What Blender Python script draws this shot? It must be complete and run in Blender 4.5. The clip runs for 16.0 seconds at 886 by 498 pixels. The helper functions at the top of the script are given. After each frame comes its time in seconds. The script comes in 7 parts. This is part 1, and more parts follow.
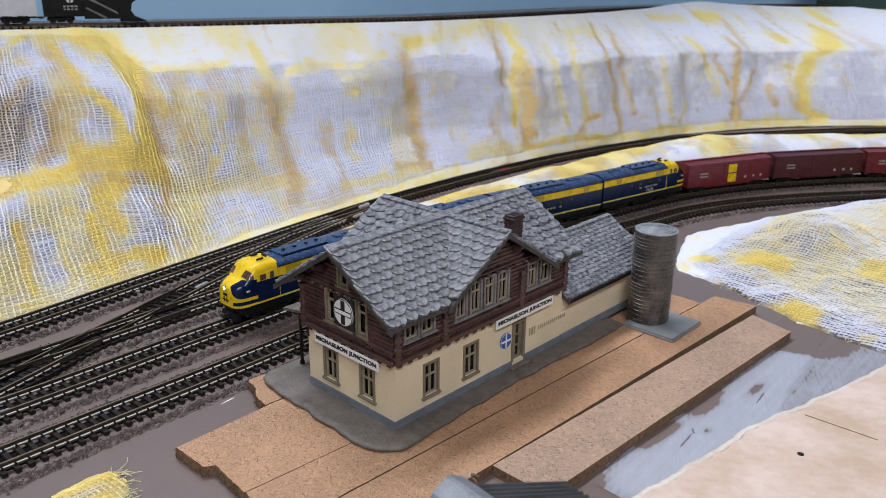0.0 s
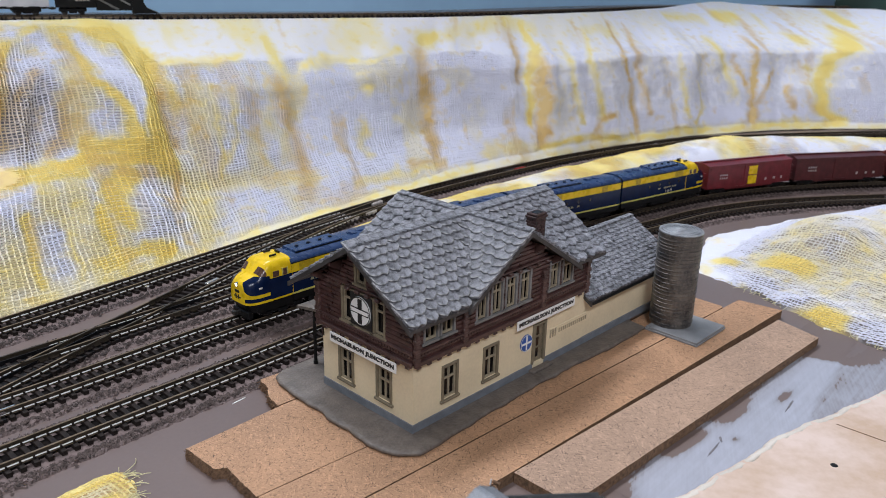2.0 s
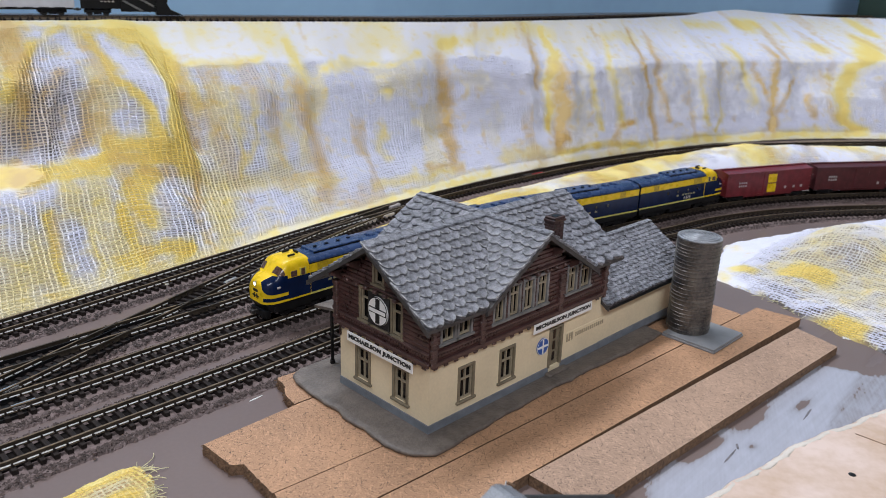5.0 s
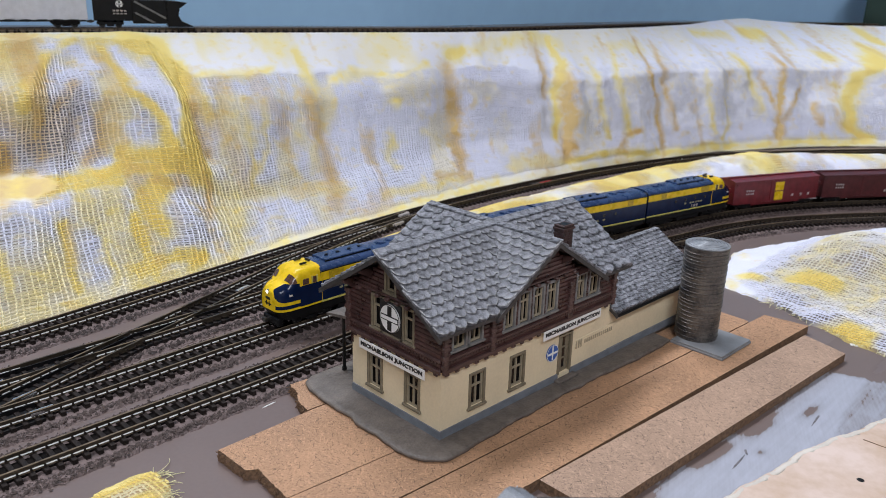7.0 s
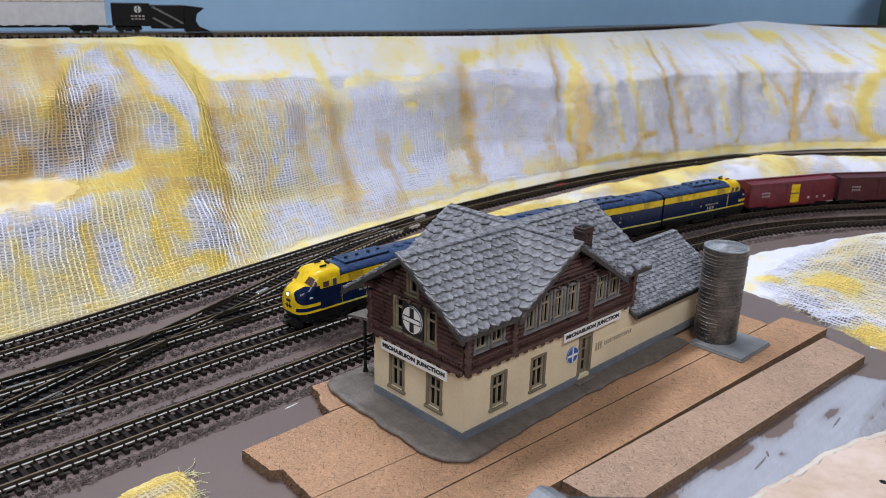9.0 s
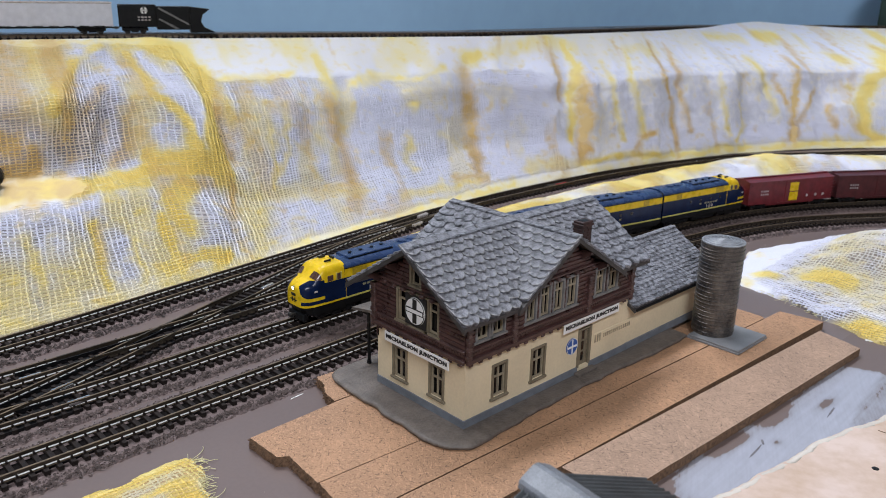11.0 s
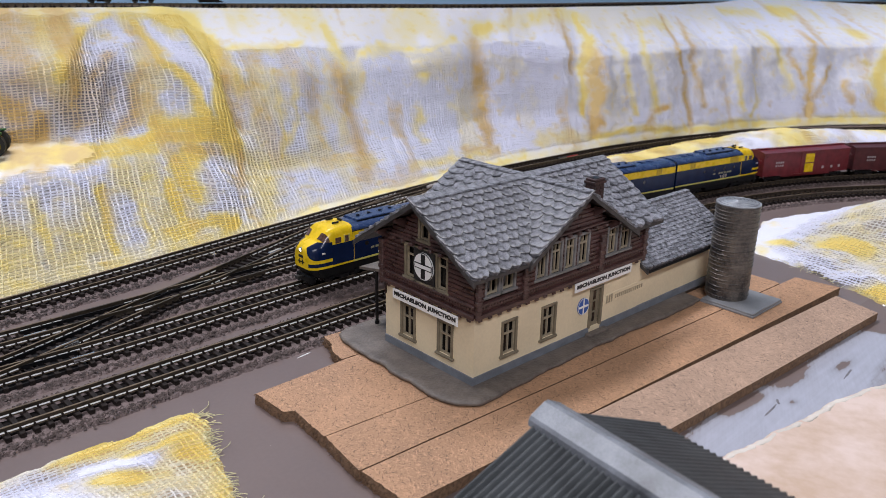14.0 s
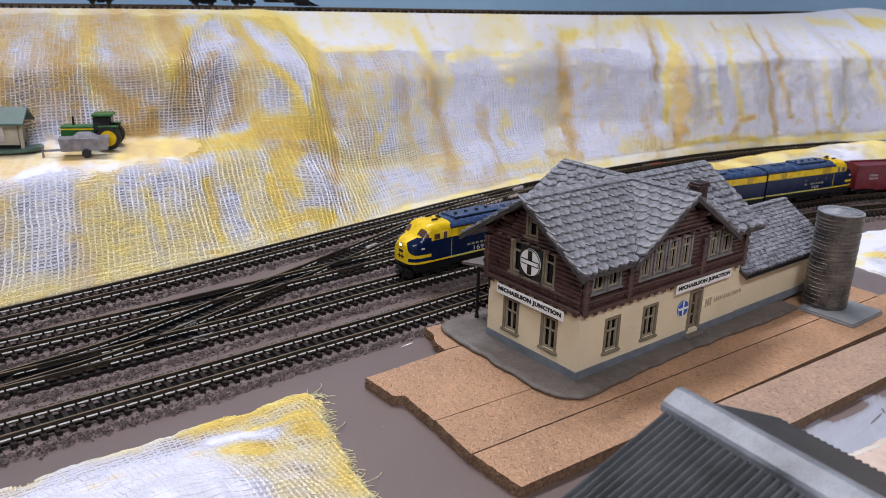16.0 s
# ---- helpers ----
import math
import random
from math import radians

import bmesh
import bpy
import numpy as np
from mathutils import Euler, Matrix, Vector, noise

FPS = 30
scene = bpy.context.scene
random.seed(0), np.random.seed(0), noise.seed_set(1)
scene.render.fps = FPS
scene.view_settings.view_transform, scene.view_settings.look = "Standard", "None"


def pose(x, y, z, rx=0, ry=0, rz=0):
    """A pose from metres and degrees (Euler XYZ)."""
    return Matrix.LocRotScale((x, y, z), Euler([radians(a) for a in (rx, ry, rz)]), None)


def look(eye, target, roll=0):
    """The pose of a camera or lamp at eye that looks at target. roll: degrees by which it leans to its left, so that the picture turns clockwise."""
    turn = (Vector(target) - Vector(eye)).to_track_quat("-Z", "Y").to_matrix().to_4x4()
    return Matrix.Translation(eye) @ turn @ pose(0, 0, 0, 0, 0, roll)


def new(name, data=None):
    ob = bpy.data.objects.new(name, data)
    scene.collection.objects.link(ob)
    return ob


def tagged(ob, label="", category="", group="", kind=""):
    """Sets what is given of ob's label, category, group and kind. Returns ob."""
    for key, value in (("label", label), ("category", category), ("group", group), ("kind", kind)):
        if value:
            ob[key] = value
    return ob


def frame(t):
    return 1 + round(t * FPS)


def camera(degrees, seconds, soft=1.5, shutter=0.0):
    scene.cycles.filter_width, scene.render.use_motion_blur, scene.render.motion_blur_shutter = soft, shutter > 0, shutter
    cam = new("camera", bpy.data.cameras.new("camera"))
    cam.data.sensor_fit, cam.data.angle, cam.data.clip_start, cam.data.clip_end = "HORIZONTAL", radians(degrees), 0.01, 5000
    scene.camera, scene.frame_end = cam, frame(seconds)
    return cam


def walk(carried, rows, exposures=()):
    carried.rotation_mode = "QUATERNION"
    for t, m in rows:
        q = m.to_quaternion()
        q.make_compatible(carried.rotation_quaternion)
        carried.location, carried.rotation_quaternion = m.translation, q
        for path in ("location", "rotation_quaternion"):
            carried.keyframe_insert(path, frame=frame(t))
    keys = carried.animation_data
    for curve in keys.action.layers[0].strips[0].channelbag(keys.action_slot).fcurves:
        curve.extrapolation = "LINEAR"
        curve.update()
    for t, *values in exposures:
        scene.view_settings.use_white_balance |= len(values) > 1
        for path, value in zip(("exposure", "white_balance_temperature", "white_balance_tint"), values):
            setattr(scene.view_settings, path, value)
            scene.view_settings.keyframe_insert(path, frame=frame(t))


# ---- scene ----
cam = camera(58.21, 16.0, soft=0.7)
cam.data.dof.use_dof, cam.data.dof.focus_distance, cam.data.dof.aperture_fstop = True, 0.3, 34.0
# seconds, eye in model units, yaw, pitch and roll in degrees
ROWS = [
    (0.0, -134.22, -144.24, 129.61, -46.726, -19.588, 0.653),
    (0.5, -134.20, -140.75, 130.33, -46.689, -19.388, 0.768),
    (1.0, -131.48, -136.60, 127.24, -46.549, -19.387, 0.876),
    (1.5, -130.57, -134.72, 125.43, -46.442, -19.470, 1.069),
    (2.0, -131.79, -136.28, 126.23, -46.237, -19.575, 1.266),
    (2.5, -131.37, -136.58, 126.93, -46.002, -19.606, 1.474),
    (3.0, -130.70, -136.35, 124.67, -45.791, -19.559, 1.671),
    (3.5, -132.04, -136.34, 124.54, -45.603, -19.517, 1.784),
    (4.0, -131.93, -136.16, 124.59, -45.422, -19.454, 1.831),
    (4.5, -132.13, -136.36, 124.77, -45.254, -19.328, 1.838),
    (5.0, -133.20, -136.48, 125.35, -45.069, -19.193, 1.780),
    (7.5, -137.13, -137.98, 126.31, -44.378, -18.517, 1.438),
    (8.0, -137.93, -136.11, 125.69, -44.161, -18.477, 1.378),
    (8.5, -138.20, -135.44, 126.36, -43.970, -18.437, 1.312),
    (9.0, -139.97, -136.69, 126.48, -43.804, -18.381, 1.221),
    (11.5, -144.14, -141.48, 124.74, -43.584, -18.215, 1.110),
    (12.0, -143.77, -140.19, 120.43, -43.551, -18.511, 1.196),
    (12.5, -143.31, -139.43, 115.78, -43.391, -18.909, 1.209),
    (13.0, -143.83, -137.70, 114.09, -43.295, -19.325, 1.231),
    (13.5, -142.01, -139.33, 113.33, -43.069, -19.392, 1.193),
    (14.0, -142.96, -140.80, 115.18, -42.860, -19.117, 1.054),
    (14.5, -143.17, -140.44, 114.75, -42.654, -18.943, 1.086),
    (15.0, -143.37, -138.65, 113.50, -41.871, -18.832, 1.212),
    (15.5, -145.94, -138.29, 113.39, -40.271, -18.727, 1.287),
    (16.0, -159.19, -137.84, 114.00, -38.367, -18.714, 1.573),
]
S = 0.0012  # metres in one model unit


def eye_pose(x, y, z, yaw, pitch, roll):
    eye = Vector((x, y, z)) * S
    a, b = radians(yaw), radians(pitch)
    ahead = Vector((-math.sin(a) * math.cos(b), math.cos(a) * math.cos(b), math.sin(b)))
    return look(eye, eye + ahead, roll)


# the picture turns a little warmer towards the end
walk(cam, [(t, eye_pose(*row)) for t, *row in ROWS], ((0.0, 0.0, 6500, 10), (11.5, 0.0, 6500, 10), (12.5, 0.0, 6550, 12), (16.0, 0.0, 6620, 14.5)))

# ---- world and lamps ----
world = bpy.data.worlds.new("room_world")
world.use_nodes = True
scene.world = world
world.node_tree.nodes["Background"].inputs[0].default_value = (0.8, 0.87, 1.0, 1)
world.node_tree.nodes["Background"].inputs[1].default_value = 0.015


def tube_lamp(name, x, y, z, w, d, watts, aim=(0, 0, -1), colour=(1.0, 0.97, 0.93)):
    data = bpy.data.lights.new(name, "AREA")
    data.shape, data.size, data.size_y, data.energy, data.color = "RECTANGLE", w, d, watts, colour
    ob = new(name, data)
    ob.matrix_world = look((x, y, z), (x + aim[0], y + aim[1], z + aim[2]))
    return ob


tube_lamp("ceiling_lamp_light", 0.12, 0.8, 1.745, 1.5, 0.34, 38.5, (0, 0, -1), (0.87, 0.91, 1.0))
tube_lamp("ceiling_lamp_light", -1.3, -1.5, 1.745, 1.5, 0.34, 57, (0, 0, -1), (0.87, 0.91, 1.0))
# ---- mesh helpers, all in model units ----
def mesh_object(name, verts, faces, mat, smooth=False):
    me = bpy.data.meshes.new(name)
    me.from_pydata((np.asarray(verts, float) * S).tolist(), [], faces)
    me.materials.append(mat)
    if smooth:
        me.polygons.foreach_set("use_smooth", [True] * len(me.polygons))
    me.update()
    return me


def part(name, bm, mat, parent=None, label="", smooth=False):
    """One mesh object out of a bmesh, under a thing or a part."""
    me = bpy.data.meshes.new(name)
    bmesh.ops.scale(bm, vec=(S, S, S), verts=bm.verts)
    bm.to_mesh(me)
    bm.free()
    me.materials.append(mat)
    if smooth:
        me.polygons.foreach_set("use_smooth", [True] * len(me.polygons))
    ob = new(name, me)
    ob.parent = parent
    if label:
        tagged(ob, label)
    return ob


def raw(name, verts, faces, mat, parent=None, label="", smooth=False):
    ob = new(name, mesh_object(name, verts, faces, mat, smooth))
    ob.parent = parent
    if label:
        tagged(ob, label)
    return ob


def thing(name, label, category, x=0, y=0, z=0, turn=0, group="", kind=""):
    ob = new(name)
    ob.empty_display_size = 0.005
    ob.matrix_world = pose(x * S, y * S, z * S, 0, 0, turn)
    return tagged(ob, label, category, group, kind)


def box(bm, x0, x1, y0, y1, z0, z1, bevel=0.0):
    m = Matrix.LocRotScale(((x0 + x1) / 2, (y0 + y1) / 2, (z0 + z1) / 2), None, (abs(x1 - x0), abs(y1 - y0), abs(z1 - z0)))
    made = bmesh.ops.create_cube(bm, size=1, matrix=m)["verts"]
    if bevel:
        edges = list({e for v in made for e in v.link_edges})
        bmesh.ops.bevel(bm, geom=edges, offset=bevel, segments=1, affect="EDGES")
    return made


def boxes(*rows, bevel=0.0):
    bm = bmesh.new()
    for r in rows:
        box(bm, *r, bevel=bevel)
    return bm


def cyl(bm, x, y, z0, z1, r0, r1=None, seg=24, axis="z"):
    r1 = r0 if r1 is None else r1
    turn = {"z": None, "x": Euler((0, math.pi / 2, 0)), "y": Euler((-math.pi / 2, 0, 0))}[axis]
    at = {"z": (x, y, (z0 + z1) / 2), "x": ((z0 + z1) / 2, x, y), "y": (x, (z0 + z1) / 2, y)}[axis]
    m = Matrix.LocRotScale(at, turn, None)
    return bmesh.ops.create_cone(bm, cap_ends=True, segments=seg, radius1=r0, radius2=r1, depth=z1 - z0, matrix=m)["verts"]


def prism(bm, outline, z0, z1):
    """An upright slab with the given outline."""
    low = [bm.verts.new((x, y, z0)) for x, y in outline]
    top = [bm.verts.new((x, y, z1)) for x, y in outline]
    n = len(outline)
    bm.faces.new(low[::-1]), bm.faces.new(top)
    for i in range(n):
        bm.faces.new((low[i], low[(i + 1) % n], top[(i + 1) % n], top[i]))


def solid(bm, a, b):
    """A closed body between two rings of equal length."""
    low, top = [bm.verts.new(p) for p in a], [bm.verts.new(p) for p in b]
    n = len(a)
    bm.faces.new(low[::-1]), bm.faces.new(top)
    for i in range(n):
        bm.faces.new((low[i], low[(i + 1) % n], top[(i + 1) % n], top[i]))


def fix(bm):
    bmesh.ops.recalc_face_normals(bm, faces=bm.faces)
    return bm


def spline(points, step=1.0):
    """A smooth curve through the points, sampled evenly."""
    p = np.array(points, float)
    p = np.vstack([2 * p[0] - p[1], p, 2 * p[-1] - p[-2]])
    out = []
    for i in range(1, len(p) - 2):
        a, b, c, d = p[i - 1 : i + 3]
        t = np.linspace(0, 1, 40, endpoint=False)[:, None]
        out.append(0.5 * (2 * b + (c - a) * t + (2 * a - 5 * b + 4 * c - d) * t**2 + (3 * b - a - 3 * c + d) * t**3))
    out = np.vstack(out + [p[-2:-1]])
    run = np.r_[0, np.cumsum(np.linalg.norm(np.diff(out, axis=0), axis=1))]
    s = np.arange(0, run[-1], step)
    return np.stack([np.interp(s, run, out[:, k]) for k in range(out.shape[1])], 1)


def along(curve):
    """Unit tangents and left-hand normals of a plan curve."""
    t = np.gradient(curve[:, :2], axis=0)
    t /= np.linalg.norm(t, axis=1)[:, None]
    return t, np.stack([-t[:, 1], t[:, 0]], 1)


def sweep(curve, profile, z=0.0):
    """Verts and faces of a closed profile (offset to the left, height) swept along a plan curve."""
    _, n = along(curve)
    k = len(profile)
    base = curve[:, 2] if curve.shape[1] > 2 else np.zeros(len(curve))
    verts = np.concatenate([np.c_[curve[:, :2] + n * o, base + z + h][:, None] for o, h in profile], 1).reshape(-1, 3)
    faces = []
    for i in range(len(curve) - 1):
        for j in range(k):
            a, b = i * k + j, i * k + (j + 1) % k
            faces.append((a, b, b + k, a + k))
    faces += [tuple(range(k)), tuple(range((len(curve) - 1) * k, len(curve) * k))[::-1]]
    return verts, faces


def fbm(x, y, scale, octaves=4, seed=0.0):
    """Smooth value noise on arrays."""
    out, amp, total = 0.0, 1.0, 0.0
    x, y = np.asarray(x, float) / scale + 37.1 * seed, np.asarray(y, float) / scale + 11.7 * seed
    for o in range(octaves):
        xi, yi = np.floor(x), np.floor(y)
        fx, fy = x - xi, y - yi
        fx, fy = fx * fx * (3 - 2 * fx), fy * fy * (3 - 2 * fy)
        h = lambda a, b: np.modf(np.abs(np.sin(a * 127.1 + b * 311.7 + o * 17.3) * 43758.5453))[0]
        v = (h(xi, yi) * (1 - fx) + h(xi + 1, yi) * fx) * (1 - fy) + (h(xi, yi + 1) * (1 - fx) + h(xi + 1, yi + 1) * fx) * fy
        out, total = out + amp * v, total + amp
        amp, x, y = amp / 2, x * 2.03, y * 2.03
    return out / total


# ---- materials ----
def material(name, colour, rough=0.6, metal=0.0, vary=0.15, scale=400.0, bump=0.1, fine=4000.0, second=None, coat=0.0, rand=0.0, spec=0.5):
    """Paint, plastic, wood and so on: two scales of variation in colour, roughness and relief."""
    mat = bpy.data.materials.new(name)
    mat.use_nodes = True
    nt = mat.node_tree
    p = nt.nodes["Principled BSDF"]
    at = nt.nodes.new("ShaderNodeTexCoord")
    big, small = nt.nodes.new("ShaderNodeTexNoise"), nt.nodes.new("ShaderNodeTexNoise")
    big.inputs["Scale"].default_value, small.inputs["Scale"].default_value = scale, fine
    big.inputs["Detail"].default_value, small.inputs["Detail"].default_value = 4, 3
    ramp = nt.nodes.new("ShaderNodeValToRGB")
    dark = second or tuple(c * (1 - vary * 1.6) for c in colour)
    light = tuple(min(1, c * (1 + vary * 0.8)) for c in colour)
    ramp.color_ramp.elements[0].position, ramp.color_ramp.elements[0].color = 0.3, (*dark, 1)
    ramp.color_ramp.elements[1].position, ramp.color_ramp.elements[1].color = 0.7, (*light, 1)
    add = nt.nodes.new("ShaderNodeMath")
    add.operation = "MULTIPLY_ADD"
    add.inputs[1].default_value = 0.45
    hump = nt.nodes.new("ShaderNodeBump")
    hump.inputs["Strength"].default_value, hump.inputs["Distance"].default_value = bump, 0.0003
    rr = nt.nodes.new("ShaderNodeMapRange")
    rr.inputs["To Min"].default_value, rr.inputs["To Max"].default_value = max(0, rough - 0.1), min(1, rough + 0.1)
    mix = nt.nodes.new("ShaderNodeMath")
    mix.operation = "SUBTRACT"
    mix.inputs[1].default_value = 0.22
    for a, b in (
        (at.outputs["Object"], big.inputs["Vector"]), (at.outputs["Object"], small.inputs["Vector"]),
        (small.outputs["Fac"], add.inputs[0]), (big.outputs["Fac"], add.inputs[2]), (add.outputs[0], mix.inputs[0]),
        (mix.outputs[0], ramp.inputs[0]), (ramp.outputs[0], p.inputs["Base Color"]),
        (small.outputs["Fac"], hump.inputs["Height"]), (hump.outputs[0], p.inputs["Normal"]),
        (big.outputs["Fac"], rr.inputs["Value"]), (rr.outputs[0], p.inputs["Roughness"]),
    ):
        nt.links.new(a, b)
    if rand:
        info, geo, hsv, sm = (nt.nodes.new(k) for k in ("ShaderNodeObjectInfo", "ShaderNodeNewGeometry", "ShaderNodeHueSaturation", "ShaderNodeMath"))
        span = nt.nodes.new("ShaderNodeMapRange")
        span.inputs["To Min"].default_value, span.inputs["To Max"].default_value = 1 - rand, 1 + rand
        span.inputs["From Max"].default_value = 2.0
        nt.links.new(info.outputs["Random"], sm.inputs[0]), nt.links.new(geo.outputs["Random Per Island"], sm.inputs[1])
        nt.links.new(sm.outputs[0], span.inputs["Value"]), nt.links.new(span.outputs[0], hsv.inputs["Value"])
        nt.links.new(ramp.outputs[0], hsv.inputs["Color"]), nt.links.new(hsv.outputs[0], p.inputs["Base Color"])
    p.inputs["Metallic"].default_value = metal
    p.inputs["Coat Weight"].default_value = coat
    p.inputs["Specular IOR Level"].default_value = spec
    return mat


GREY_PAINT = material("grey_floor_paint", (0.172, 0.126, 0.113), 0.3, scale=14, fine=700, vary=0.06, bump=0.03)
BALLAST = material("rough_grey_ballast", (0.165, 0.122, 0.115), 0.75, scale=300, fine=1500, vary=0.25, bump=0.9, spec=0.3)


def fibre_board(name, colour):
    """Pressed fibre board: pale felt of fibres with dark and light splinters lying every way."""
    mat = material(name, colour, 0.7, scale=35, fine=1900, vary=0.13, bump=0.5)
    nt = mat.node_tree
    p = nt.nodes["Principled BSDF"]
    base = p.inputs["Base Color"].links[0].from_socket
    at = nt.nodes.new("ShaderNodeTexCoord")
    for turn, sx, sy, dark, low in ((0.3, 430, 3900, True, 0.65), (1.45, 400, 4200, True, 0.655), (2.4, 450, 4000, True, 0.645), (0.9, 380, 3800, True, 0.655), (1.95, 420, 4300, True, 0.655), (0.9, 450, 2000, False, 0.615), (2.0, 800, 2300, False, 0.59)):
        mp, no, ra, mx = (nt.nodes.new(k) for k in ("ShaderNodeMapping", "ShaderNodeTexNoise", "ShaderNodeMapRange", "ShaderNodeMix"))
        mp.vector_type = "TEXTURE"
        mp.inputs["Rotation"].default_value, mp.inputs["Scale"].default_value = (0, 0, turn), (1 / sx, 1 / sy, 1 / 900)
        no.inputs["Scale"].default_value, no.inputs["Detail"].default_value = 1.0, 2
        ra.inputs["From Min"].default_value, ra.inputs["From Max"].default_value, ra.inputs["To Max"].default_value = low, low + 0.06, 1.0 if dark else 0.6
        mx.data_type = "RGBA"
        mx.inputs["B"].default_value = (*[c * 0.17 for c in colour], 1) if dark else (*[min(1, c * 1.5) for c in colour], 1)
        nt.links.new(at.outputs["Object"], mp.inputs["Vector"]), nt.links.new(mp.outputs[0], no.inputs["Vector"])
        nt.links.new(no.outputs["Fac"], ra.inputs["Value"]), nt.links.new(ra.outputs[0], mx.inputs["Factor"])
        nt.links.new(base, mx.inputs["A"])
        base = mx.outputs["Result"]
    nt.links.new(base, p.inputs["Base Color"])
    return mat


POINTBLACK = material("black_moulded_points", (0.008, 0.0075, 0.0085), 0.35, scale=600, vary=0.3, bump=0.15, spec=0.35)
TIE = material("black_brown_tie", (0.025, 0.019, 0.017), 0.6, scale=600, vary=0.35, bump=0.2, spec=0.12)
RAIL = material("brown_steel_rail", (0.16, 0.113, 0.07), 0.4, metal=0.3, scale=300, vary=0.2, bump=0.03)
BOARD = fibre_board("hardboard", (0.43, 0.243, 0.136))
BOARD_PALE = fibre_board("pale_hardboard", (0.41, 0.272, 0.19))
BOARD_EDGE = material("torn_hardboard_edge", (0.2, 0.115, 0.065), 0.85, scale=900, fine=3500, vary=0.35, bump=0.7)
CREAM = material("cream_plastic_wall", (0.75, 0.63, 0.43), 0.42, scale=45, fine=900, vary=0.07, bump=0.12)
RELIEF = material("worn_cream_relief", (0.42, 0.35, 0.235), 0.5, scale=400, vary=0.3)
PLINTH = material("blue_grey_plinth", (0.17, 0.185, 0.21), 0.5, scale=200, vary=0.15)
LOG = material("dark_brown_log", (0.068, 0.03, 0.027), 0.3, scale=300, vary=0.3, bump=0.2)
TRIM = material("brown_trim", (0.08, 0.042, 0.037), 0.33, scale=300, vary=0.3)
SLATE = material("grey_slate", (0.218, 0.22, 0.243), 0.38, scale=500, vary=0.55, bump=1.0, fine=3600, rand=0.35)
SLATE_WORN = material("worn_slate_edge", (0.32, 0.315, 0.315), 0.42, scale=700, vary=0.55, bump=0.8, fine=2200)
WINFRAME = material("taupe_window_frame", (0.2, 0.165, 0.11), 0.45, scale=300, vary=0.15)
SLAB = material("grey_platform", (0.145, 0.12, 0.102), 0.5, scale=240, vary=0.2, bump=1.0, fine=1000)
SILO = material("weathered_silo", (0.115, 0.1, 0.086), 0.36, metal=0.3, scale=110, vary=0.6, bump=0.6, fine=900, second=(0.028, 0.027, 0.03))
SILOBASE = material("silo_base_grey", (0.24, 0.245, 0.255), 0.5, scale=120, vary=0.15)
BLUE = material("dark_blue_paint", (0.004, 0.012, 0.046), 0.2, scale=200, vary=0.15, bump=0.02, spec=0.25)
# paler than BLUE because the roof's reflection is put into the colour
SHEENBLUE = material("reflection_paled_blue", (0.022, 0.046, 0.12), 0.27, scale=200, vary=0.15, bump=0.02)
YELLOW = material("yellow_paint", (0.8, 0.53, 0.015), 0.28, scale=200, vary=0.1, bump=0.02, spec=0.25)
BLACK = material("black_plastic", (0.006, 0.006, 0.0065), 0.4, scale=400, vary=0.3, spec=0.3)
RED = material("oxide_red_plastic", (0.16, 0.017, 0.022), 0.32, scale=200, vary=0.2, bump=0.05)
WHITE = material("white_card", (0.8, 0.8, 0.78), 0.5, scale=200, vary=0.04)
CARWHITE = material("bluish_white_car_paint", (0.66, 0.67, 0.74), 0.45, scale=200, vary=0.06)
INK = material("black_ink", (0.012, 0.012, 0.012), 0.5, vary=0.1)
GLASS = material("dark_window_glass", (0.012, 0.011, 0.011), 0.1, vary=0.2)
WALLBLUE = material("blue_backdrop_paint", (0.45, 0.715, 1.0), 0.7, scale=4, fine=60, vary=0.05, bump=0.02)


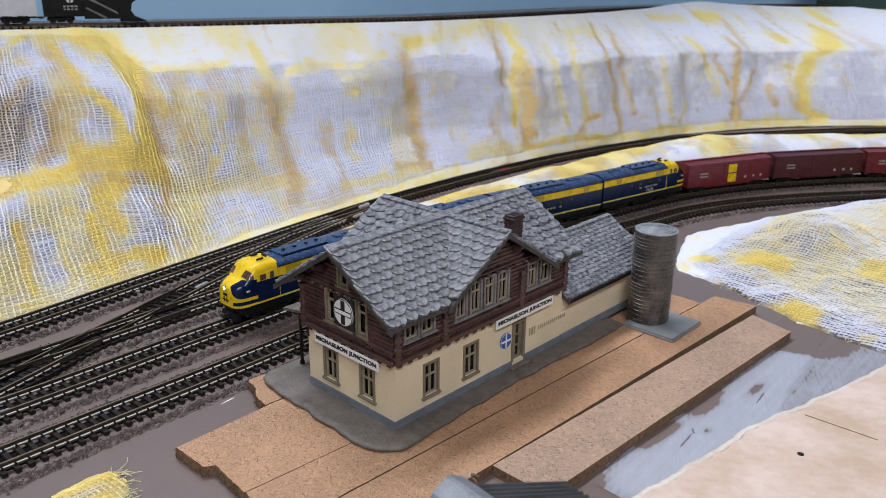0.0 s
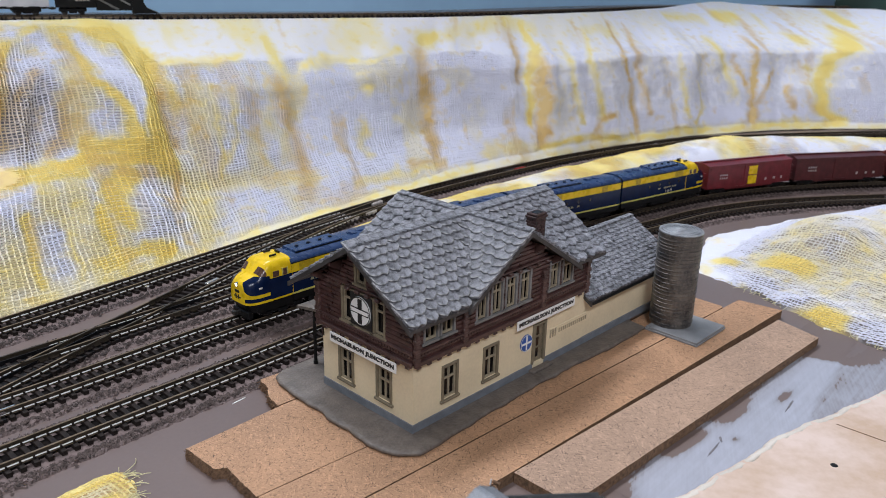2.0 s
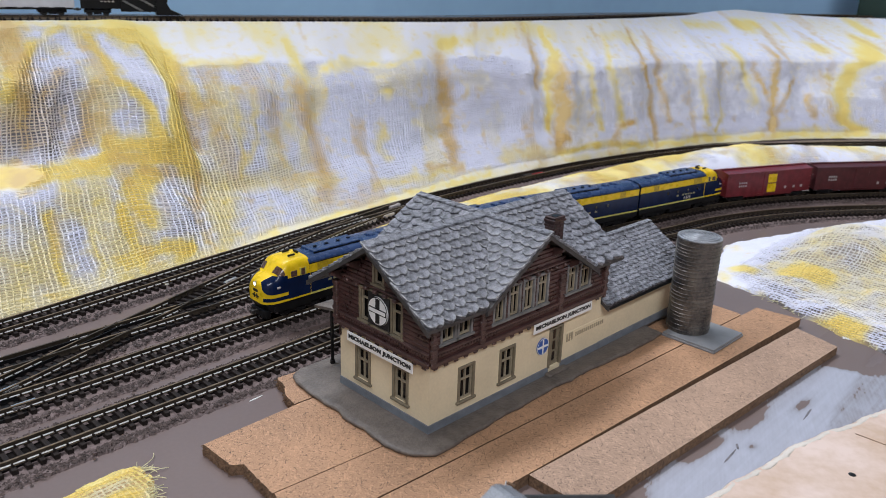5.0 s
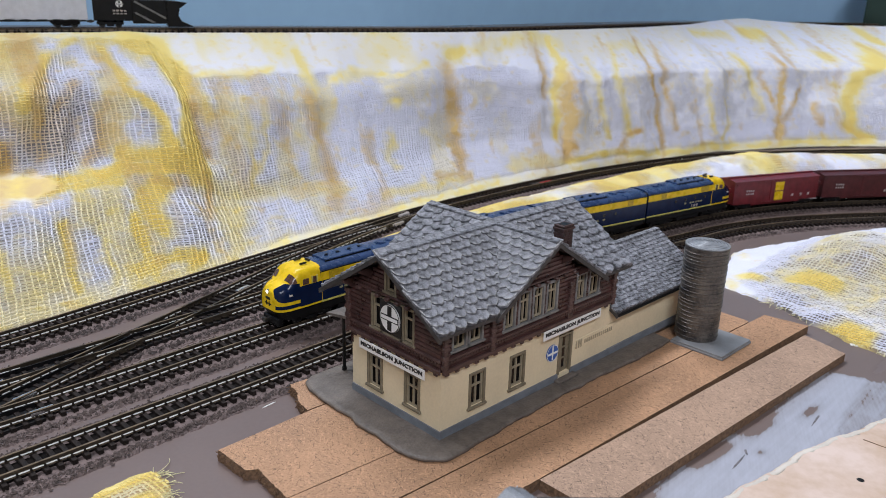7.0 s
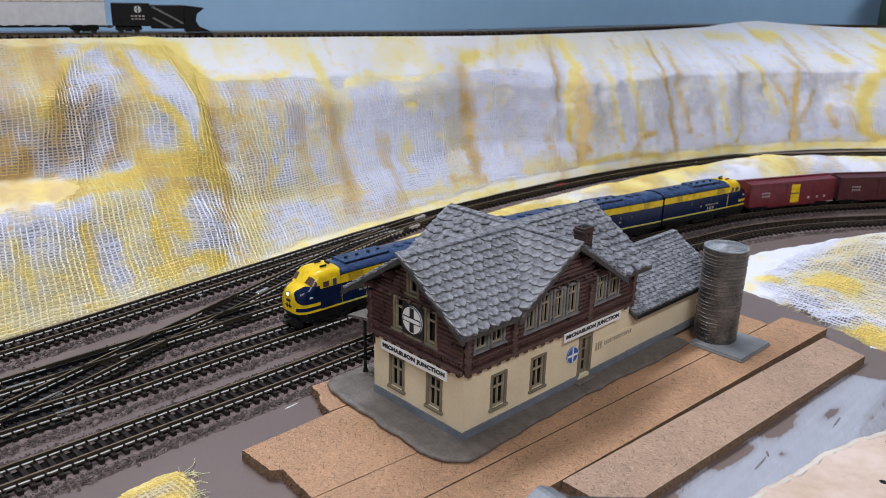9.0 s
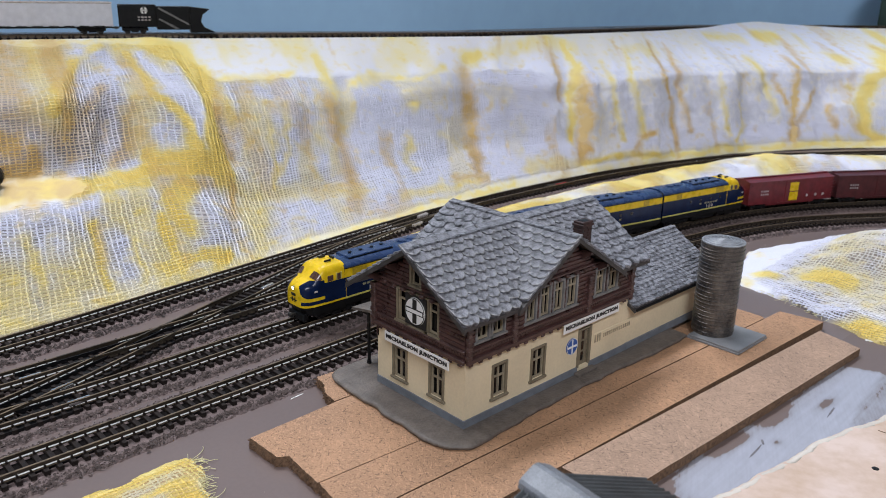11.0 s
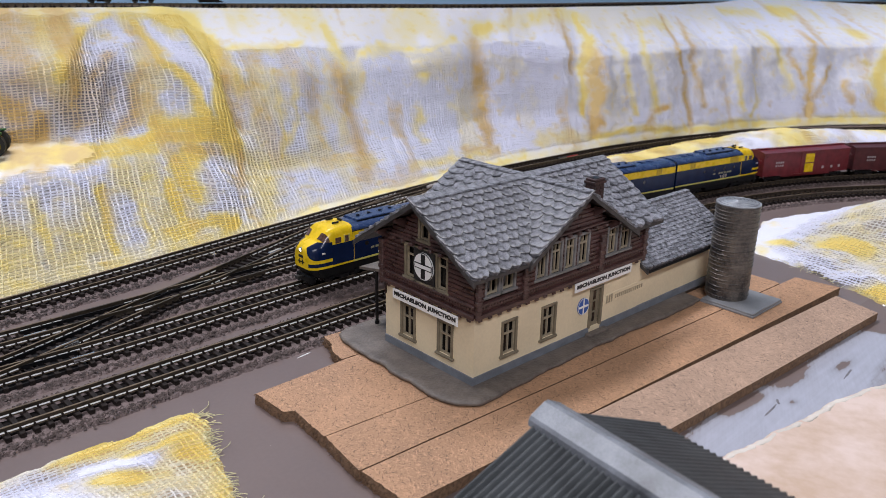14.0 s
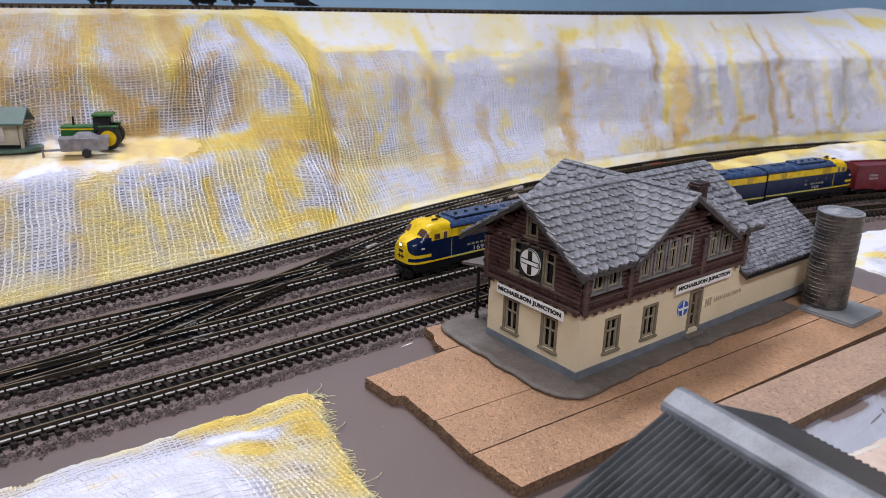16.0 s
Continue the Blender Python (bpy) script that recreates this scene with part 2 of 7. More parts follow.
def gauze_material(name, gap):
    """Stained gauze: the attribute "paint" holds yellow, ochre and plaster amounts; gap is the tone between the threads."""
    mat = bpy.data.materials.new(name)
    mat.use_nodes = True
    nt = mat.node_tree
    p = nt.nodes["Principled BSDF"]
    att, sep, at = nt.nodes.new("ShaderNodeAttribute"), nt.nodes.new("ShaderNodeSeparateColor"), nt.nodes.new("ShaderNodeTexCoord")
    att.attribute_name = "paint"
    nt.links.new(att.outputs["Color"], sep.inputs[0])
    spots, fuzz = nt.nodes.new("ShaderNodeTexNoise"), nt.nodes.new("ShaderNodeTexNoise")
    spots.inputs["Scale"].default_value, spots.inputs["Detail"].default_value = 130, 5
    fuzz.inputs["Scale"].default_value, fuzz.inputs["Detail"].default_value = 2600, 3
    nt.links.new(at.outputs["Object"], spots.inputs["Vector"]), nt.links.new(at.outputs["Object"], fuzz.inputs["Vector"])

    def blend(fac, a, b):
        m = nt.nodes.new("ShaderNodeMix")
        m.data_type = "RGBA"
        nt.links.new(fac, m.inputs["Factor"])
        for sock, v in ((m.inputs["A"], a), (m.inputs["B"], b)):
            if isinstance(v, tuple):
                sock.default_value = (*v, 1)
            else:
                nt.links.new(v, sock)
        return m.outputs["Result"]

    def math2(op, a, b):
        m = nt.nodes.new("ShaderNodeMath")
        m.operation, m.use_clamp = op, True
        for sock, v in zip(m.inputs, (a, b)):
            if isinstance(v, float):
                sock.default_value = v
            else:
                nt.links.new(v, sock)
        return m.outputs[0]

    def soft(amount, low, high):
        r = nt.nodes.new("ShaderNodeMapRange")
        r.inputs["From Min"].default_value, r.inputs["From Max"].default_value = low, high
        nt.links.new(amount, r.inputs["Value"])
        return r.outputs[0]

    yel = soft(math2("ADD", sep.outputs["Red"], math2("SUBTRACT", spots.outputs["Fac"], 0.5)), 0.12, 0.75)
    och = soft(math2("ADD", sep.outputs["Green"], math2("MULTIPLY", math2("SUBTRACT", spots.outputs["Fac"], 0.5), 1.4)), 0.15, 0.95)
    white = blend(fuzz.outputs["Fac"], (0.7, 0.705, 0.815), (0.855, 0.86, 0.955))
    c = blend(yel, white, (0.83, 0.71, 0.31))
    c = blend(soft(sep.outputs["Red"], 0.6, 1.05), c, (0.85, 0.66, 0.19))
    c = blend(och, c, (0.68, 0.49, 0.22))
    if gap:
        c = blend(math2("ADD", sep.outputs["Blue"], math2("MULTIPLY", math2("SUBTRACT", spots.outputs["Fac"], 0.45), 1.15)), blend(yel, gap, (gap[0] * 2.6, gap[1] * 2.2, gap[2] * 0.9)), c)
    nt.links.new(c, p.inputs["Base Color"])
    hump = nt.nodes.new("ShaderNodeBump")
    hump.inputs["Strength"].default_value, hump.inputs["Distance"].default_value = 0.5, 0.0004
    nt.links.new(fuzz.outputs["Fac"], hump.inputs["Height"]), nt.links.new(hump.outputs[0], p.inputs["Normal"])
    p.inputs["Roughness"].default_value = 0.72
    return mat


# the first two gap tones hold the shade inside the open holes
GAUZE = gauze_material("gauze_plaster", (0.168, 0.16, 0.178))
GAUZE_OPEN = gauze_material("open_gauze", (0.085, 0.068, 0.06))
GAUZE_THIN = gauze_material("thin_gauze", (0.16, 0.125, 0.105))
THREAD = gauze_material("gauze_thread", None)
SASH = material("sand_window_sash", (0.33, 0.275, 0.19), 0.42, scale=300, vary=0.12)
GREYFRAME = material("grey_window_surround", (0.19, 0.185, 0.18), 0.45, scale=300, vary=0.2)
DECK = material("dark_slate_edge", (0.05, 0.045, 0.044), 0.5, scale=300, vary=0.3, bump=0.2)
MORTAR = material("dark_mortar", (0.05, 0.04, 0.036), 0.7, scale=400, vary=0.25)
BRICK = material("dark_red_brick", (0.055, 0.025, 0.022), 0.6, scale=500, vary=0.3, bump=0.2, rand=0.25)
BADGEBLUE = material("badge_blue", (0.03, 0.1, 0.36), 0.45, scale=300, vary=0.06)
STEEL = material("dark_wheel_steel", (0.10, 0.095, 0.09), 0.35, metal=0.8, scale=400, vary=0.2)
CHROME = material("chrome", (0.7, 0.7, 0.7), 0.12, metal=1.0, vary=0.05)
GOLD = material("worn_gold_lettering", (0.28, 0.26, 0.15), 0.5, vary=0.2)
PALEYELLOW = material("pale_yellow_line", (0.6, 0.52, 0.12), 0.4, vary=0.15, scale=500)
MAROON = material("dark_maroon_plastic", (0.085, 0.016, 0.018), 0.4, scale=200, vary=0.2, bump=0.05)
FADED = material("faded_white_lettering", (0.5, 0.45, 0.43), 0.6, vary=0.2)
DARKGREEN = material("dark_green_card", (0.006, 0.03, 0.022), 0.5, vary=0.2, scale=20)
CABGLASS = material("brown_cab_glass", (0.11, 0.06, 0.045), 0.12, vary=0.3, scale=900)
LAMP = bpy.data.materials.new("lit_lamp")
LAMP.use_nodes = True
LAMP.node_tree.nodes["Principled BSDF"].inputs["Emission Color"].default_value = (1.0, 0.93, 0.75, 1)
LAMP.node_tree.nodes["Principled BSDF"].inputs["Emission Strength"].default_value = 2.5
CORRUGATED = material("dark_grey_corrugated_sheet", (0.074, 0.08, 0.084), 0.36, scale=120, vary=0.25, bump=0.1)
RIDGEGREY = material("pale_grey_ridge", (0.215, 0.228, 0.252), 0.42, scale=70, vary=0.5, bump=0.1)
PLYWOOD = material("pale_foam_sheet", (0.68, 0.54, 0.47), 0.6, scale=38, fine=300, vary=0.06, bump=0.15, second=(0.56, 0.4, 0.29))
PLASTER_RIM = material("white_plaster_rim", (0.66, 0.6, 0.53), 0.75, scale=80, fine=1500, vary=0.08, bump=0.4)


def scraped_wash():
    """Thin bluish wash dragged over grey paint: the attribute "paint" says how thick it lies, streaks and scrapes break it up."""
    mat = bpy.data.materials.new("blue_white_wash")
    mat.use_nodes = True
    nt = mat.node_tree
    p = nt.nodes["Principled BSDF"]
    at, att, sep = (nt.nodes.new(k) for k in ("ShaderNodeTexCoord", "ShaderNodeAttribute", "ShaderNodeSeparateColor"))
    att.attribute_name = "paint"
    nt.links.new(att.outputs["Color"], sep.inputs[0])
    amount = sep.outputs["Red"]
    for turn, sx, sy, weight in ((0.04, 30, 560, 0.38), (0.5, 70, 900, 0.3), (-0.35, 900, 120, 0.1), (0.1, 120, 150, 0.3)):
        mp, no, su, ma = (nt.nodes.new(k) for k in ("ShaderNodeMapping", "ShaderNodeTexNoise", "ShaderNodeMath", "ShaderNodeMath"))
        mp.vector_type = "TEXTURE"
        mp.inputs["Rotation"].default_value, mp.inputs["Scale"].default_value = (0, 0, turn), (1 / sx, 1 / sy, 1)
        no.inputs["Scale"].default_value, no.inputs["Detail"].default_value = 1.0, 6
        su.operation, ma.operation = "SUBTRACT", "MULTIPLY_ADD"
        su.inputs[1].default_value, ma.inputs[1].default_value = 0.5, weight
        nt.links.new(at.outputs["Object"], mp.inputs["Vector"]), nt.links.new(mp.outputs[0], no.inputs["Vector"])
        nt.links.new(no.outputs["Fac"], su.inputs[0]), nt.links.new(su.outputs[0], ma.inputs[0]), nt.links.new(amount, ma.inputs[2])
        amount = ma.outputs[0]
    ramp = nt.nodes.new("ShaderNodeValToRGB")
    ramp.color_ramp.elements[0].position, ramp.color_ramp.elements[0].color = 0.34, (0.172, 0.126, 0.113, 1)
    ramp.color_ramp.elements[1].position, ramp.color_ramp.elements[1].color = 0.9, (0.43, 0.442, 0.51, 1)
    for where, tone in ((0.37, (0.27, 0.26, 0.278, 1)), (0.5, (0.335, 0.336, 0.382, 1))):
        ramp.color_ramp.elements.new(where).color = tone
    nt.links.new(amount, ramp.inputs[0]), nt.links.new(ramp.outputs[0], p.inputs["Base Color"])
    hump = nt.nodes.new("ShaderNodeBump")
    hump.inputs["Strength"].default_value, hump.inputs["Distance"].default_value = 0.35, 0.0003
    nt.links.new(amount, hump.inputs["Height"]), nt.links.new(hump.outputs[0], p.inputs["Normal"])
    p.inputs["Roughness"].default_value = 0.42
    return mat


WASH = scraped_wash()
SCRAPE = material("scraped_grey_wash", (0.2, 0.185, 0.195), 0.45, scale=600, vary=0.3)
SILOTOP = material("pale_silo_lid", (0.32, 0.33, 0.35), 0.4, metal=0.3, scale=160, vary=0.3, bump=0.3)
GRILLE = material("dull_yellow_grille", (0.5, 0.33, 0.012), 0.35, scale=900, vary=0.2, bump=0.3)
GRIT = material("dark_grit", (0.082, 0.06, 0.054), 0.7, scale=500, fine=2500, vary=0.3, bump=0.5, rand=0.5, spec=0.35)
TRACTOR = material("tractor_green", (0.012, 0.11, 0.02), 0.35, scale=300, vary=0.15)
TYRE = material("tyre_rubber", (0.015, 0.015, 0.015), 0.7, vary=0.2)
GREYCAST = material("grey_cast_metal", (0.24, 0.23, 0.25), 0.4, metal=0.3, scale=300, vary=0.25)
GREENROOF = material("grey_green_roof", (0.07, 0.13, 0.11), 0.5, scale=200, vary=0.15)
SHEDWALL = material("beige_shed_wall", (0.4, 0.36, 0.28), 0.55, scale=200, vary=0.12)
REDWIRE = material("red_plastic", (0.35, 0.01, 0.01), 0.35, vary=0.1)
SILVER = material("bright_solder", (0.75, 0.75, 0.76), 0.22, metal=0.9, scale=500, vary=0.2, bump=0.2)
CEILING = material("white_ceiling", (0.75, 0.74, 0.72), 0.8, scale=3, vary=0.03)
ROOMWALL = material("pale_room_wall", (0.24, 0.235, 0.23), 0.8, scale=3, vary=0.04)
RAILGLINT = material("painted_rail_glint", (0.98, 0.96, 0.93), 0.3, metal=0.1, scale=500, vary=0.06, bump=0.02)
FRAY = material("pale_yellow_thread", (0.72, 0.66, 0.38), 0.8, vary=0.15, scale=800)
# ---- table, roadbeds and tracks ----
RAIL_TOP, TIE_TOP, BED = 4.2, 2.3, 0.9
table = part("ground", boxes((-620, 1060, -620, 420, -25, 0)), GREY_PAINT)
tagged(table, "grey-painted layout table top with scuffs", "table top", kind="structure")

T1 = spline([(-420, 66), (-250, 67), (-100, 67.5), (-55, 68.2), (-15, 68.8), (25, 70.2), (90, 71.5), (150, 68), (225, 55.2), (268, 47.5), (316, 28), (377, -12), (450, -75), (520, -160)])
T2 = spline([(-420, 93.5), (-250, 94), (-100, 94.8), (-58, 95.2), (-10, 97.4), (42, 98.2), (100, 98), (150, 93.5), (203, 84), (258, 75.5), (303, 65.2), (354, 43.5), (421, 0.5), (490, -62), (560, -150)])
T3 = spline([(-420, 118), (-250, 119), (-110, 120), (-65, 121), (0, 124), (45, 126.5), (76, 126), (130, 125), (180, 121), (233, 113.5), (277, 105), (340, 90), (400, 66), (470, 20), (540, -45), (610, -135)])
T4 = spline([(-420, 124), (-250, 136), (-110, 147), (-57, 152), (0, 160), (50, 167), (100, 174), (150, 179), (200, 181), (258, 180), (322, 176), (402, 161), (468, 136), (598, 53), (680, -30), (740, -120)])
L2 = spline([(-200, 94.5), (-150, 95), (-122, 96.8), (-92, 102), (-42, 119), (12, 138), (60, 155), (105, 168.5), (150, 178)])


def roadbed(curve, label, half=8.2, foot=11.2):
    """A raised strip with a rough, crumbling shoulder on both sides."""
    c = spline(curve[::4], 0.5)
    _, n = along(c)
    s = np.arange(len(c))
    rows = []
    for o, h, jit in ((-foot - 1, -0.3, 0), (-foot, 0.2, 1.3), (-foot + 0.6, 0.4, 1.2), (-foot + 1.2, 0.6, 1.1), (-foot + 1.8, 0.7, 1.1), (-foot + 2.4, 0.85, 1.0), (-half, BED, 0.3), (0, BED, 0), (half, BED, 0.3), (foot - 2, 0.85, 1), (foot - 1, 0.6, 1.1), (foot, 0.25, 1.3), (foot + 1, -0.3, 0)):
        wob = (fbm(s, s * 0 + o * 3, 3.2, 3, 1 + abs(o)) - 0.5) * jit * 2.0
        up = (fbm(s, s * 0 + o * 7, 2.6, 3, 5 + abs(o)) - 0.4) * jit * 1.5
        rows.append(np.c_[c + n * (o + wob)[:, None], h + up])
    v = np.concatenate([r[:, None] for r in rows], 1).reshape(-1, 3)
    k = len(rows)
    fs = [(i * k + j + k, i * k + j, i * k + j + 1, i * k + j + k + 1) for i in range(len(c) - 1) for j in range(k - 1)]
    fs = [f[::-1] for f in fs]
    return tagged(raw("roadbed", v, fs, BALLAST), label, "track bed", kind="structure")


for c in (T1, T2, T3, T4):
    roadbed(c, "grey sanded track bed with crumbly edges")

RAIL_PROFILE = [(-0.5, 0), (0.5, 0), (0.5, 0.22), (0.4, 0.38), (0.26, 0.78), (0.34, 0.92), (0.36, 1.82), (0.32, 1.9), (-0.32, 1.9), (-0.36, 1.82), (-0.34, 0.92), (-0.26, 0.78), (-0.4, 0.38), (-0.5, 0.22)]


def tie_mesh(half):
    bm = bmesh.new()
    box(bm, -0.75, 0.75, -half, half, BED - 0.25, TIE_TOP, bevel=0.12)
    for g in (-4.3, 4.3):
        box(bm, -0.26, 0.26, g - 0.85, g + 0.85, TIE_TOP - 0.05, TIE_TOP + 0.8)
    bmesh.ops.scale(bm, vec=(S, S, S), verts=bm.verts)
    me = bpy.data.meshes.new("tie")
    bm.to_mesh(me)
    bm.free()
    me.materials.append(TIE)
    return me


TIE_MESH = tie_mesh(6.9)
TIE_V = np.array([v.co[:] for v in TIE_MESH.vertices]) / S
TIE_F = [tuple(p.vertices) for p in TIE_MESH.polygons]


BEDSHADE = material("painted_bed_shade", (0.009, 0.007, 0.0065), 0.8, scale=250, fine=1500, vary=0.5, bump=0.4, spec=0.08)
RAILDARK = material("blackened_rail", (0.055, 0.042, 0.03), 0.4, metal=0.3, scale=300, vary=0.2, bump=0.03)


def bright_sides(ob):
    """Rail heads are browned, their flanks nearly black; a near-white band paints the web's glint."""
    ob.data.materials.append(RAILGLINT)
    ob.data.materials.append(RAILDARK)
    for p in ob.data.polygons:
        # painted glint stops at x 120, beyond which the rails look dull
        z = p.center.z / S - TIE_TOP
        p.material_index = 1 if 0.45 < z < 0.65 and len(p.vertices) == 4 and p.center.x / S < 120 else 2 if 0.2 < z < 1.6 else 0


def track(curve, label, near=(-130, 45), gauge=4.3, first=0, last=None, black=()):
    ob = thing("railway_track", label, "track", group="parallel model tracks")
    c = curve[first:last]
    t, n = along(c)
    for side in (gauge, -gauge):
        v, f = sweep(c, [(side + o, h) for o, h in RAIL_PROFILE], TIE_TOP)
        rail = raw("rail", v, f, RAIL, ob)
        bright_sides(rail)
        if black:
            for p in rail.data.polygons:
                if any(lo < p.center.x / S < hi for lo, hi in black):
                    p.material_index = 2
    # near-black strip stands in for the shade between ties and rails
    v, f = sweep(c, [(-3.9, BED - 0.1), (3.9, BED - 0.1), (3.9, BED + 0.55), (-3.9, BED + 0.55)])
    raw("bed_shade", v, f, BEDSHADE, ob, "near-black strip standing in for shade between the rails")
    far_v, far_f = [], []
    for s in np.arange(0.5, len(c) - 1, 3.46):
        i = int(s)
        p, d = c[i] + (c[i + 1] - c[i]) * (s - i), t[i]
        if near[0] < p[0] < near[1]:
            tie = new("tie", TIE_MESH)
            tie.matrix_world = pose(p[0] * S, p[1] * S, 0, 0, 0, math.degrees(math.atan2(d[1], d[0])))
            tie.parent = ob
        else:
            m = np.array([[d[0], -d[1], 0], [d[1], d[0], 0], [0, 0, 1]])
            k = len(far_v) * len(TIE_V)
            far_v.append(TIE_V @ m.T + (p[0], p[1], 0))
            far_f += [tuple(a + k for a in f) for f in TIE_F]
    if far_v:
        tagged(raw("tie", np.concatenate(far_v), far_f, TIE, ob), kind="stuff")
    return ob


track(T1, "single track of brown rails on black ties beside the platform")
track(T2, "track of brown rails on black ties that carries the train", black=((-122, -104),))
track(T3, "track of brown rails on black ties through a crossing", black=((-70, -49), (-9, 4)))
track(T4, "curved track along the foot of the gauze hillside", near=(-130, 20))
crossover = track(L2, "diagonal crossover track with points at both ends", near=(-100, 40), black=((-48, -17), (-9, 10)))
for o in (-2.7, 2.7):
    v, f = sweep(L2[60:190], [(o - 0.22, 1.6), (o + 0.22, 1.6), (o + 0.22, 3.3), (o - 0.22, 3.3)])
    raw("guard_rail", v, f, POINTBLACK, crossover, "black guard rail")
for curve, lo, hi in ((T3, -85, 10), (T2, -130, -75)):
    c = curve[(curve[:, 0] > lo) & (curve[:, 0] < hi)]
    for o in (-2.7, 2.7):
        v, f = sweep(c, [(o - 0.22, 1.6), (o + 0.22, 1.6), (o + 0.22, 3.3), (o - 0.22, 3.3)])
        raw("guard_rail", v, f, POINTBLACK, crossover, "black guard rail")
    v, f = sweep(c, [(-6.2, 0.7), (6.2, 0.7), (6.2, 1.9), (-6.2, 1.9)])
    raw("point_base", v, f, POINTBLACK, crossover, "black moulded base of the points")
v, f = sweep(L2[60:190], [(-6.2, 0.7), (6.2, 0.7), (6.2, 1.85), (-6.2, 1.85)])
raw("point_base", v, f, POINTBLACK, crossover, "black moulded base of the points")


def grit(curve, lo, hi, sides, seed, per=9):
    """Crumbs of sanded filler heaped along the shoulders of a track bed."""
    r = np.random.default_rng(seed)
    c = curve[(curve[:, 0] > lo) & (curve[:, 0] < hi)]
    _, n = along(c)
    count = len(c) * per * len(sides)
    i = r.integers(0, len(c), count)
    heap = np.clip(fbm(i, i * 0 + seed, 9, 3, seed) * 1.5, 0.3, 1.2)
    o = (9.7 + r.normal(0, 1, count) * 1.25 * heap) * np.array(sides)[r.integers(0, len(sides), count)]
    p = c[i] + n[i] * o[:, None] + r.uniform(-0.6, 0.6, (count, 2))
    size = r.uniform(0.28, 0.62, count)
    z = 0.75 - np.abs(np.abs(o) - 9.2) * 0.16 + r.uniform(0, 0.45, count)
    shape = np.array([(1, 0, 0), (-0.2, 1, 0.1), (-1, -0.1, 0.1), (0.2, -1, 0), (0, 0.15, 0.9)])
    jig = 1 + r.uniform(-0.35, 0.35, (count, 5, 3))
    v = shape[None] * jig * size[:, None, None] + np.c_[p, z][:, None]
    f = []
    for k in range(count):
        b = 5 * k
        f += [(b, b + 1, b + 4), (b + 1, b + 2, b + 4), (b + 2, b + 3, b + 4), (b + 3, b, b + 4)]
    ob = raw("ballast_grit", v.reshape(-1, 3), f, GRIT)
    return tagged(ob, "coarse dark grit crumbled along the track bed", "grit", kind="stuff")


grit(T1, -190, 30, (-1, 1), 1)
grit(T2, -190, 70, (-1, 1), 2)
grit(T3, -190, 90, (-1, 1), 3, 7)
grit(T4, -150, 120, (-1,), 4, 7)
for k, c in enumerate((T1, T2, T3)):
    grit(c, 150, 480, (-1, 1), 5 + k, 4)


# ---- hillside of painted gauze ----
def keyed(rows, u):
    a = np.array(rows, float)
    return np.interp(u, a[:, 0], a[:, 1])


def smooth(a, k):
    ker = np.hanning(2 * k + 3)[1:-1]
    pad = np.pad(a, [(k, k)] + [(0, 0)] * (a.ndim - 1), mode="edge")
    return np.stack([np.convolve(col, ker / ker.sum(), "valid") for col in pad.reshape(len(pad), -1).T], 1).reshape(a.shape)


def paint_on(ob, colours):
    layer = ob.data.attributes.new("paint", "FLOAT_COLOR", "POINT")
    layer.data.foreach_set("color", np.c_[np.clip(colours, 0, 1), np.ones(len(colours))].astype(np.float32).ravel())


def sample(grid, fi, fj):
    """Bilinear samples of a grid of vectors at fractional rows and columns."""
    fi, fj = np.clip(fi, 0, grid.shape[0] - 1.001), np.clip(fj, 0, grid.shape[1] - 1.001)
    i, j = fi.astype(int), fj.astype(int)
    a, b = (fi - i)[..., None], (fj - j)[..., None]
    return (grid[i, j] * (1 - a) + grid[i + 1, j] * a) * (1 - b) + (grid[i, j + 1] * (1 - a) + grid[i + 1, j + 1] * a) * b


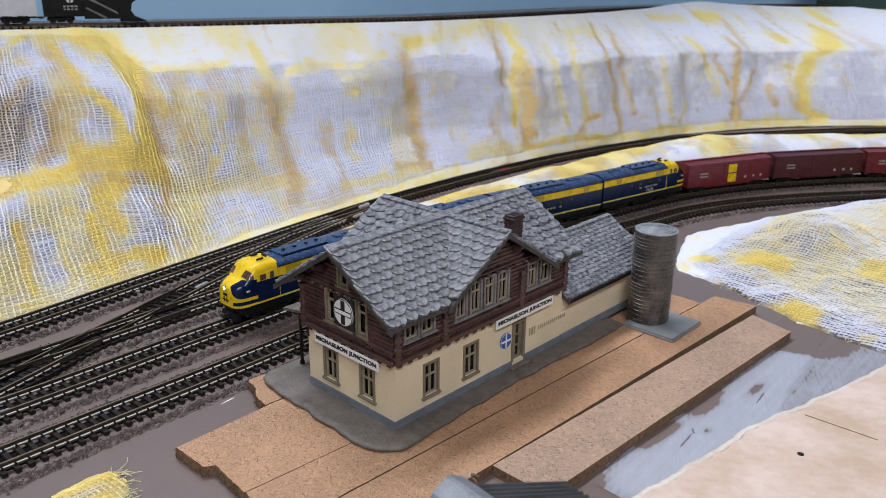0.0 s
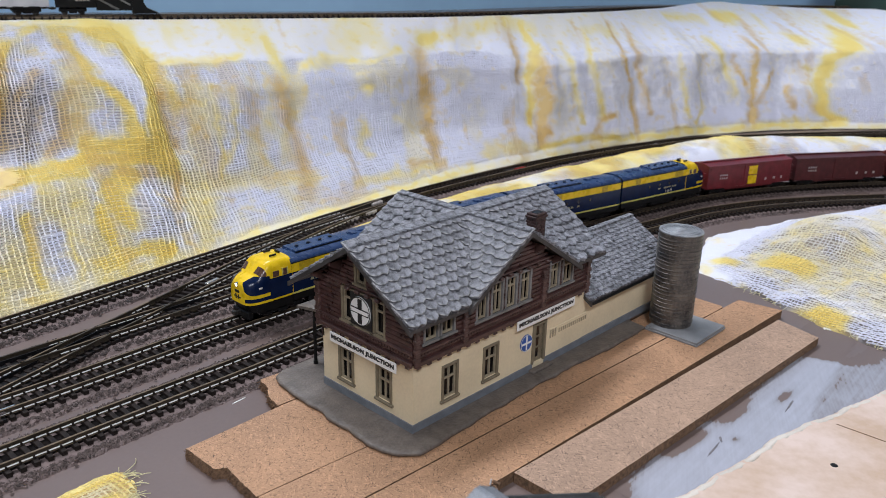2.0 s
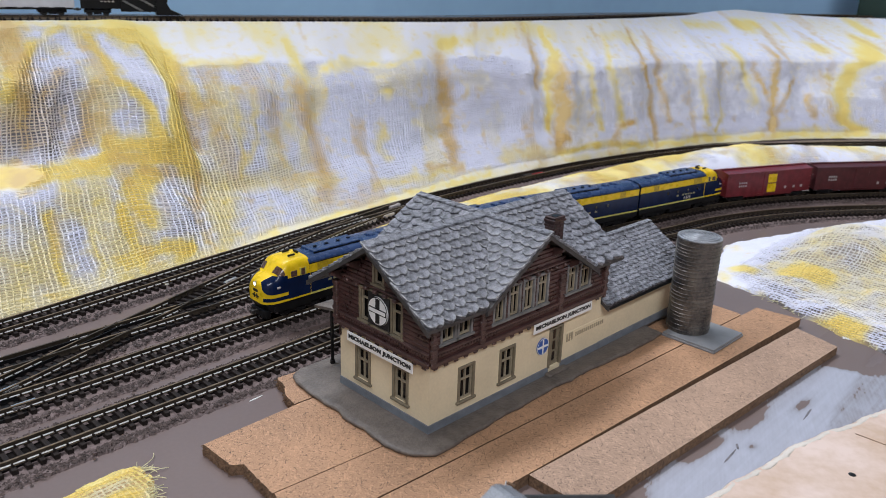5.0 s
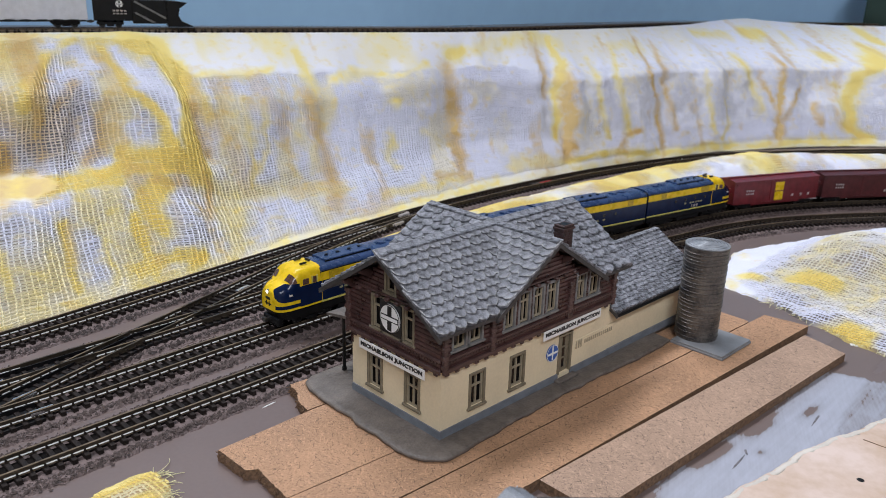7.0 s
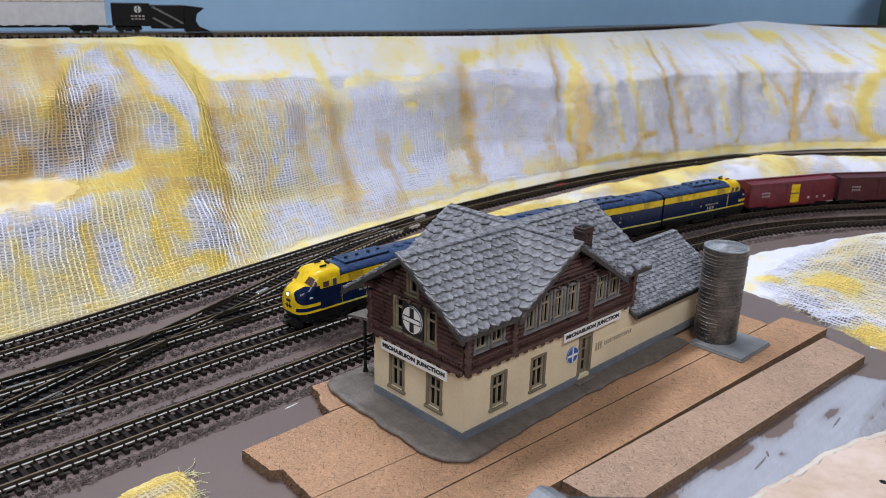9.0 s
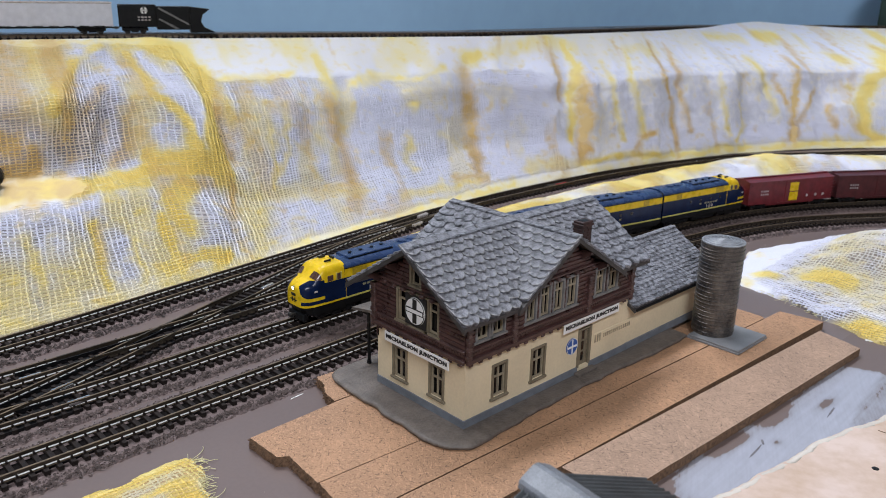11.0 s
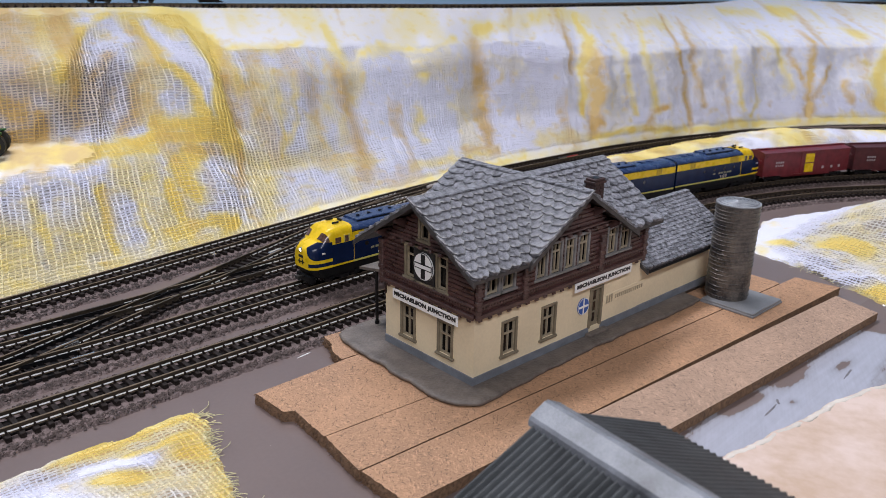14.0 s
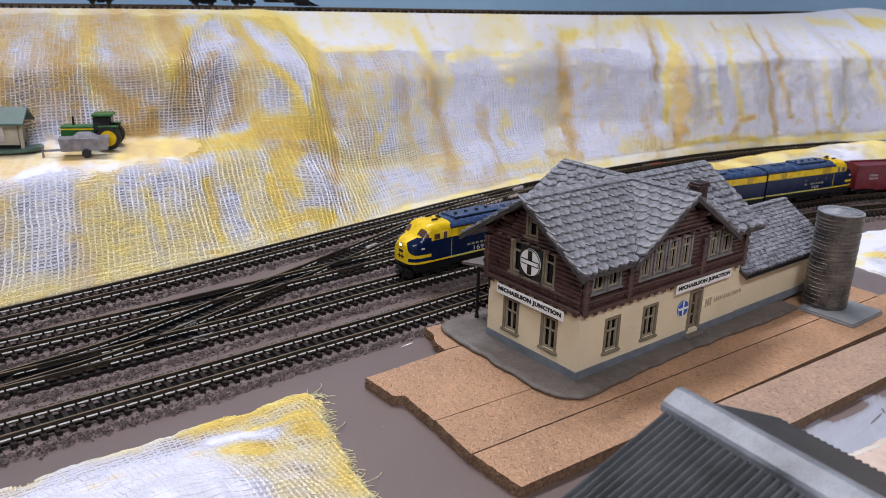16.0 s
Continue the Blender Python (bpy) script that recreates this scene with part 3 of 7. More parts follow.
def drape(name, label, category, grid, paint, pitch, rows, cols, gaps=1.0, thread=0.42, ends=None, seed=3.0, kind="structure", cloth=None, reach=None, wide=None, loose=1.0):
    """A sheet of plaster with gauze laid over it: crossing threads, each with its own thickness and wander.
    rows, cols: how many sheet cells one thread pitch is, along each side. ends: a mask of where cloth lies. wide: how far the threads are pulled apart along the first side, loose: how much they wander."""
    nu, nv = grid.shape[:2]
    cells = [(i * nv + j, (i + 1) * nv + j, (i + 1) * nv + j + 1, i * nv + j + 1) for i in range(nu - 1) for j in range(nv - 1) if ends is None or ends[i, j]]
    used = np.unique(np.array(cells))
    place = np.zeros(nu * nv, int)
    place[used] = np.arange(len(used))
    sheet = raw(name, grid.reshape(-1, 3)[used], [tuple(int(place[q]) for q in c) for c in cells], cloth or GAUZE, smooth=True)
    tagged(sheet, label, category, kind=kind)
    paint_on(sheet, paint.reshape(-1, 3)[used])
    ends = ends if reach is None else reach
    du, dv = np.gradient(grid, axis=0), np.gradient(grid, axis=1)
    nor = np.cross(du, dv)
    nor /= np.linalg.norm(nor, axis=2)[..., None] + 1e-9
    if nor[:, :, 2].mean() < 0:
        nor = -nor
    verts, faces, tint, count = [], [], [], 0
    for axis, step, length, across in ((0, cols, nv, nu), (1, rows, nu, nv)):
        places, at = [], 0.4
        while at < across - 1:
            places.append(at)
            at += step if wide is None or axis else step * wide[int(at)]
        for k, at in enumerate(places):
            run = np.arange(0, length - 0.5, 0.62 if length < 110 else 1.0)
            wob = (fbm(run, run * 0 + at, 22, 3, seed + axis) - 0.5) * step * 1.9 * loose + (fbm(run, run * 0 + at * 5.3, 5, 2, seed + 2 + axis) - 0.5) * step * 0.6
            other = np.clip(at + wob, 0, across - 1.01)
            fi, fj = (other, run) if axis == 0 else (run, other)
            p, n, col = sample(grid, fi, fj), sample(nor, fi, fj), sample(paint, fi, fj)
            t = np.gradient(p, axis=0)
            t /= np.linalg.norm(t, axis=1)[:, None] + 1e-9
            side = np.cross(n, t)
            w = thread * (0.75 + 0.6 * fbm(run, run * 0 + at * 3.1, 8, 2, seed + 4)) * (0.8 + 0.4 * ((k * 0.618) % 1))
            h = thread / 0.31 * (0.2 + 0.14 * (1 - 0.85 * np.clip(col[:, 2], 0, 1)) * np.sin(np.pi * (run / (rows if axis == 0 else cols) + k)) - 0.8 * np.clip(2 * col[:, 2] - 1, 0, 1) ** 1.5)
            low, top = p + n * (h - 0.35)[:, None], p + n * (h + w * 0.9)[:, None]
            ring = np.stack([low - side * w[:, None], top, low + side * w[:, None]], 1)
            ok = np.ones(len(run), bool) if ends is None else ends[np.clip(fi, 0, nu - 1).astype(int), np.clip(fj, 0, nv - 1).astype(int)]
            idx = count + 3 * np.arange(len(run))
            for q in np.nonzero(ok[:-1] & ok[1:])[0]:
                a, b = idx[q], idx[q + 1]
                faces += [(a, a + 1, b + 1, b), (a + 1, a + 2, b + 2, b + 1)]
            verts.append(ring.reshape(-1, 3)), tint.append(np.repeat(col, 3, 0))
            count += 3 * len(run)
    weave = raw("gauze_thread", np.concatenate(verts), faces, THREAD, sheet)
    tagged(weave, "open weave of white and yellow gauze threads", kind="stuff")
    paint_on(weave, np.concatenate(tint))
    return sheet


FOOT = spline([(-420, 132), (-200, 150), (-75, 160), (-24, 164), (26, 172), (86, 180), (152, 185), (235, 194), (342, 187), (425, 172), (500, 148), (592, 95), (700, -10), (790, -130)], 2.0)
CREST = spline([(-300, 420), (-5, 372), (100, 336), (200, 300), (275, 273), (355, 262), (440, 258), (530, 257), (610, 250), (700, 232), (800, 180), (900, 90), (980, -20), (1040, -130)], 2.0)
NU, NV = 560, 130
iu = np.linspace(0, 1, NU)
# the two edges are paired at these places along the hill
PAIR = [(-420, -300), (-60, -5), (5, 52), (50, 102), (100, 160), (150, 200), (215, 275), (310, 355), (385, 440), (468, 530), (592, 690), (700, 860), (790, 1040)]
foot_x = -200 + iu * (788 + 200)
foot_y = np.interp(foot_x, FOOT[:, 0], FOOT[:, 1])
top_x = keyed(PAIR, foot_x)
top_y = np.interp(top_x, CREST[:, 0], CREST[:, 1])
run_low = keyed([(-420, 0.24), (-60, 0.26), (5, 0.29), (45, 0.3), (110, 0.36), (160, 0.42), (220, 0.5), (310, 0.24), (385, 0.15), (470, 0.12), (790, 0.1)], foot_x)
z_low = keyed([(-420, 30), (-60, 30), (5, 27), (25, 22), (45, 14), (110, 19), (220, 22), (310, 24), (790, 25)], foot_x)
run_mid = keyed([(-420, 0.5), (-60, 0.49), (-20, 0.47), (5, 0.40), (45, 0.40), (110, 0.47), (160, 0.56), (220, 0.58), (310, 0.32), (385, 0.22), (470, 0.2), (790, 0.16)], foot_x)
z_mid = keyed([(-420, 34), (-60, 34), (-20, 35), (5, 40), (45, 36), (110, 37), (310, 42), (790, 42)], foot_x)
run_top = keyed([(-420, 0.6), (-60, 0.58), (5, 0.57), (45, 0.57), (110, 0.59), (160, 0.68), (220, 0.66), (310, 0.42), (385, 0.31), (470, 0.28), (790, 0.24)], foot_x)
z_top = keyed([(-420, 70), (-60, 68), (5, 69), (45, 62), (110, 57), (160, 60), (310, 61), (385, 63), (790, 62)], foot_x)
z_edge = keyed([(-420, 92.8), (440, 93.2), (495, 94.5), (535, 98.5), (562, 99.8), (592, 96.8), (640, 93), (790, 93)], foot_x)
iv = np.linspace(0, 1, NV)
hill = np.zeros((NU, NV, 3))
for a in range(NU):
    kv = [0, 0.30, 0.45, 0.68, 1.0]
    r = np.interp(iv, kv, [0, run_low[a], run_mid[a], run_top[a], 1])
    z = np.interp(iv, kv, [0.6, z_low[a], z_mid[a], z_top[a], z_edge[a]])
    hill[a] = np.c_[foot_x[a] + (top_x[a] - foot_x[a]) * r, foot_y[a] + (top_y[a] - foot_y[a]) * r, z]
hill = smooth(hill, 6)
hill = np.swapaxes(smooth(np.swapaxes(hill, 0, 1), 5), 0, 1)
uu, vv = np.meshgrid(foot_x, iv, indexing="ij")
env = np.sin(np.pi * np.clip(iv, 0, 1)) ** 0.5
calm = 1 - 0.8 * np.exp(-(((uu + 90) / 60) ** 2) - ((vv - 0.42) / 0.12) ** 2)
fold = (fbm(uu, vv * 28, 26, 3, 2) - 0.5) * 13 + (fbm(uu, vv * 110, 9, 3, 4) - 0.5) * 3.0
hill[:, :, 1] += fold * env * 0.8 * calm
hill[:, :, 2] += (fbm(uu, vv * 110, 30, 3, 7) - 0.5) * 5 * env * calm
# bulges (+) and hollows (-) of the draped cloth: x, v, half width, half height, size
for x, v, a, b, size in ((-18, 0.6, 12, 0.11, -8), (24, 0.62, 11, 0.2, 8), (-42, 0.68, 10, 0.13, 8), (-80, 0.62, 18, 0.1, -6), (80, 0.66, 9, 0.14, 6), (118, 0.5, 9, 0.25, -6), (165, 0.6, 18, 0.16, 5), (207, 0.45, 10, 0.25, -6), (322, 0.5, 8, 0.3, 6), (300, 0.62, 12, 0.12, -4), (470, 0.6, 14, 0.2, 5), (560, 0.5, 12, 0.25, -6), (20, 0.2, 14, 0.12, 5), (-30, 0.2, 16, 0.1, -4)):
    g = size * np.exp(-(((uu - x) / a) ** 2) - ((vv - v) / b) ** 2)
    hill[:, :, 1] -= g
    hill[:, :, 2] += g * 0.25



def arc(points, width):
    """How near each place on the cloth lies to a drawn curve, 1 on the curve and 0 away from it."""
    far = np.full(uu.shape, 1e9)
    for (xa, va), (xb, vb) in zip(points, points[1:]):
        dx, dv = xb - xa, (vb - va) * 110
        t = np.clip(((uu - xa) * dx + (vv - va) * 110 * dv) / (dx * dx + dv * dv), 0, 1)
        far = np.minimum(far, np.hypot(uu - xa - t * dx, (vv - va) * 110 - t * dv))
    return np.exp(-((far / width) ** 2))


RIDGE_LINE = [(20, 1.0), (25, 0.8), (27, 0.66), (30, 0.53), (34, 0.4)]
FOLD_LINE = [(-37, 0.42), (-25, 0.58), (-16, 0.7), (-2, 0.78)]
ARCH_LINE = [(-62, 0.5), (-50, 0.6), (-40, 0.74), (-20, 0.9), (-8, 0.93)]
CREASE_LINE = [(5, 0.93), (13, 0.74), (17, 0.6), (21, 0.46)]
for line, width, size in ((RIDGE_LINE, 7, 3), (FOLD_LINE, 4.5, 3.5), (ARCH_LINE, 5, 3.5), (CREASE_LINE, 4, 2.5), ([(-18, 0.48), (-14, 0.66)], 7, -2.5), ([(40, 0.75), (43, 0.45)], 5, -4)):
    g = size * arc(line, width)
    hill[:, :, 1] -= g
    hill[:, :, 2] += g * 0.3

def stains(rows, seed):
    """Soft brush strokes on the cloth: lines of (x, v), a half width and a strength, with ragged edges."""
    out = np.zeros_like(uu)
    ux = uu + 7 * (fbm(uu, vv * 110, 11, 3, seed) - 0.5) + 2.6 * (fbm(uu, vv * 110, 2.6, 2, seed + 1) - 0.5)
    vx = vv * 110 + 7 * (fbm(uu, vv * 110, 11, 3, seed + 2) - 0.5)
    patchy = 0.62 + 0.72 * fbm(uu, vv * 60, 6, 3, seed + 3)
    for points, width, strength in rows:
        far = np.full(uu.shape, 1e9)
        for (xa, va), (xb, vb) in zip(points, points[1:]):
            dx, dv = xb - xa, (vb - va) * 110
            t = np.clip(((ux - xa) * dx + (vx - va * 110) * dv) / (dx * dx + dv * dv + 1e-6), 0, 1)
            far = np.minimum(far, np.hypot(ux - xa - t * dx, vx - va * 110 - t * dv))
        out = np.maximum(out, strength * (patchy * 0.75 * np.exp(-((far / (1.15 * width)) ** 2.4)) + 0.3 * patchy * np.exp(-((far / (2.7 * width)) ** 2))))
    return out


# the dome at this end of the hill: bands along its folds, bare white between them, a dark hollow of open weave
DOME_YELLOW = [
    ([(20, 0.97), (33, 0.91), (36, 0.8), (33, 0.62), (32, 0.52), (34, 0.4)], 6.5, 1.25),
    ([(-63, 0.41), (-40, 0.4), (-3, 0.4), (13, 0.4), (33, 0.4)], 3.2, 1.15),
    ([(6, 0.91), (8, 0.78), (10, 0.67), (14, 0.62), (19, 0.54), (21, 0.48)], 2.4, 0.95),
    ([(-46, 0.65), (-37, 0.76), (-21, 0.88), (-5, 0.95)], 3.2, 0.9),
    ([(-51, 0.98), (-19, 0.98), (20, 0.97), (35, 0.94)], 2.2, 0.6),
    ([(-2, 0.6), (6, 0.64), (8, 0.73)], 3.2, 0.55),
    ([(1, 0.45), (15, 0.46), (26, 0.44)], 4.2, 1.0),
]
DOME_OCHRE = [
    ([(-63, 0.48), (-56, 0.5)], 4.0, 1.1), ([(-39, 0.5), (-35, 0.57), (-26, 0.63), (-14, 0.72)], 2.8, 0.6),
    ([(-53, 0.6), (-46, 0.57), (-39, 0.53)], 4.5, 0.55), ([(-16, 0.47), (-9, 0.5), (-5, 0.55), (-3, 0.6), (0, 0.65)], 2.2, 0.75),
    ([(41, 0.66), (39, 0.57), (41, 0.48)], 2.8, 0.85), ([(5, 0.35), (26, 0.36)], 2.4, 0.55), ([(-70, 0.5), (-55, 0.49)], 2.2, 1.0), ([(-69, 0.59), (-62, 0.55)], 4.2, 0.7),
]
DOME_WHITE = [
    ([(13, 0.89), (17, 0.8), (21, 0.71), (24, 0.62), (25, 0.56)], 3.0, 1.0), ([(-21, 0.9), (-7, 0.88), (-3, 0.82)], 2.4, 0.6),
    ([(-19, 0.76), (-9, 0.75)], 1.8, 0.75), ([(-39, 0.44), (-25, 0.415), (-7, 0.43)], 2.4, 0.5), ([(8, 0.54), (13, 0.52), (6, 0.48)], 2.6, 0.5),
]
DOME_HOLLOW = [([(-16, 0.71), (-21, 0.65), (-28, 0.57), (-33, 0.51)], 5.4, 1.0), ([(-7, 0.59), (-9, 0.53)], 2.8, 0.75)]
# beyond the dome, towards the tractor
END_YELLOW = [([(-85, 0.95), (-85, 0.71), (-81, 0.63)], 6.4, 0.7), ([(-124, 0.7), (-129, 0.61)], 2.8, 0.45), ([(-74, 0.375), (-49, 0.39), (-23, 0.37), (-3, 0.355)], 2.4, 0.9)]
END_OCHRE = [([(-124, 0.87), (-120, 0.84)], 5.7, 0.5), ([(-79, 0.63), (-72, 0.59), (-63, 0.55)], 4.8, 0.95), ([(-62, 0.46), (-72, 0.48)], 2.6, 1.1)]
END_WHITE = [([(-108, 0.7), (-102, 0.55)], 9.6, 0.55), ([(-125, 0.33), (-102, 0.33), (-78, 0.33)], 1.6, 0.5)]
# lower slope below the dome
FOOT_YELLOW = [
    ([(-36, 0.25), (-35, 0.12), (-35, 0.05)], 2.4, 0.85), ([(-21, 0.24), (-18, 0.06)], 2.4, 0.6), ([(-4, 0.2), (-1, 0.06)], 3.6, 0.95),
    ([(14, 0.35), (4, 0.26), (8, 0.18)], 3.6, 1.0), ([(-9, 0.06), (22, 0.08)], 2.6, 1.0), ([(-64, 0.24), (-62, 0.05)], 2.6, 0.6), ([(-92, 0.26), (-88, 0.05)], 3.5, 0.5),
]
# panels of cloth in the middle of the hill
MID_YELLOW = [
    ([(38, 0.79), (58, 0.8), (72, 0.81), (88, 0.81)], 2.4, 0.6), ([(105, 0.89), (109, 0.79), (112, 0.7)], 4.4, 0.7), ([(125, 0.75), (158, 0.78), (171, 0.74), (192, 0.79)], 2.6, 0.65),
    ([(211, 0.87), (220, 0.87)], 4.6, 0.9), ([(206, 0.91), (227, 0.88), (259, 0.89)], 2.8, 0.55), ([(45, 0.74), (46, 0.6)], 3.4, 0.65), ([(66, 0.7), (63, 0.49), (65, 0.4), (60, 0.32)], 2.0, 0.55),
]
LOW_YELLOW = [
    ([(76, 0.67), (75, 0.48), (66, 0.38)], 1.7, 0.55), ([(164, 0.6), (166, 0.58)], 3.2, 0.7), ([(162, 0.39), (158, 0.3), (160, 0.24)], 2.7, 0.65), ([(185, 0.4), (204, 0.33), (211, 0.29)], 3.0, 0.45),
    ([(40, 0.33), (72, 0.29), (114, 0.21)], 4.6, 0.5), ([(142, 0.12), (174, 0.1), (217, 0.1)], 2.8, 0.5), ([(261, 0.13), (303, 0.09)], 5.7, 0.5), ([(310, 0.1), (356, 0.09), (404, 0.05)], 3.6, 0.75),
]
RIM_YELLOW = [([(404, 0.05), (462, 0.04), (517, 0.05)], 3.6, 0.75), ([(528, 0.05), (567, 0.05), (600, 0.06)], 4.4, 0.75), ([(60, 0.03), (140, 0.03), (240, 0.03)], 2.6, 0.65)]
MID_OCHRE = [
    ([(106, 0.67), (109, 0.51), (112, 0.35), (112, 0.21), (108, 0.14)], 5.4, 0.7), ([(38, 0.36), (33, 0.2)], 1.9, 0.85), ([(208, 0.76), (211, 0.57), (213, 0.38), (211, 0.19), (210, 0.13)], 4.2, 0.75),
    ([(188, 0.16), (217, 0.09)], 2.0, 0.55), ([(84, 0.29), (109, 0.24)], 3.5, 0.35), ([(296, 0.89), (300, 0.74), (301, 0.58)], 3.4, 0.7), ([(318, 0.7), (318, 0.5), (316, 0.33), (311, 0.12)], 3.6, 0.9),
]
# runs of thinned paint down the far slope
RIGHT_YELLOW = [
    ([(312, 0.93), (317, 0.78), (312, 0.66), (309, 0.47), (306, 0.31)], 3.0, 0.9), ([(344, 0.8), (346, 0.6), (349, 0.39), (351, 0.24)], 2.6, 0.55), ([(373, 0.85), (367, 0.66), (371, 0.4), (374, 0.24)], 3.0, 0.6),
    ([(461, 0.66), (461, 0.43), (464, 0.18)], 2.0, 0.55), ([(480, 0.43), (485, 0.27), (472, 0.12)], 2.0, 0.55), ([(506, 0.74), (515, 0.54), (517, 0.37)], 3.2, 0.65), ([(634, 0.81), (600, 0.57), (590, 0.36), (588, 0.17), (598, 0.09)], 5.2, 0.95),
]
RIGHT_OCHRE = [
    ([(409, 0.89), (403, 0.68), (409, 0.44), (411, 0.2), (409, 0.03)], 2.6, 0.75), ([(427, 0.88), (420, 0.62), (425, 0.4), (427, 0.24)], 2.4, 0.7), ([(540, 0.75), (534, 0.45), (531, 0.24), (526, 0.1)], 2.5, 1.0),
    ([(519, 0.64), (526, 0.45), (531, 0.34)], 1.8, 0.7), ([(554, 0.49), (542, 0.37), (534, 0.24)], 2.0, 0.7), ([(561, 0.84), (552, 0.71)], 3.2, 0.6), ([(567, 0.38), (565, 0.2)], 2.4, 0.8), ([(374, 0.25), (383, 0.26)], 2.0, 0.7),
]
CREST_YELLOW = [
    ([(234, 0.89), (293, 0.96), (321, 0.92)], 6.0, 0.6), ([(372, 0.88), (413, 0.85)], 4.6, 0.5), ([(489, 0.94), (521, 0.89)], 3.7, 0.55), ([(538, 0.89), (558, 0.89)], 3.6, 0.85),
    ([(581, 0.9), (575, 0.84)], 3.6, 0.55), ([(589, 0.75), (596, 0.74)], 4.0, 0.7), ([(582, 0.54), (585, 0.5)], 2.8, 0.7), ([(651, 0.95), (648, 0.88)], 3.9, 0.8),
]
OPEN_WEAVE = [([(174, 0.66), (187, 0.6), (201, 0.56)], 10, 0.3), ([(225, 0.71), (270, 0.75)], 5.5, 0.6), ([(180, 0.29), (162, 0.26)], 6, 0.4), ([(234, 0.48), (268, 0.46)], 6.4, 0.4), ([(36, 0.57), (38, 0.48)], 3.0, 0.5), ([(84, 0.35), (60, 0.5)], 9, 0.25)]
mottle = fbm(uu, vv * 70, 20, 4, 11)
yellow = (0.1 + np.clip((mottle - 0.48) * 2.6, 0, 0.5)) * keyed([(-200, 0.85), (30, 0.85), (130, 0.75), (260, 0.4), (790, 0.2)], uu)
yellow += np.clip((70 - uu) / 40, 0, 1) * np.clip((0.36 - vv) * 8, 0, 1) * 0.14 * fbm(uu, vv * 40, 9, 3, 16)
yellow += keyed([(-200, 0.2), (150, 0.18), (330, 0.1), (790, 0.06)], uu) * np.clip((vv - 0.74) * 8, 0, 1)
for k, rows in enumerate((DOME_YELLOW, END_YELLOW, FOOT_YELLOW, MID_YELLOW, LOW_YELLOW, RIM_YELLOW, RIGHT_YELLOW, CREST_YELLOW)):
    yellow = np.maximum(yellow, stains(rows, 20 + 5 * k))
yellow = np.maximum(yellow, 0.6 * np.exp(-((vv - 0.02) / 0.05) ** 2) * (0.5 + 0.8 * fbm(uu, vv * 0, 14, 3, 15)))
yellow = np.maximum(yellow, 0.8 * np.clip(fbm(uu, vv * 60, 30, 3, 13) - 0.42, 0, 0.7) * np.exp(-((vv - 0.92) / 0.1) ** 2))
ochre = np.clip((fbm(uu, vv * 40, 14, 4, 57) - 0.6) * 3, 0, 0.4)
ochre += np.clip((10 - uu) / 50, 0, 1) * np.clip((vv - 0.42) * 8, 0, 1) * np.clip(fbm(uu, vv * 80, 16, 3, 59) * 1.5 - 0.3, 0, 0.6)
for k, rows in enumerate((DOME_OCHRE, END_OCHRE, MID_OCHRE, RIGHT_OCHRE)):
    ochre = np.maximum(ochre, stains(rows, 70 + 5 * k))
white = np.maximum(stains(DOME_WHITE, 95), stains(END_WHITE, 101))
bare = np.maximum(stains(DOME_HOLLOW, 107), stains(OPEN_WEAVE, 113))
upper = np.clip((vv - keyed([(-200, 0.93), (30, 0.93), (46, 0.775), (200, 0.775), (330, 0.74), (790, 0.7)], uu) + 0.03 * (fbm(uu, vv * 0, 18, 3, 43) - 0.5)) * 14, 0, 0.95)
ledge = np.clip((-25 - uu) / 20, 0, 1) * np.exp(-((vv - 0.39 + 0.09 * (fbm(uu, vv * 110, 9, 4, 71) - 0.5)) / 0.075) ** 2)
# thinner plaster low down opens the weave and paints in the slope's shade
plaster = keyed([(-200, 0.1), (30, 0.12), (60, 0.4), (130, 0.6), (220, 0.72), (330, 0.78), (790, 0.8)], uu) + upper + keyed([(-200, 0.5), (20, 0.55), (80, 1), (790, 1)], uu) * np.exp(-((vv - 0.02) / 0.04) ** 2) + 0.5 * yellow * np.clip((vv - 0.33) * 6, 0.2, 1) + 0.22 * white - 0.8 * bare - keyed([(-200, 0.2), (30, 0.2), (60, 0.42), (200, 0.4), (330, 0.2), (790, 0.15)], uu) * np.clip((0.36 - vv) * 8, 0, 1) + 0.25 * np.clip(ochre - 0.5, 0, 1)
plaster = np.maximum(plaster, 1.6 * ledge)
yellow = np.clip(np.maximum(yellow, 0.5 * ledge) - 0.7 * white - 0.25 * bare, 0, 1)
ochre = np.clip(np.maximum(ochre, 1.3 * ledge * np.clip(1.9 * fbm(uu, vv * 110, 9, 4, 37) - 0.3, 0.1, 1)) - 0.4 * white, 0, 1)
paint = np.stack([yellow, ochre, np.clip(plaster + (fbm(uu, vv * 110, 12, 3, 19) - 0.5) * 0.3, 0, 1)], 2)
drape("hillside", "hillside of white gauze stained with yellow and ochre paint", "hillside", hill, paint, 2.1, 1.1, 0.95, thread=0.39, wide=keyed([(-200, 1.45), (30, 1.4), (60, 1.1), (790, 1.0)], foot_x))

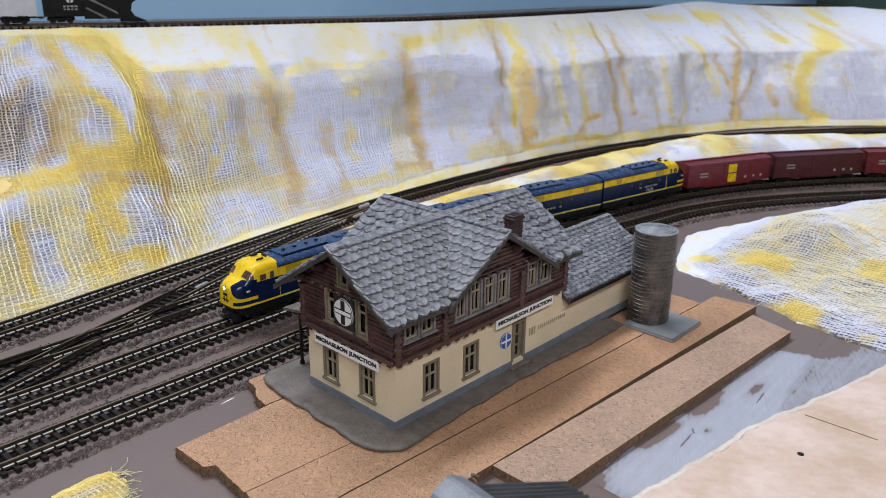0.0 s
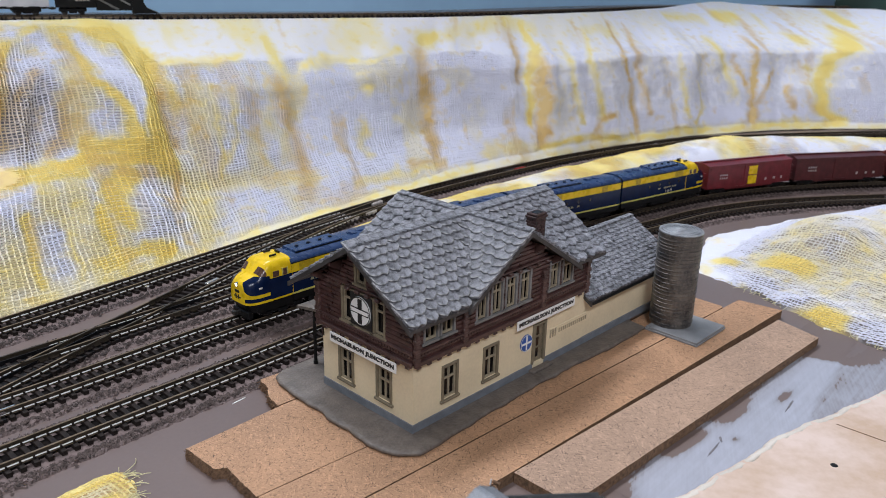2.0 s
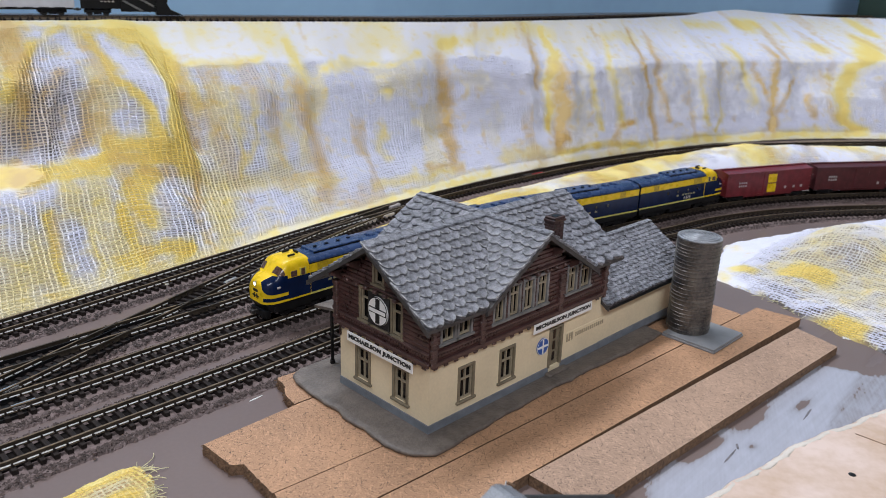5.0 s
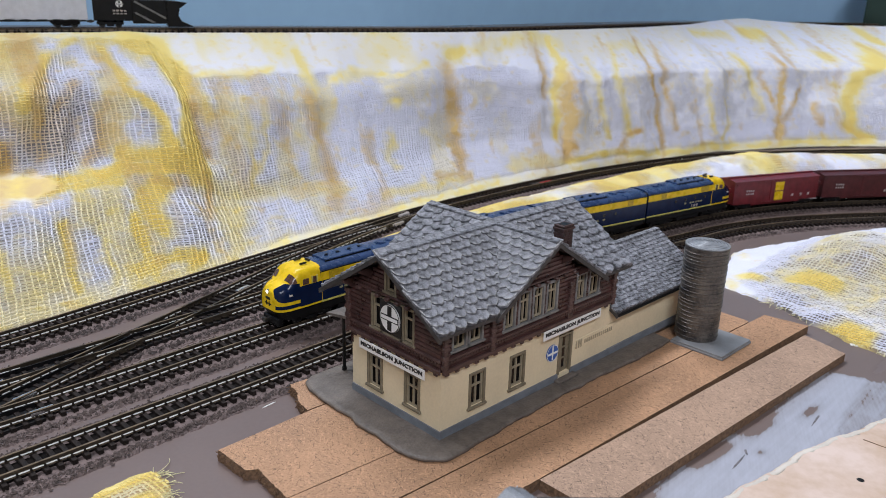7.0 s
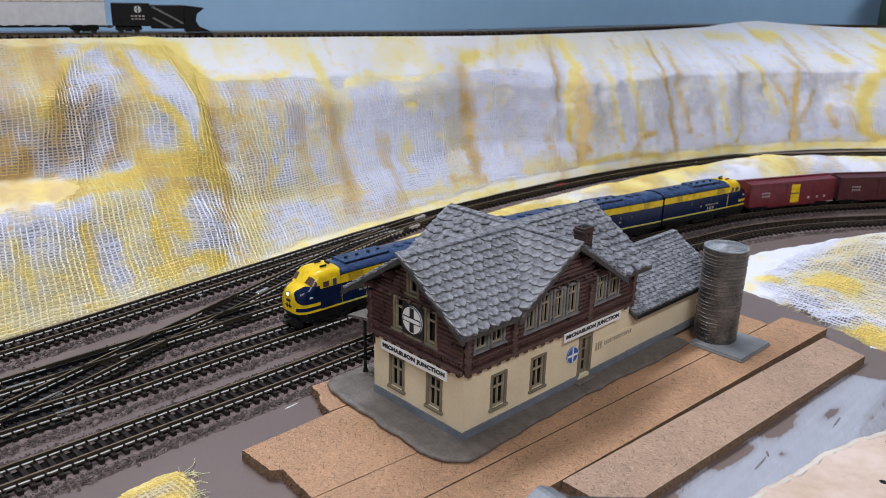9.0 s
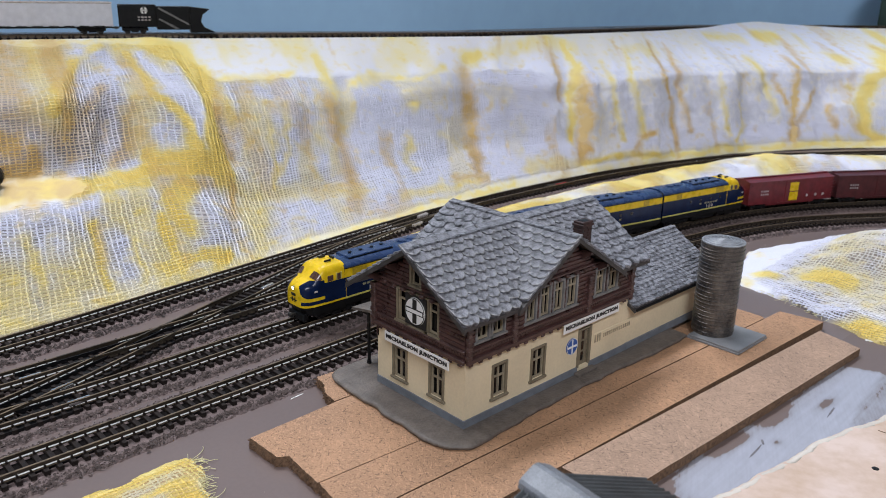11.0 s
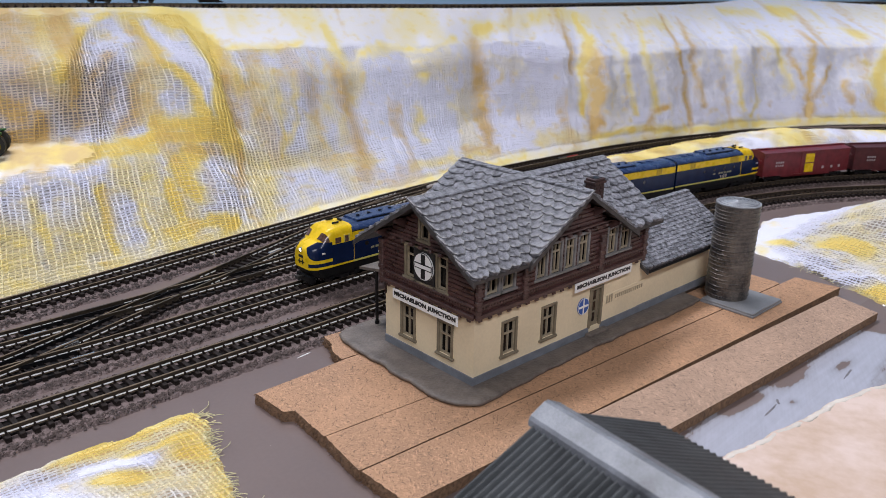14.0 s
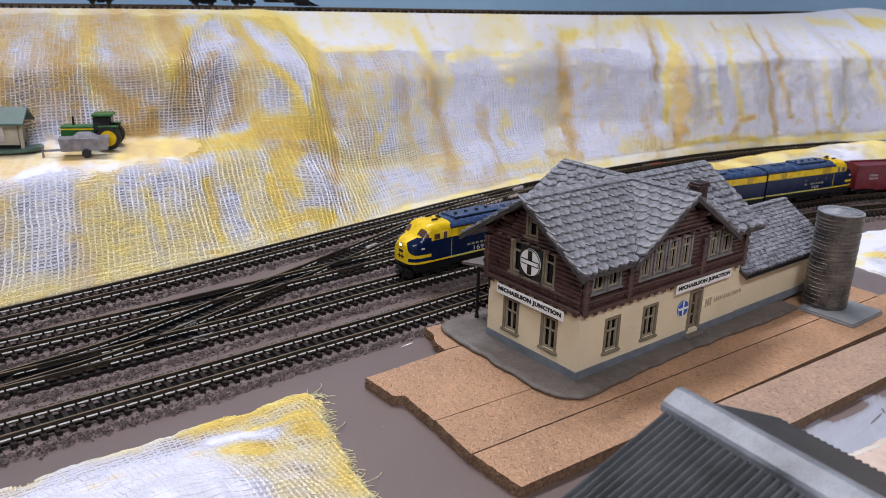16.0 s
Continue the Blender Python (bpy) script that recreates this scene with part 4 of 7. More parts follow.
# gauze bank between the two rear tracks
bank_c = spline([(46, 139), (78, 146.5), (112, 152), (160, 154), (250, 148), (340, 136), (420, 112), (500, 70), (560, 20), (620, -60)], 1.6)
_, bank_n = along(bank_c)
bw = keyed([(46, 1.5), (66, 5), (110, 8), (160, 12), (250, 18), (340, 21), (640, 22)], bank_c[:, 0])
bh = keyed([(50, 0.8), (110, 2.4), (160, 4.4), (250, 6.5), (330, 8.5), (400, 13), (450, 11), (520, 8.5), (640, 8.5)], bank_c[:, 0])
bv = np.linspace(-1, 1, 36)
bx, by = np.meshgrid(np.arange(len(bank_c)) * 1.6, bv, indexing="ij")
bank = np.zeros((len(bank_c), 36, 3))
bank[:, :, :2] = bank_c[:, None] + bank_n[:, None] * (bv[None, :, None] * bw[:, None, None] * (0.9 + 0.25 * fbm(bx, by * 2, 20, 2, 3))[..., None])
bank[:, :, 2] = 0.3 + bh[:, None] * np.cos(bv * np.pi / 2) ** 0.8 * (0.75 + 0.5 * fbm(bx, by * 20, 18, 3, 6))
bp = np.stack([np.clip(fbm(bx, by * 26, 34, 4, 8) * 2.2 - 0.45 + 0.22 * by, 0, 0.85), np.clip(fbm(bx, by * 20, 14, 3, 9) * 1.6 - 0.75, 0, 1), 0.2 + 1.1 * fbm(bx, by * 26, 16, 3, 12)], 2)
drape("gauze_bank", "low bank of white and yellow gauze between tracks", "bank", bank, bp, 2, 1.4, 1.2, thread=0.3, seed=9)


def one_piece(mask, start):
    """The part of a mask that hangs together with its start."""
    piece = np.zeros_like(mask)
    piece[start] = True
    while True:
        wide = np.pad(piece, 1)
        grown = (wide[1:-1, 1:-1] | wide[2:, 1:-1] | wide[:-2, 1:-1] | wide[1:-1, 2:] | wide[1:-1, :-2]) & mask
        if (grown == piece).all():
            return piece
        piece = grown


def mound(name, label, x0, x1, y0, y1, height, inside, paint_of, step=1.5, seed=21, pitch=0.9, thread=0.3, cloth=None, loose=1.0):
    xs, ys = np.arange(x0, x1, step), np.arange(y0, y1, step)
    X, Y = np.meshgrid(xs, ys, indexing="ij")
    edge = inside(X, Y) + (fbm(X, Y, 7, 3, seed) - 0.5) * 5
    Z = np.clip(edge * 0.5, -1.5, 0.4) + np.clip(edge / 14, 0, 1) ** 0.7 * height(X, Y) + (fbm(X, Y, 9, 3, seed + 1) - 0.5) * 2.2 * np.clip(edge / 10, 0, 1)
    return drape(name, label, "mound", np.stack([X, Y, Z], 2), paint_of(X, Y), 2, pitch, pitch, ends=one_piece(edge > -2.5, np.unravel_index(np.argmax(edge[:-1, :-1]), (len(xs) - 1, len(ys) - 1))), thread=thread, seed=seed, cloth=cloth, reach=edge > 0.6, loose=loose)


def right_in(X, Y):
    left_edge = X - keyed([(-200, 150), (-73, 163), (-49, 169), (-14, 181), (9, 186), (18, 196), (24, 216), (40, 260)], Y)
    far_edge = keyed([(150, 10), (186, 12), (233, 32), (295, 14), (365, -12), (480, -90), (560, -190)], X) - Y
    return np.minimum(left_edge, far_edge)


def right_height(X, Y):
    return 2.0 + 14 * np.exp(-(((X - 262) / 36) ** 2) - ((Y + 22) / 24) ** 2) + 11 * np.exp(-(((X - 262) / 40) ** 2) - ((Y + 85) / 34) ** 2) + 8 * np.exp(-(((X - 340) / 45) ** 2) - ((Y + 70) / 40) ** 2)


def right_paint(X, Y):
    wx, wy = X + 14 * (fbm(X, Y, 11, 3, 31) - 0.5), Y + 14 * (fbm(X, Y, 11, 3, 32) - 0.5)
    inner = right_in(X, Y)
    # yellow blotches: x, y, half length and width, strength
    y = np.zeros_like(X)
    for cx, cy, a, b, size in ((213, -20, 9, 15, 0.95), (204, 4, 6, 7, 0.8), (216, -3, 4, 5, 0.5), (171, -48, 9, 12, 1.0), (230, -62, 14, 12, 0.8), (190, 8, 6, 5, 0.5)):
        y = np.maximum(y, size * np.exp(-(((wx - cx) / a) ** 4) - ((wy - cy) / b) ** 4))
    y = np.maximum(y, np.clip(fbm(X, Y, 9, 3, 35) * 2.4 - 1.35, 0, 0.5) * np.clip(1 - inner / 30, 0, 1))
    y = np.maximum(y, np.clip((inner - 8) / 14, 0, 1) * np.clip((6 - Y) / 10, 0, 1) * (0.1 + 0.5 * fbm(X, Y, 12, 3, 36)))
    solid_white = np.clip(1.0 - (inner - 4) / 14, 0, 1.0) * np.clip((Y + 14) / 12, 0, 1)
    solid_white = np.maximum(solid_white, np.clip((Y - 4) / 8, 0, 1.2))
    plaster = solid_white + 0.45 * np.clip(y, 0, 1) + 0.3 * (fbm(X, Y, 14, 3, 33) - 0.75)
    ochre = 0.5 * np.clip((X - 255) / 30, 0, 1) * np.clip((-30 - Y) / 20, 0, 1)
    return np.stack([y, ochre, np.clip(plaster, -0.4, 1.2)], 2)


gauze_mound = mound("gauze_mound", "stiffened mound of open-weave white gauze with yellow paint", 150, 420, -150, 40, right_height, right_in, right_paint, step=1.0, pitch=1.7, thread=0.31, cloth=GAUZE_OPEN, loose=1.9)


def fore_in(X, Y):
    return np.minimum(keyed([(-80, -84), (0, -73.5), (10, -71), (20, -69), (36, -63), (42, -61)], Y) - X, 45.5 - Y)


def fore_height(X, Y):
    return 1.2 + 8 * np.exp(-(((X + 112) / 20) ** 2) - ((Y - 8) / 17) ** 2) + 7 * np.exp(-(((X + 150) / 30) ** 2) - ((Y + 5) / 30) ** 2)


def streak(X, Y, a, b, width):
    """How near a place lies to a line, with a ragged edge."""
    x, y = X + 3 * (fbm(X, Y, 5, 3, 48) - 0.5), Y + 3 * (fbm(X, Y, 5, 3, 49) - 0.5)
    dx, dy = b[0] - a[0], b[1] - a[1]
    t = np.clip(((x - a[0]) * dx + (y - a[1]) * dy) / (dx * dx + dy * dy), 0, 1)
    return np.exp(-((np.hypot(x - a[0] - t * dx, y - a[1] - t * dy) / width) ** 2))


def fore_paint(X, Y):
    rim = np.clip(1 - fore_in(X, Y) / 9, 0, 1)
    y = 0.42 + 0.6 * (fbm(X, Y, 9, 3, 41) - 0.5) + 0.35 * rim
    for a, b, width, size in (((-86, 34.5), (-69, 33), 1.6, 0.5), ((-93, 26), (-88, 24), 3.2, 0.9), ((-100, 43), (-66, 42.5), 1.8, 0.35), ((-74, 27), (-68, 25), 3, 0.5)):
        y = y + size * streak(X, Y, a, b, width)
    filled = 0.22 + 0.4 * (fbm(X, Y, 8, 3, 44) - 0.5) + 0.5 * np.clip((-90 - X) / 12, 0, 1) * np.clip((36 - Y) / 5, 0, 1)
    for a, b, width, size in (((-125, 45), (-66, 44.5), 1.6, 0.6), ((-95, 35), (-82, 30), 2.4, 0.7), ((-86, 34.5), (-69, 33), 1.8, 0.45), ((-93, 26), (-88, 24), 3, 0.5), ((-104, 40.5), (-64, 38.5), 2.0, -0.8), ((-84, 25), (-70, 21), 3.4, -0.6)):
        filled = filled + size * streak(X, Y, a, b, width)
    y = y - 0.6 * streak(X, Y, (-95, 35), (-82, 30), 2.6) - 0.4 * np.clip((-92 - X) / 10, 0, 1)
    return np.stack([y, 0.3 * streak(X, Y, (-93, 26), (-88, 24), 3), np.clip(filled, -0.3, 1)], 2)


fore = mound("gauze_sheet", "frayed sheet of white and yellow open-weave gauze", -190, -55, -60, 46.5, fore_height, fore_in, fore_paint, step=1.2, seed=47, pitch=1.25, thread=0.27, cloth=GAUZE_THIN, loose=1.7)

# loose threads along the frayed edges
rng = random.Random(5)


def fringe(parent, edge, y0, y1, count, way, short=(2.5, 5.5), long=(6, 9)):
    for k in range(count):
        y = rng.uniform(y0, y1)
        x = float(keyed(edge, y)) - way * 2.5
        a = rng.gauss(-0.1, 0.45)
        n, curl, arch = 9, rng.uniform(-0.006, 0.006), rng.uniform(0.0, 0.7)
        reach = rng.uniform(*short) if k > 8 else rng.uniform(*long)
        pts = [(x + way * reach * s / n * math.cos(a + curl * s * s), y + reach * s / n * math.sin(a + curl * s * s), 0.4 + arch * math.sin(math.pi * s / n)) for s in range(n + 1)]
        cu = bpy.data.curves.new("loose_thread", "CURVE")
        cu.dimensions, cu.bevel_depth, cu.bevel_resolution = "3D", 0.09 * S, 1
        sp = cu.splines.new("POLY")
        sp.points.add(n)
        for q, p in zip(sp.points, pts):
            q.co = (p[0] * S, p[1] * S, p[2] * S, 1)
        cu.materials.append(FRAY)
        ob = new("loose_thread", cu)
        ob.parent = parent


fringe(fore, [(-80, -84), (0, -73.5), (10, -71), (20, -69), (36, -63), (42, -61)], -12, 44, 130, 1)
fringe(gauze_mound, [(-200, 150), (-73, 163), (-49, 169), (-14, 181), (9, 186)], -75, 2, 70, -1, (2.5, 4.5), (4.5, 6))

# upper level: shelf, track and blue wall
shelf_v, shelf_f = sweep(CREST, [(1, 84), (1, 90.6), (2, 91), (102, 91), (102, 84)])
tagged(raw("upper_shelf", shelf_v, shelf_f, GREY_PAINT), "grey upper track shelf behind the hill", "shelf", kind="structure")
wall_v, wall_f = sweep(CREST, [(95, 60), (95, 520), (103, 520), (103, 60)])
tagged(raw("wall_back", wall_v, wall_f, WALLBLUE), "plain sky-blue painted backdrop wall", "wall", kind="structure")
UPPER = CREST + along(CREST)[1] * 15
up = thing("upper_track", "brown track along the edge of the upper shelf", "track")
for side in (4.3, -4.3):
    v, f = sweep(UPPER, [(side + o, h) for o, h in RAIL_PROFILE], 92.4)
    raw("rail", v, f, RAIL, up)
bed_v, bed_f = sweep(UPPER, [(-12, 0), (-9.5, 1.0), (9.5, 1.0), (12, 0)], 90.9)
raw("track_bed", bed_v, bed_f, BALLAST, up)
ut, _ = along(UPPER)
rows_v, rows_f = [], []
for s in np.arange(1, len(UPPER) - 2, 3.46 / 2):
    p, d = UPPER[int(s)], ut[int(s)]
    m = np.array([[d[0], -d[1], 0], [d[1], d[0], 0], [0, 0, 1]])
    k = len(rows_v) * len(TIE_V)
    rows_v.append(TIE_V * np.array([1, 1.25, 1]) @ m.T + (p[0], p[1], 90.75))
    rows_f += [tuple(a + k for a in f) for f in TIE_F]
tagged(raw("tie", np.concatenate(rows_v), rows_f, TIE, up), "black ties", kind="stuff")
# ---- hardboard ----
def plank(label, corners, z0=0.0, z1=3.2, seed=1, torn=(), rough=0.9, mat=None):
    """A sawn or torn board: the edges named in torn are ragged, and crumble below the face."""
    ring, low = [], []
    for i, (a, b) in enumerate(zip(corners, corners[1:] + corners[:1])):
        a, b = np.array(a, float), np.array(b, float)
        k = max(2, int(np.linalg.norm(b - a) / (0.7 if i in torn else 3)))
        d = (b - a) / np.linalg.norm(b - a)
        out = np.array([d[1], -d[0]])
        for j in range(k):
            amp = rough if i in torn else 0.1
            s = np.array([j * 0.7])
            w = (fbm(s, s * 0 + seed * 9 + i * 5, 3.5 if amp > 1 else 1.1, 3, seed)[0] - 0.5) * amp * 2
            ring.append(a + (b - a) * j / k + out * w)
            low.append(ring[-1] + out * (fbm(s, s * 0 + seed * 3 + i, 1.8, 2, seed + 3)[0] * (0.6 if i in torn else 0.05)))
    bm = bmesh.new()
    n = len(ring)
    layers = [[bm.verts.new((*p, z)) for p in pts] for z, pts in ((z0, low), (z1 * 0.45, low), (z1 - 0.25, ring), (z1, [p * 1.0 for p in ring]))]
    bm.faces.new(layers[-1])
    for lo, hi in zip(layers, layers[1:]):
        for i in range(n):
            bm.faces.new((lo[i], lo[(i + 1) % n], hi[(i + 1) % n], hi[i]))
    fix(bm)
    ob = part("hardboard_plank", bm, mat or BOARD)
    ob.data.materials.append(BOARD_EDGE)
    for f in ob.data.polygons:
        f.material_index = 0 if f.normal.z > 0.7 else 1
    tagged(ob, label, "board", group="hardboard planks under the station")
    if torn:
        r = random.Random(seed + 40)
        v, f = [], []
        for i in torn:
            a, b = np.array(corners[i], float), np.array(corners[(i + 1) % len(corners)], float)
            d = (b - a) / np.linalg.norm(b - a)
            out = np.array([d[1], -d[0]])
            for _ in range(int(np.linalg.norm(b - a) * 9)):
                p = a + (b - a) * r.random() + out * r.uniform(-0.2, 0.45)
                z, turn, far = r.uniform(0.2, z1 - 0.15), r.uniform(-1.2, 1.2), r.uniform(0.4, 1.3)
                q = p + (out * math.cos(turn) + d * math.sin(turn)) * far
                w = d * r.uniform(0.08, 0.22)
                k = len(v)
                v += [(*(p - w), z), (*(p + w), z), (*p, z + 0.3), (*q, z + r.uniform(-0.3, 0.2))]
                f += [(k, k + 1, k + 3), (k + 1, k + 2, k + 3), (k + 2, k, k + 3)]
        tagged(raw("torn_fibre", v, f, BOARD_EDGE, ob), "torn brown fibres along the broken edge", kind="stuff")
    return ob


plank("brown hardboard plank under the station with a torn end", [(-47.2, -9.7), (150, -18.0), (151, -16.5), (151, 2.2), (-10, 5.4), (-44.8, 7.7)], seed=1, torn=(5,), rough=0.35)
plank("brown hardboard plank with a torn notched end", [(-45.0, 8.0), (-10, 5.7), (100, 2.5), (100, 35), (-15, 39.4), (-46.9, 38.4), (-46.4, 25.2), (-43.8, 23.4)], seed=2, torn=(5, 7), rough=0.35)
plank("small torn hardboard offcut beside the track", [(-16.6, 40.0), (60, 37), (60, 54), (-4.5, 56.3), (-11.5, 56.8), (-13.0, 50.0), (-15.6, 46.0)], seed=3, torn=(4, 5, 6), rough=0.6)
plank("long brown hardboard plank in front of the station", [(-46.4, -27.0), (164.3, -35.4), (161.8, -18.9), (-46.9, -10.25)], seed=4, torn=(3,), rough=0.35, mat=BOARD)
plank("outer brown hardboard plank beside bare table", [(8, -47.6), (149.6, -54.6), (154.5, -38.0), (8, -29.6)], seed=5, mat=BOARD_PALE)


# ---- station ----
st = thing("railway_station", "cream and dark brown model railway station with grey shingle roof", "building")
EAVE, SLOPE = 38.9, 0.64


def put(bm, plane, base, a0, a1, o0, o1, z0, z1, bevel=0.0):
    """A block on a wall: a along the wall, o out from it. Plane y faces -y, plane x faces -x."""
    if plane == "y":
        return box(bm, a0, a1, base - o1, base - o0, z0, z1, bevel)
    return box(bm, base - o1, base - o0, a0, a1, z0, z1, bevel)


def wall(name, mat, plane, base, a0, a1, z0, z1, thick, holes, parent, label=""):
    """A wall with real openings through it."""
    bm = bmesh.new()
    ca = sorted({a0, a1, *[h[0] for h in holes], *[h[1] for h in holes]})
    cz = sorted({z0, z1, *[h[2] for h in holes], *[h[3] for h in holes]})
    full = lambda i, k: 0 <= i < len(ca) - 1 and 0 <= k < len(cz) - 1 and not any(h[0] <= ca[i] < h[1] and h[2] <= cz[k] < h[3] for h in holes)
    P = (lambda a, o, z: (a, base - o, z)) if plane == "y" else (lambda a, o, z: (base - o, a, z))
    verts = {}

    def V(a, o, z):
        key = (a, o, z)
        if key not in verts:
            verts[key] = bm.verts.new(P(a, o, z))
        return verts[key]

    for i in range(len(ca) - 1):
        for k in range(len(cz) - 1):
            if not full(i, k):
                continue
            a, b, c, d = ca[i], ca[i + 1], cz[k], cz[k + 1]
            bm.faces.new([V(a, 0, c), V(b, 0, c), V(b, 0, d), V(a, 0, d)])
            bm.faces.new([V(a, -thick, d), V(b, -thick, d), V(b, -thick, c), V(a, -thick, c)])
            for ok, e, f in ((full(i - 1, k), (a, c), (a, d)), (full(i + 1, k), (b, c), (b, d)), (full(i, k - 1), (a, c), (b, c)), (full(i, k + 1), (a, d), (b, d))):
                if not ok:
                    bm.faces.new([V(e[0], 0, e[1]), V(f[0], 0, f[1]), V(f[0], -thick, f[1]), V(e[0], -thick, e[1])])
    return part(name, fix(bm), mat, parent, label)


def window(plane, base, a0, a1, z0, z1, parent, cross=0.62, trim=WINFRAME, sill=True):
    """A casement: outer frame with a sill, recessed sash with glazing bars, and glass."""
    bm = bmesh.new()
    t = 0.58
    for q in ((a0 - t, a0 + 0.25, z0 - 0.2, z1 + t), (a1 - 0.25, a1 + t, z0 - 0.2, z1 + t), (a0 + 0.25, a1 - 0.25, z1 - 0.25, z1 + t)):
        put(bm, plane, base, q[0], q[1], -0.5, 0.45, q[2], q[3], 0.1)
    w = part("window", bm, trim, parent, "taupe framed casement window")
    if sill:
        bm = bmesh.new()
        put(bm, plane, base, a0 - 1.1, a1 + 1.1, -0.3, 0.75, z0 - 0.9, z0 - 0.1, 0.12)
        part("sill", bm, trim, w)
    bm = bmesh.new()
    m, zc = (a0 + a1) / 2, z0 + (z1 - z0) * cross
    b = 0.18
    for q in ((a0 + 0.2, a0 + 0.65, z0, z1), (a1 - 0.65, a1 - 0.2, z0, z1), (a0 + 0.65, a1 - 0.65, z0, z0 + 0.55), (a0 + 0.65, a1 - 0.65, z1 - 0.45, z1)) + (((m - b, m + b, z0 + 0.55, z1 - 0.45),) if a1 - a0 > 4.4 else ()):
        put(bm, plane, base, q[0], q[1], -0.85, -0.25, q[2], q[3])
    put(bm, plane, base, a0 + 0.65, a1 - 0.65, -0.8, -0.2, zc - 0.22, zc + 0.22)
    part("sash", bm, SASH, w)
    bm = bmesh.new()
    put(bm, plane, base, a0 + 0.1, a1 - 0.1, -1.55, -1.3, z0, z1)
    part("pane", bm, GLASS, w)
    return w


edge = spline([(-4, 55), (-8.3, 51), (-9.9, 38.6), (-10.6, 18), (-10.9, 5), (-8.4, -4), (-2.6, -7.4), (12, -7.1), (32, -6.3), (56, -6.0), (75, -6.8), (92, -7.5), (109.5, -7.5)], 1.2)
jag = edge + np.stack([(fbm(np.arange(len(edge)), edge[:, 0] * 0, 6, 3, 2) - 0.5) * 1.5, (fbm(np.arange(len(edge)), edge[:, 0] * 0 + 9, 6, 3, 3) - 0.5) * 1.5], 1)
outline = [tuple(p) for p in jag] + [(109.5, 0), (140, 0), (140, 56)]
rim = [tuple(p + (p - np.array([50, 20])) / np.linalg.norm(p - np.array([50, 20])) * 0.5) for p in jag] + outline[-3:]
k = len(jag)
out = (jag - np.array([50, 20])) / np.linalg.norm(jag - np.array([50, 20]), axis=1)[:, None]
bulge = lambda a, seed: [tuple(p) for p in jag + out * (a + (fbm(np.arange(k), np.arange(k) * 0.0 + seed, 3, 3, seed) - 0.5) * 1.3)[:, None]] + outline[-3:]
layers = [(3.22, bulge(-0.3, 4)), (3.5, bulge(0.45, 4)), (4.1, bulge(0.75, 4)), (4.55, bulge(0.45, 4)), (4.8, bulge(-0.35, 4)), (4.86, bulge(-1.4, 4))]
k = len(outline)
slab_v = [(x, y, z) for z, pts in layers for x, y in pts]
slab_f = [(q * k + i, q * k + (i + 1) % k, q * k + k + (i + 1) % k, q * k + k + i) for q in range(len(layers) - 1) for i in range(k)]
raw("platform_slab", slab_v, slab_f + [tuple(range((len(layers) - 1) * k, len(layers) * k))], SLAB, st, "wavy-edged grey platform slab", smooth=True)
part("door_step", boxes((50.5, 60.5, -2.6, -0.3, 4.6, 5.9), bevel=0.3), SLAB, st)

FRONT = [(11.6, 17.2, 10.6, 20.8), (29.0, 34.9, 10.4, 20.6), (52.6, 58.4, 7.0, 20.2)]
END = [(8.8, 14.3, 10.4, 20.4), (25.2, 31.0, 10.2, 20.4)]
wall("front_wall", CREAM, "y", 0, 0, 79.4, 4.6, 25.8, 1.6, FRONT, st)
wall("end_wall", CREAM, "x", 0, 1.6, 39, 4.6, 25.8, 1.6, END, st)
part("back_wall", boxes((1.6, 133, 37.4, 39, 4.6, 21)), CREAM, st)
part("annex_front_wall", boxes((79.4, 133, 0.25, 1.85, 4.6, 22.6)), CREAM, st)
part("annex_end_wall", fix((lambda b: (prism(b, [(131.4, 1.85), (133, 1.85), (133, 37.4), (131.4, 37.4)], 4.6, 22.5), b)[1])(bmesh.new())), CREAM, st)
part("inner_floor", boxes((1.6, 79, 1.6, 37.4, 24.8, 25.6)), BLACK, st)
part("plinth", boxes((-0.35, 52.4, -0.35, 0, 4.62, 7.3), (58.8, 133, -0.35, 0.2, 4.62, 7.3), (-0.35, 0, 0, 39, 4.62, 7.3)), PLINTH, st, "blue-grey painted plinth")
for q in FRONT[:2]:
    window("y", 0, *q, st)
for q in END:
    window("x", 0, *q, st)

bm = bmesh.new()
for q in ((52.0, 53.0, 6.9, 20.8), (58.0, 59.0, 6.9, 20.8), (53.0, 58.0, 20.0, 20.8)):
    put(bm, "y", 0, q[0], q[1], -0.6, 0.45, q[2], q[3], 0.1)
door = part("door", bm, WINFRAME, st, "tall taupe door with a glazed strip")
bm = bmesh.new()
put(bm, "y", 0, 53, 58, -1.2, -0.6, 6.9, 20)
for z in (7.6, 11.8, 16.0):
    put(bm, "y", 0, 53.4, 54.6, -0.7, -0.35, z, z + 3.4, 0.08)
    put(bm, "y", 0, 56.4, 57.6, -0.7, -0.35, z, z + 3.4, 0.08)
part("leaf", bm, WINFRAME, door)
for z in (8.6, 12.4, 16.2):
    bm = bmesh.new()
    put(bm, "y", 0, 54.9, 56.1, -0.62, -0.5, z, z + 3.0)
    part("pane", bm, GLASS, door)

